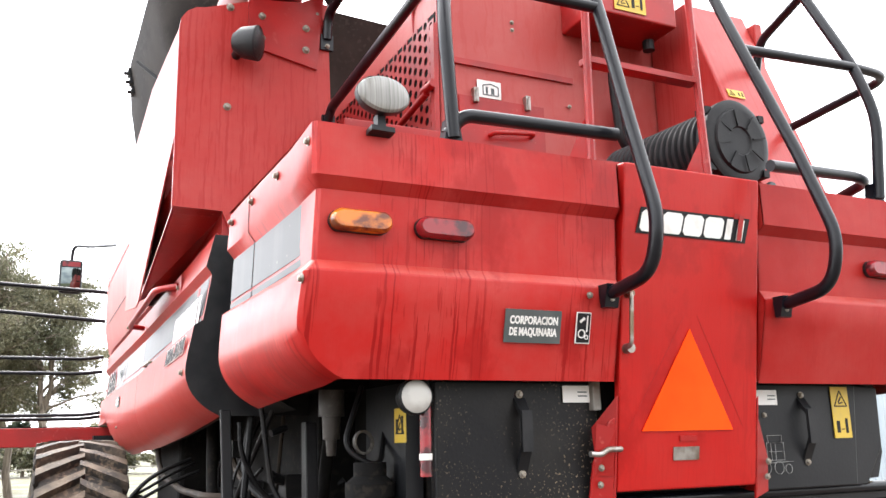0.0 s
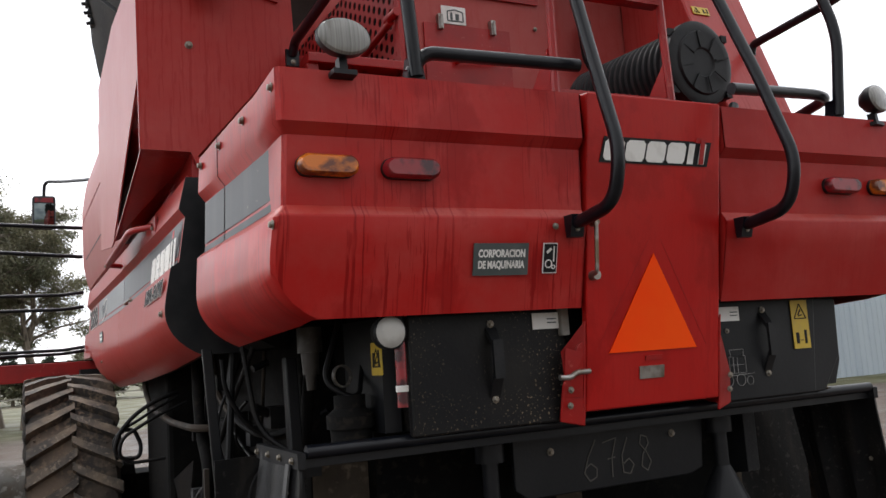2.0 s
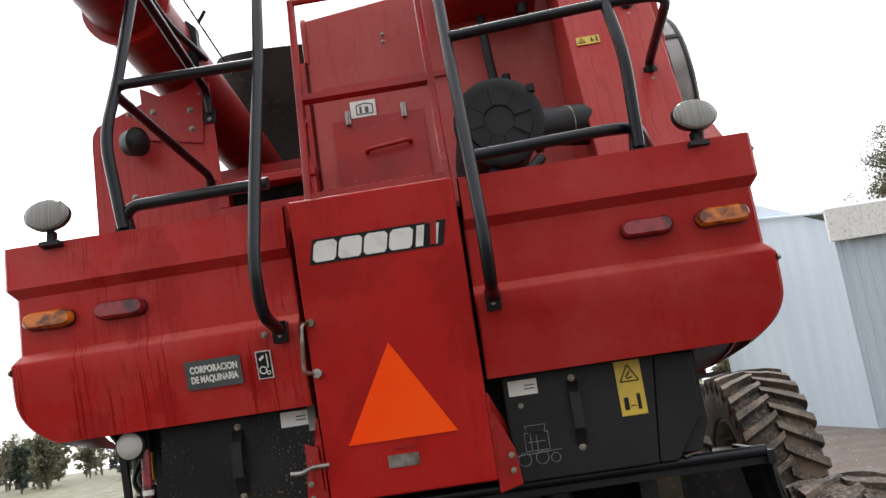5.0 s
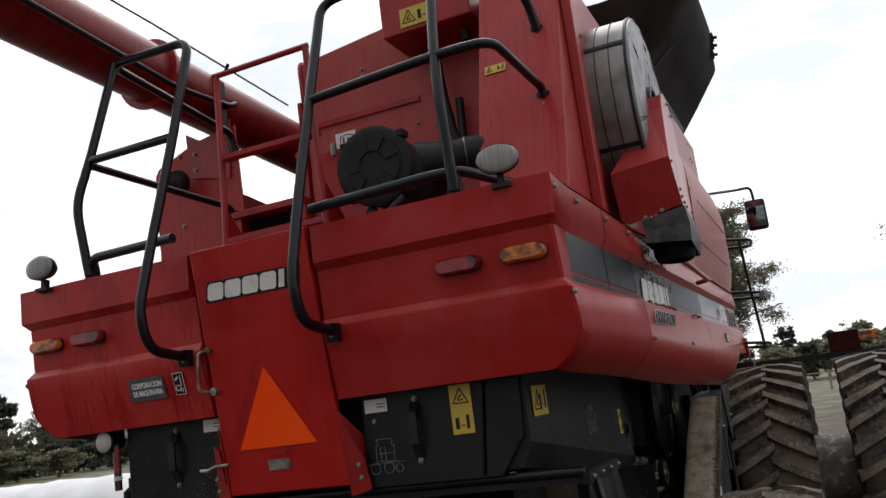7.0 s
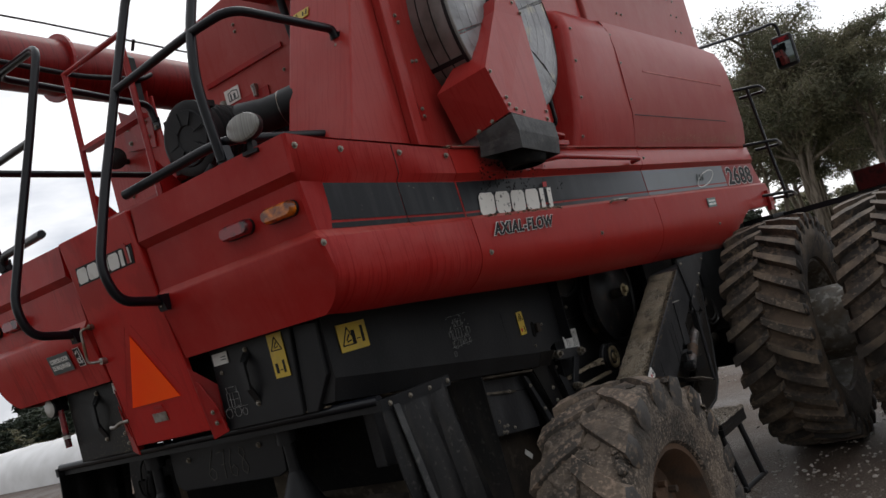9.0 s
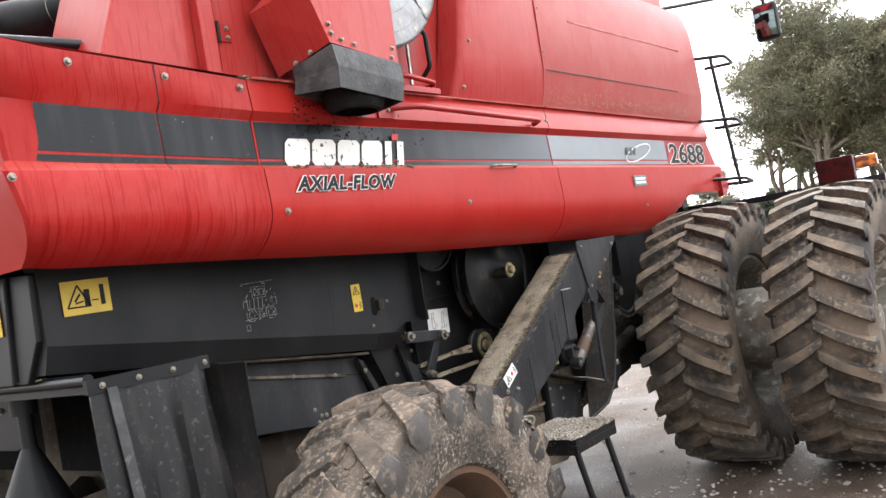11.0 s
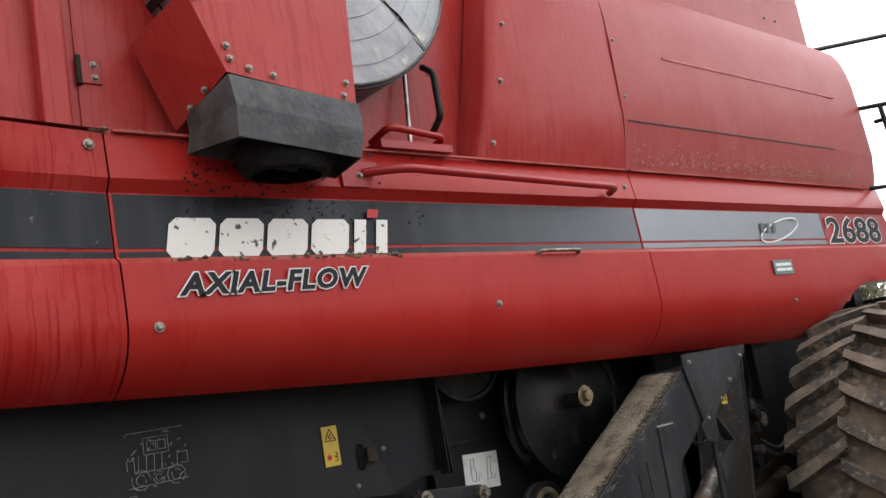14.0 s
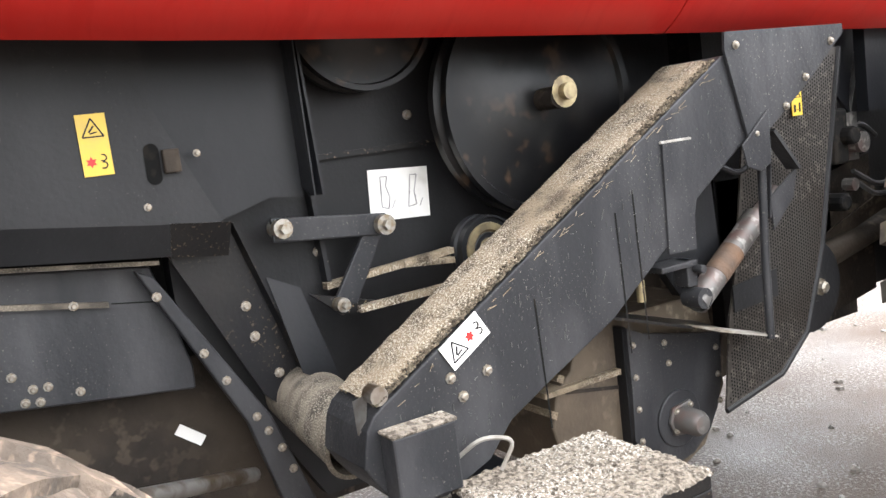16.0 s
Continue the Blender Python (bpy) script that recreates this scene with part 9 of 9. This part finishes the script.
# corrugated shed
shed = thing("shed", "pale corrugated metal shed standing by the yard", "shed")
bm = B()
rows = [[], []]
x = 9.0
while x < 40:
    for dx, dy in ((0, 0), (0.10, 0), (0.14, 0.03), (0.24, 0.03), (0.28, 0)):
        rows[0].append((x + dx, 18.2 + dy, 0.0))
        rows[1].append((x + dx, 18.2 + dy, 4.6))
    x += 0.28
sheet(bm, rows)
part("wall", bm, SHEDWALL, shed, "corrugated galvanised wall")
bm = B()
sheet(bm, [[(8.8, 18.0, 5.25), (40.2, 18.0, 5.25)], [(8.8, 24.0, 6.4), (40.2, 24.0, 6.4)], [(8.8, 30.0, 5.25), (40.2, 30.0, 5.25)]])
part("roof", bm, SHEDWALL, shed, "low pitched metal roof", thick=0.05)
bm = B()
slab_x(bm, [(18.25, 0), (30, 0), (30, 5.0), (24, 6.9), (18.25, 5.0)], 9.0, 9.05)
part("gable", bm, SHEDWALL, shed)
part("fascia", box(B(), (8.8, 17.95, 4.5), (40.2, 18.05, 5.3)), WHITE, shed, "white roof fascia")

# long white grain bags on the field
for x0, y0, x1, y1 in ((-42.0, 11.6, -9.0, 12.1),):
    bm = B()
    d = Vector((x1 - x0, y1 - y0, 0))
    L = d.length
    d.normalize()
    n = Vector((-d.y, d.x, 0))
    rr = random.Random(6)
    rows = []
    for i in range(61):
        t = i / 60
        h = 1.18 * (0.25 + 0.75 * min(1, min(t, 1 - t) * 18)) + rr.uniform(-0.03, 0.03)
        c = Vector((x0, y0, 0)) + d * L * t
        rows.append([c + n * 1.35 * math.cos(a) + Vector((0, 0, h * max(0, math.sin(a)) ** 0.75)) for a in (math.pi * k / 14 for k in range(15))])
    sheet(bm, rows)
    bagob = new("grain_bag", finish("grain_bag", bm, BAG, True))
    tagged(bagob, "long white plastic grain bag lying on the field", "grain bag")
# loose stones on the yard
bm = B()
rr = random.Random(12)
for k in range(9000):
    near = k > 3000
    x, y = (rr.uniform(1.2, 6.5), rr.uniform(1.5, 11)) if near else (rr.uniform(-7, 9), rr.uniform(-4, 18))
    s = rr.uniform(0.005, 0.017) if near else rr.uniform(0.006, 0.026)
    lathe(bm, (x, y, 0), (rr.uniform(-0.3, 0.3), rr.uniform(-0.3, 0.3), 1), [(-s * 0.3, s), (s * 0.4, s * rr.uniform(0.6, 0.9)), (s * 0.75, 0)], 5)
st = new("loose_gravel", finish("loose_gravel", bm, material("pale_stone", (0.33, 0.31, 0.28), 0.8, second=(0.18, 0.16, 0.14), scale=3.0, jitter=0.4)))
tagged(st, "scattered pale gravel stones on the yard", "gravel", kind="stuff")
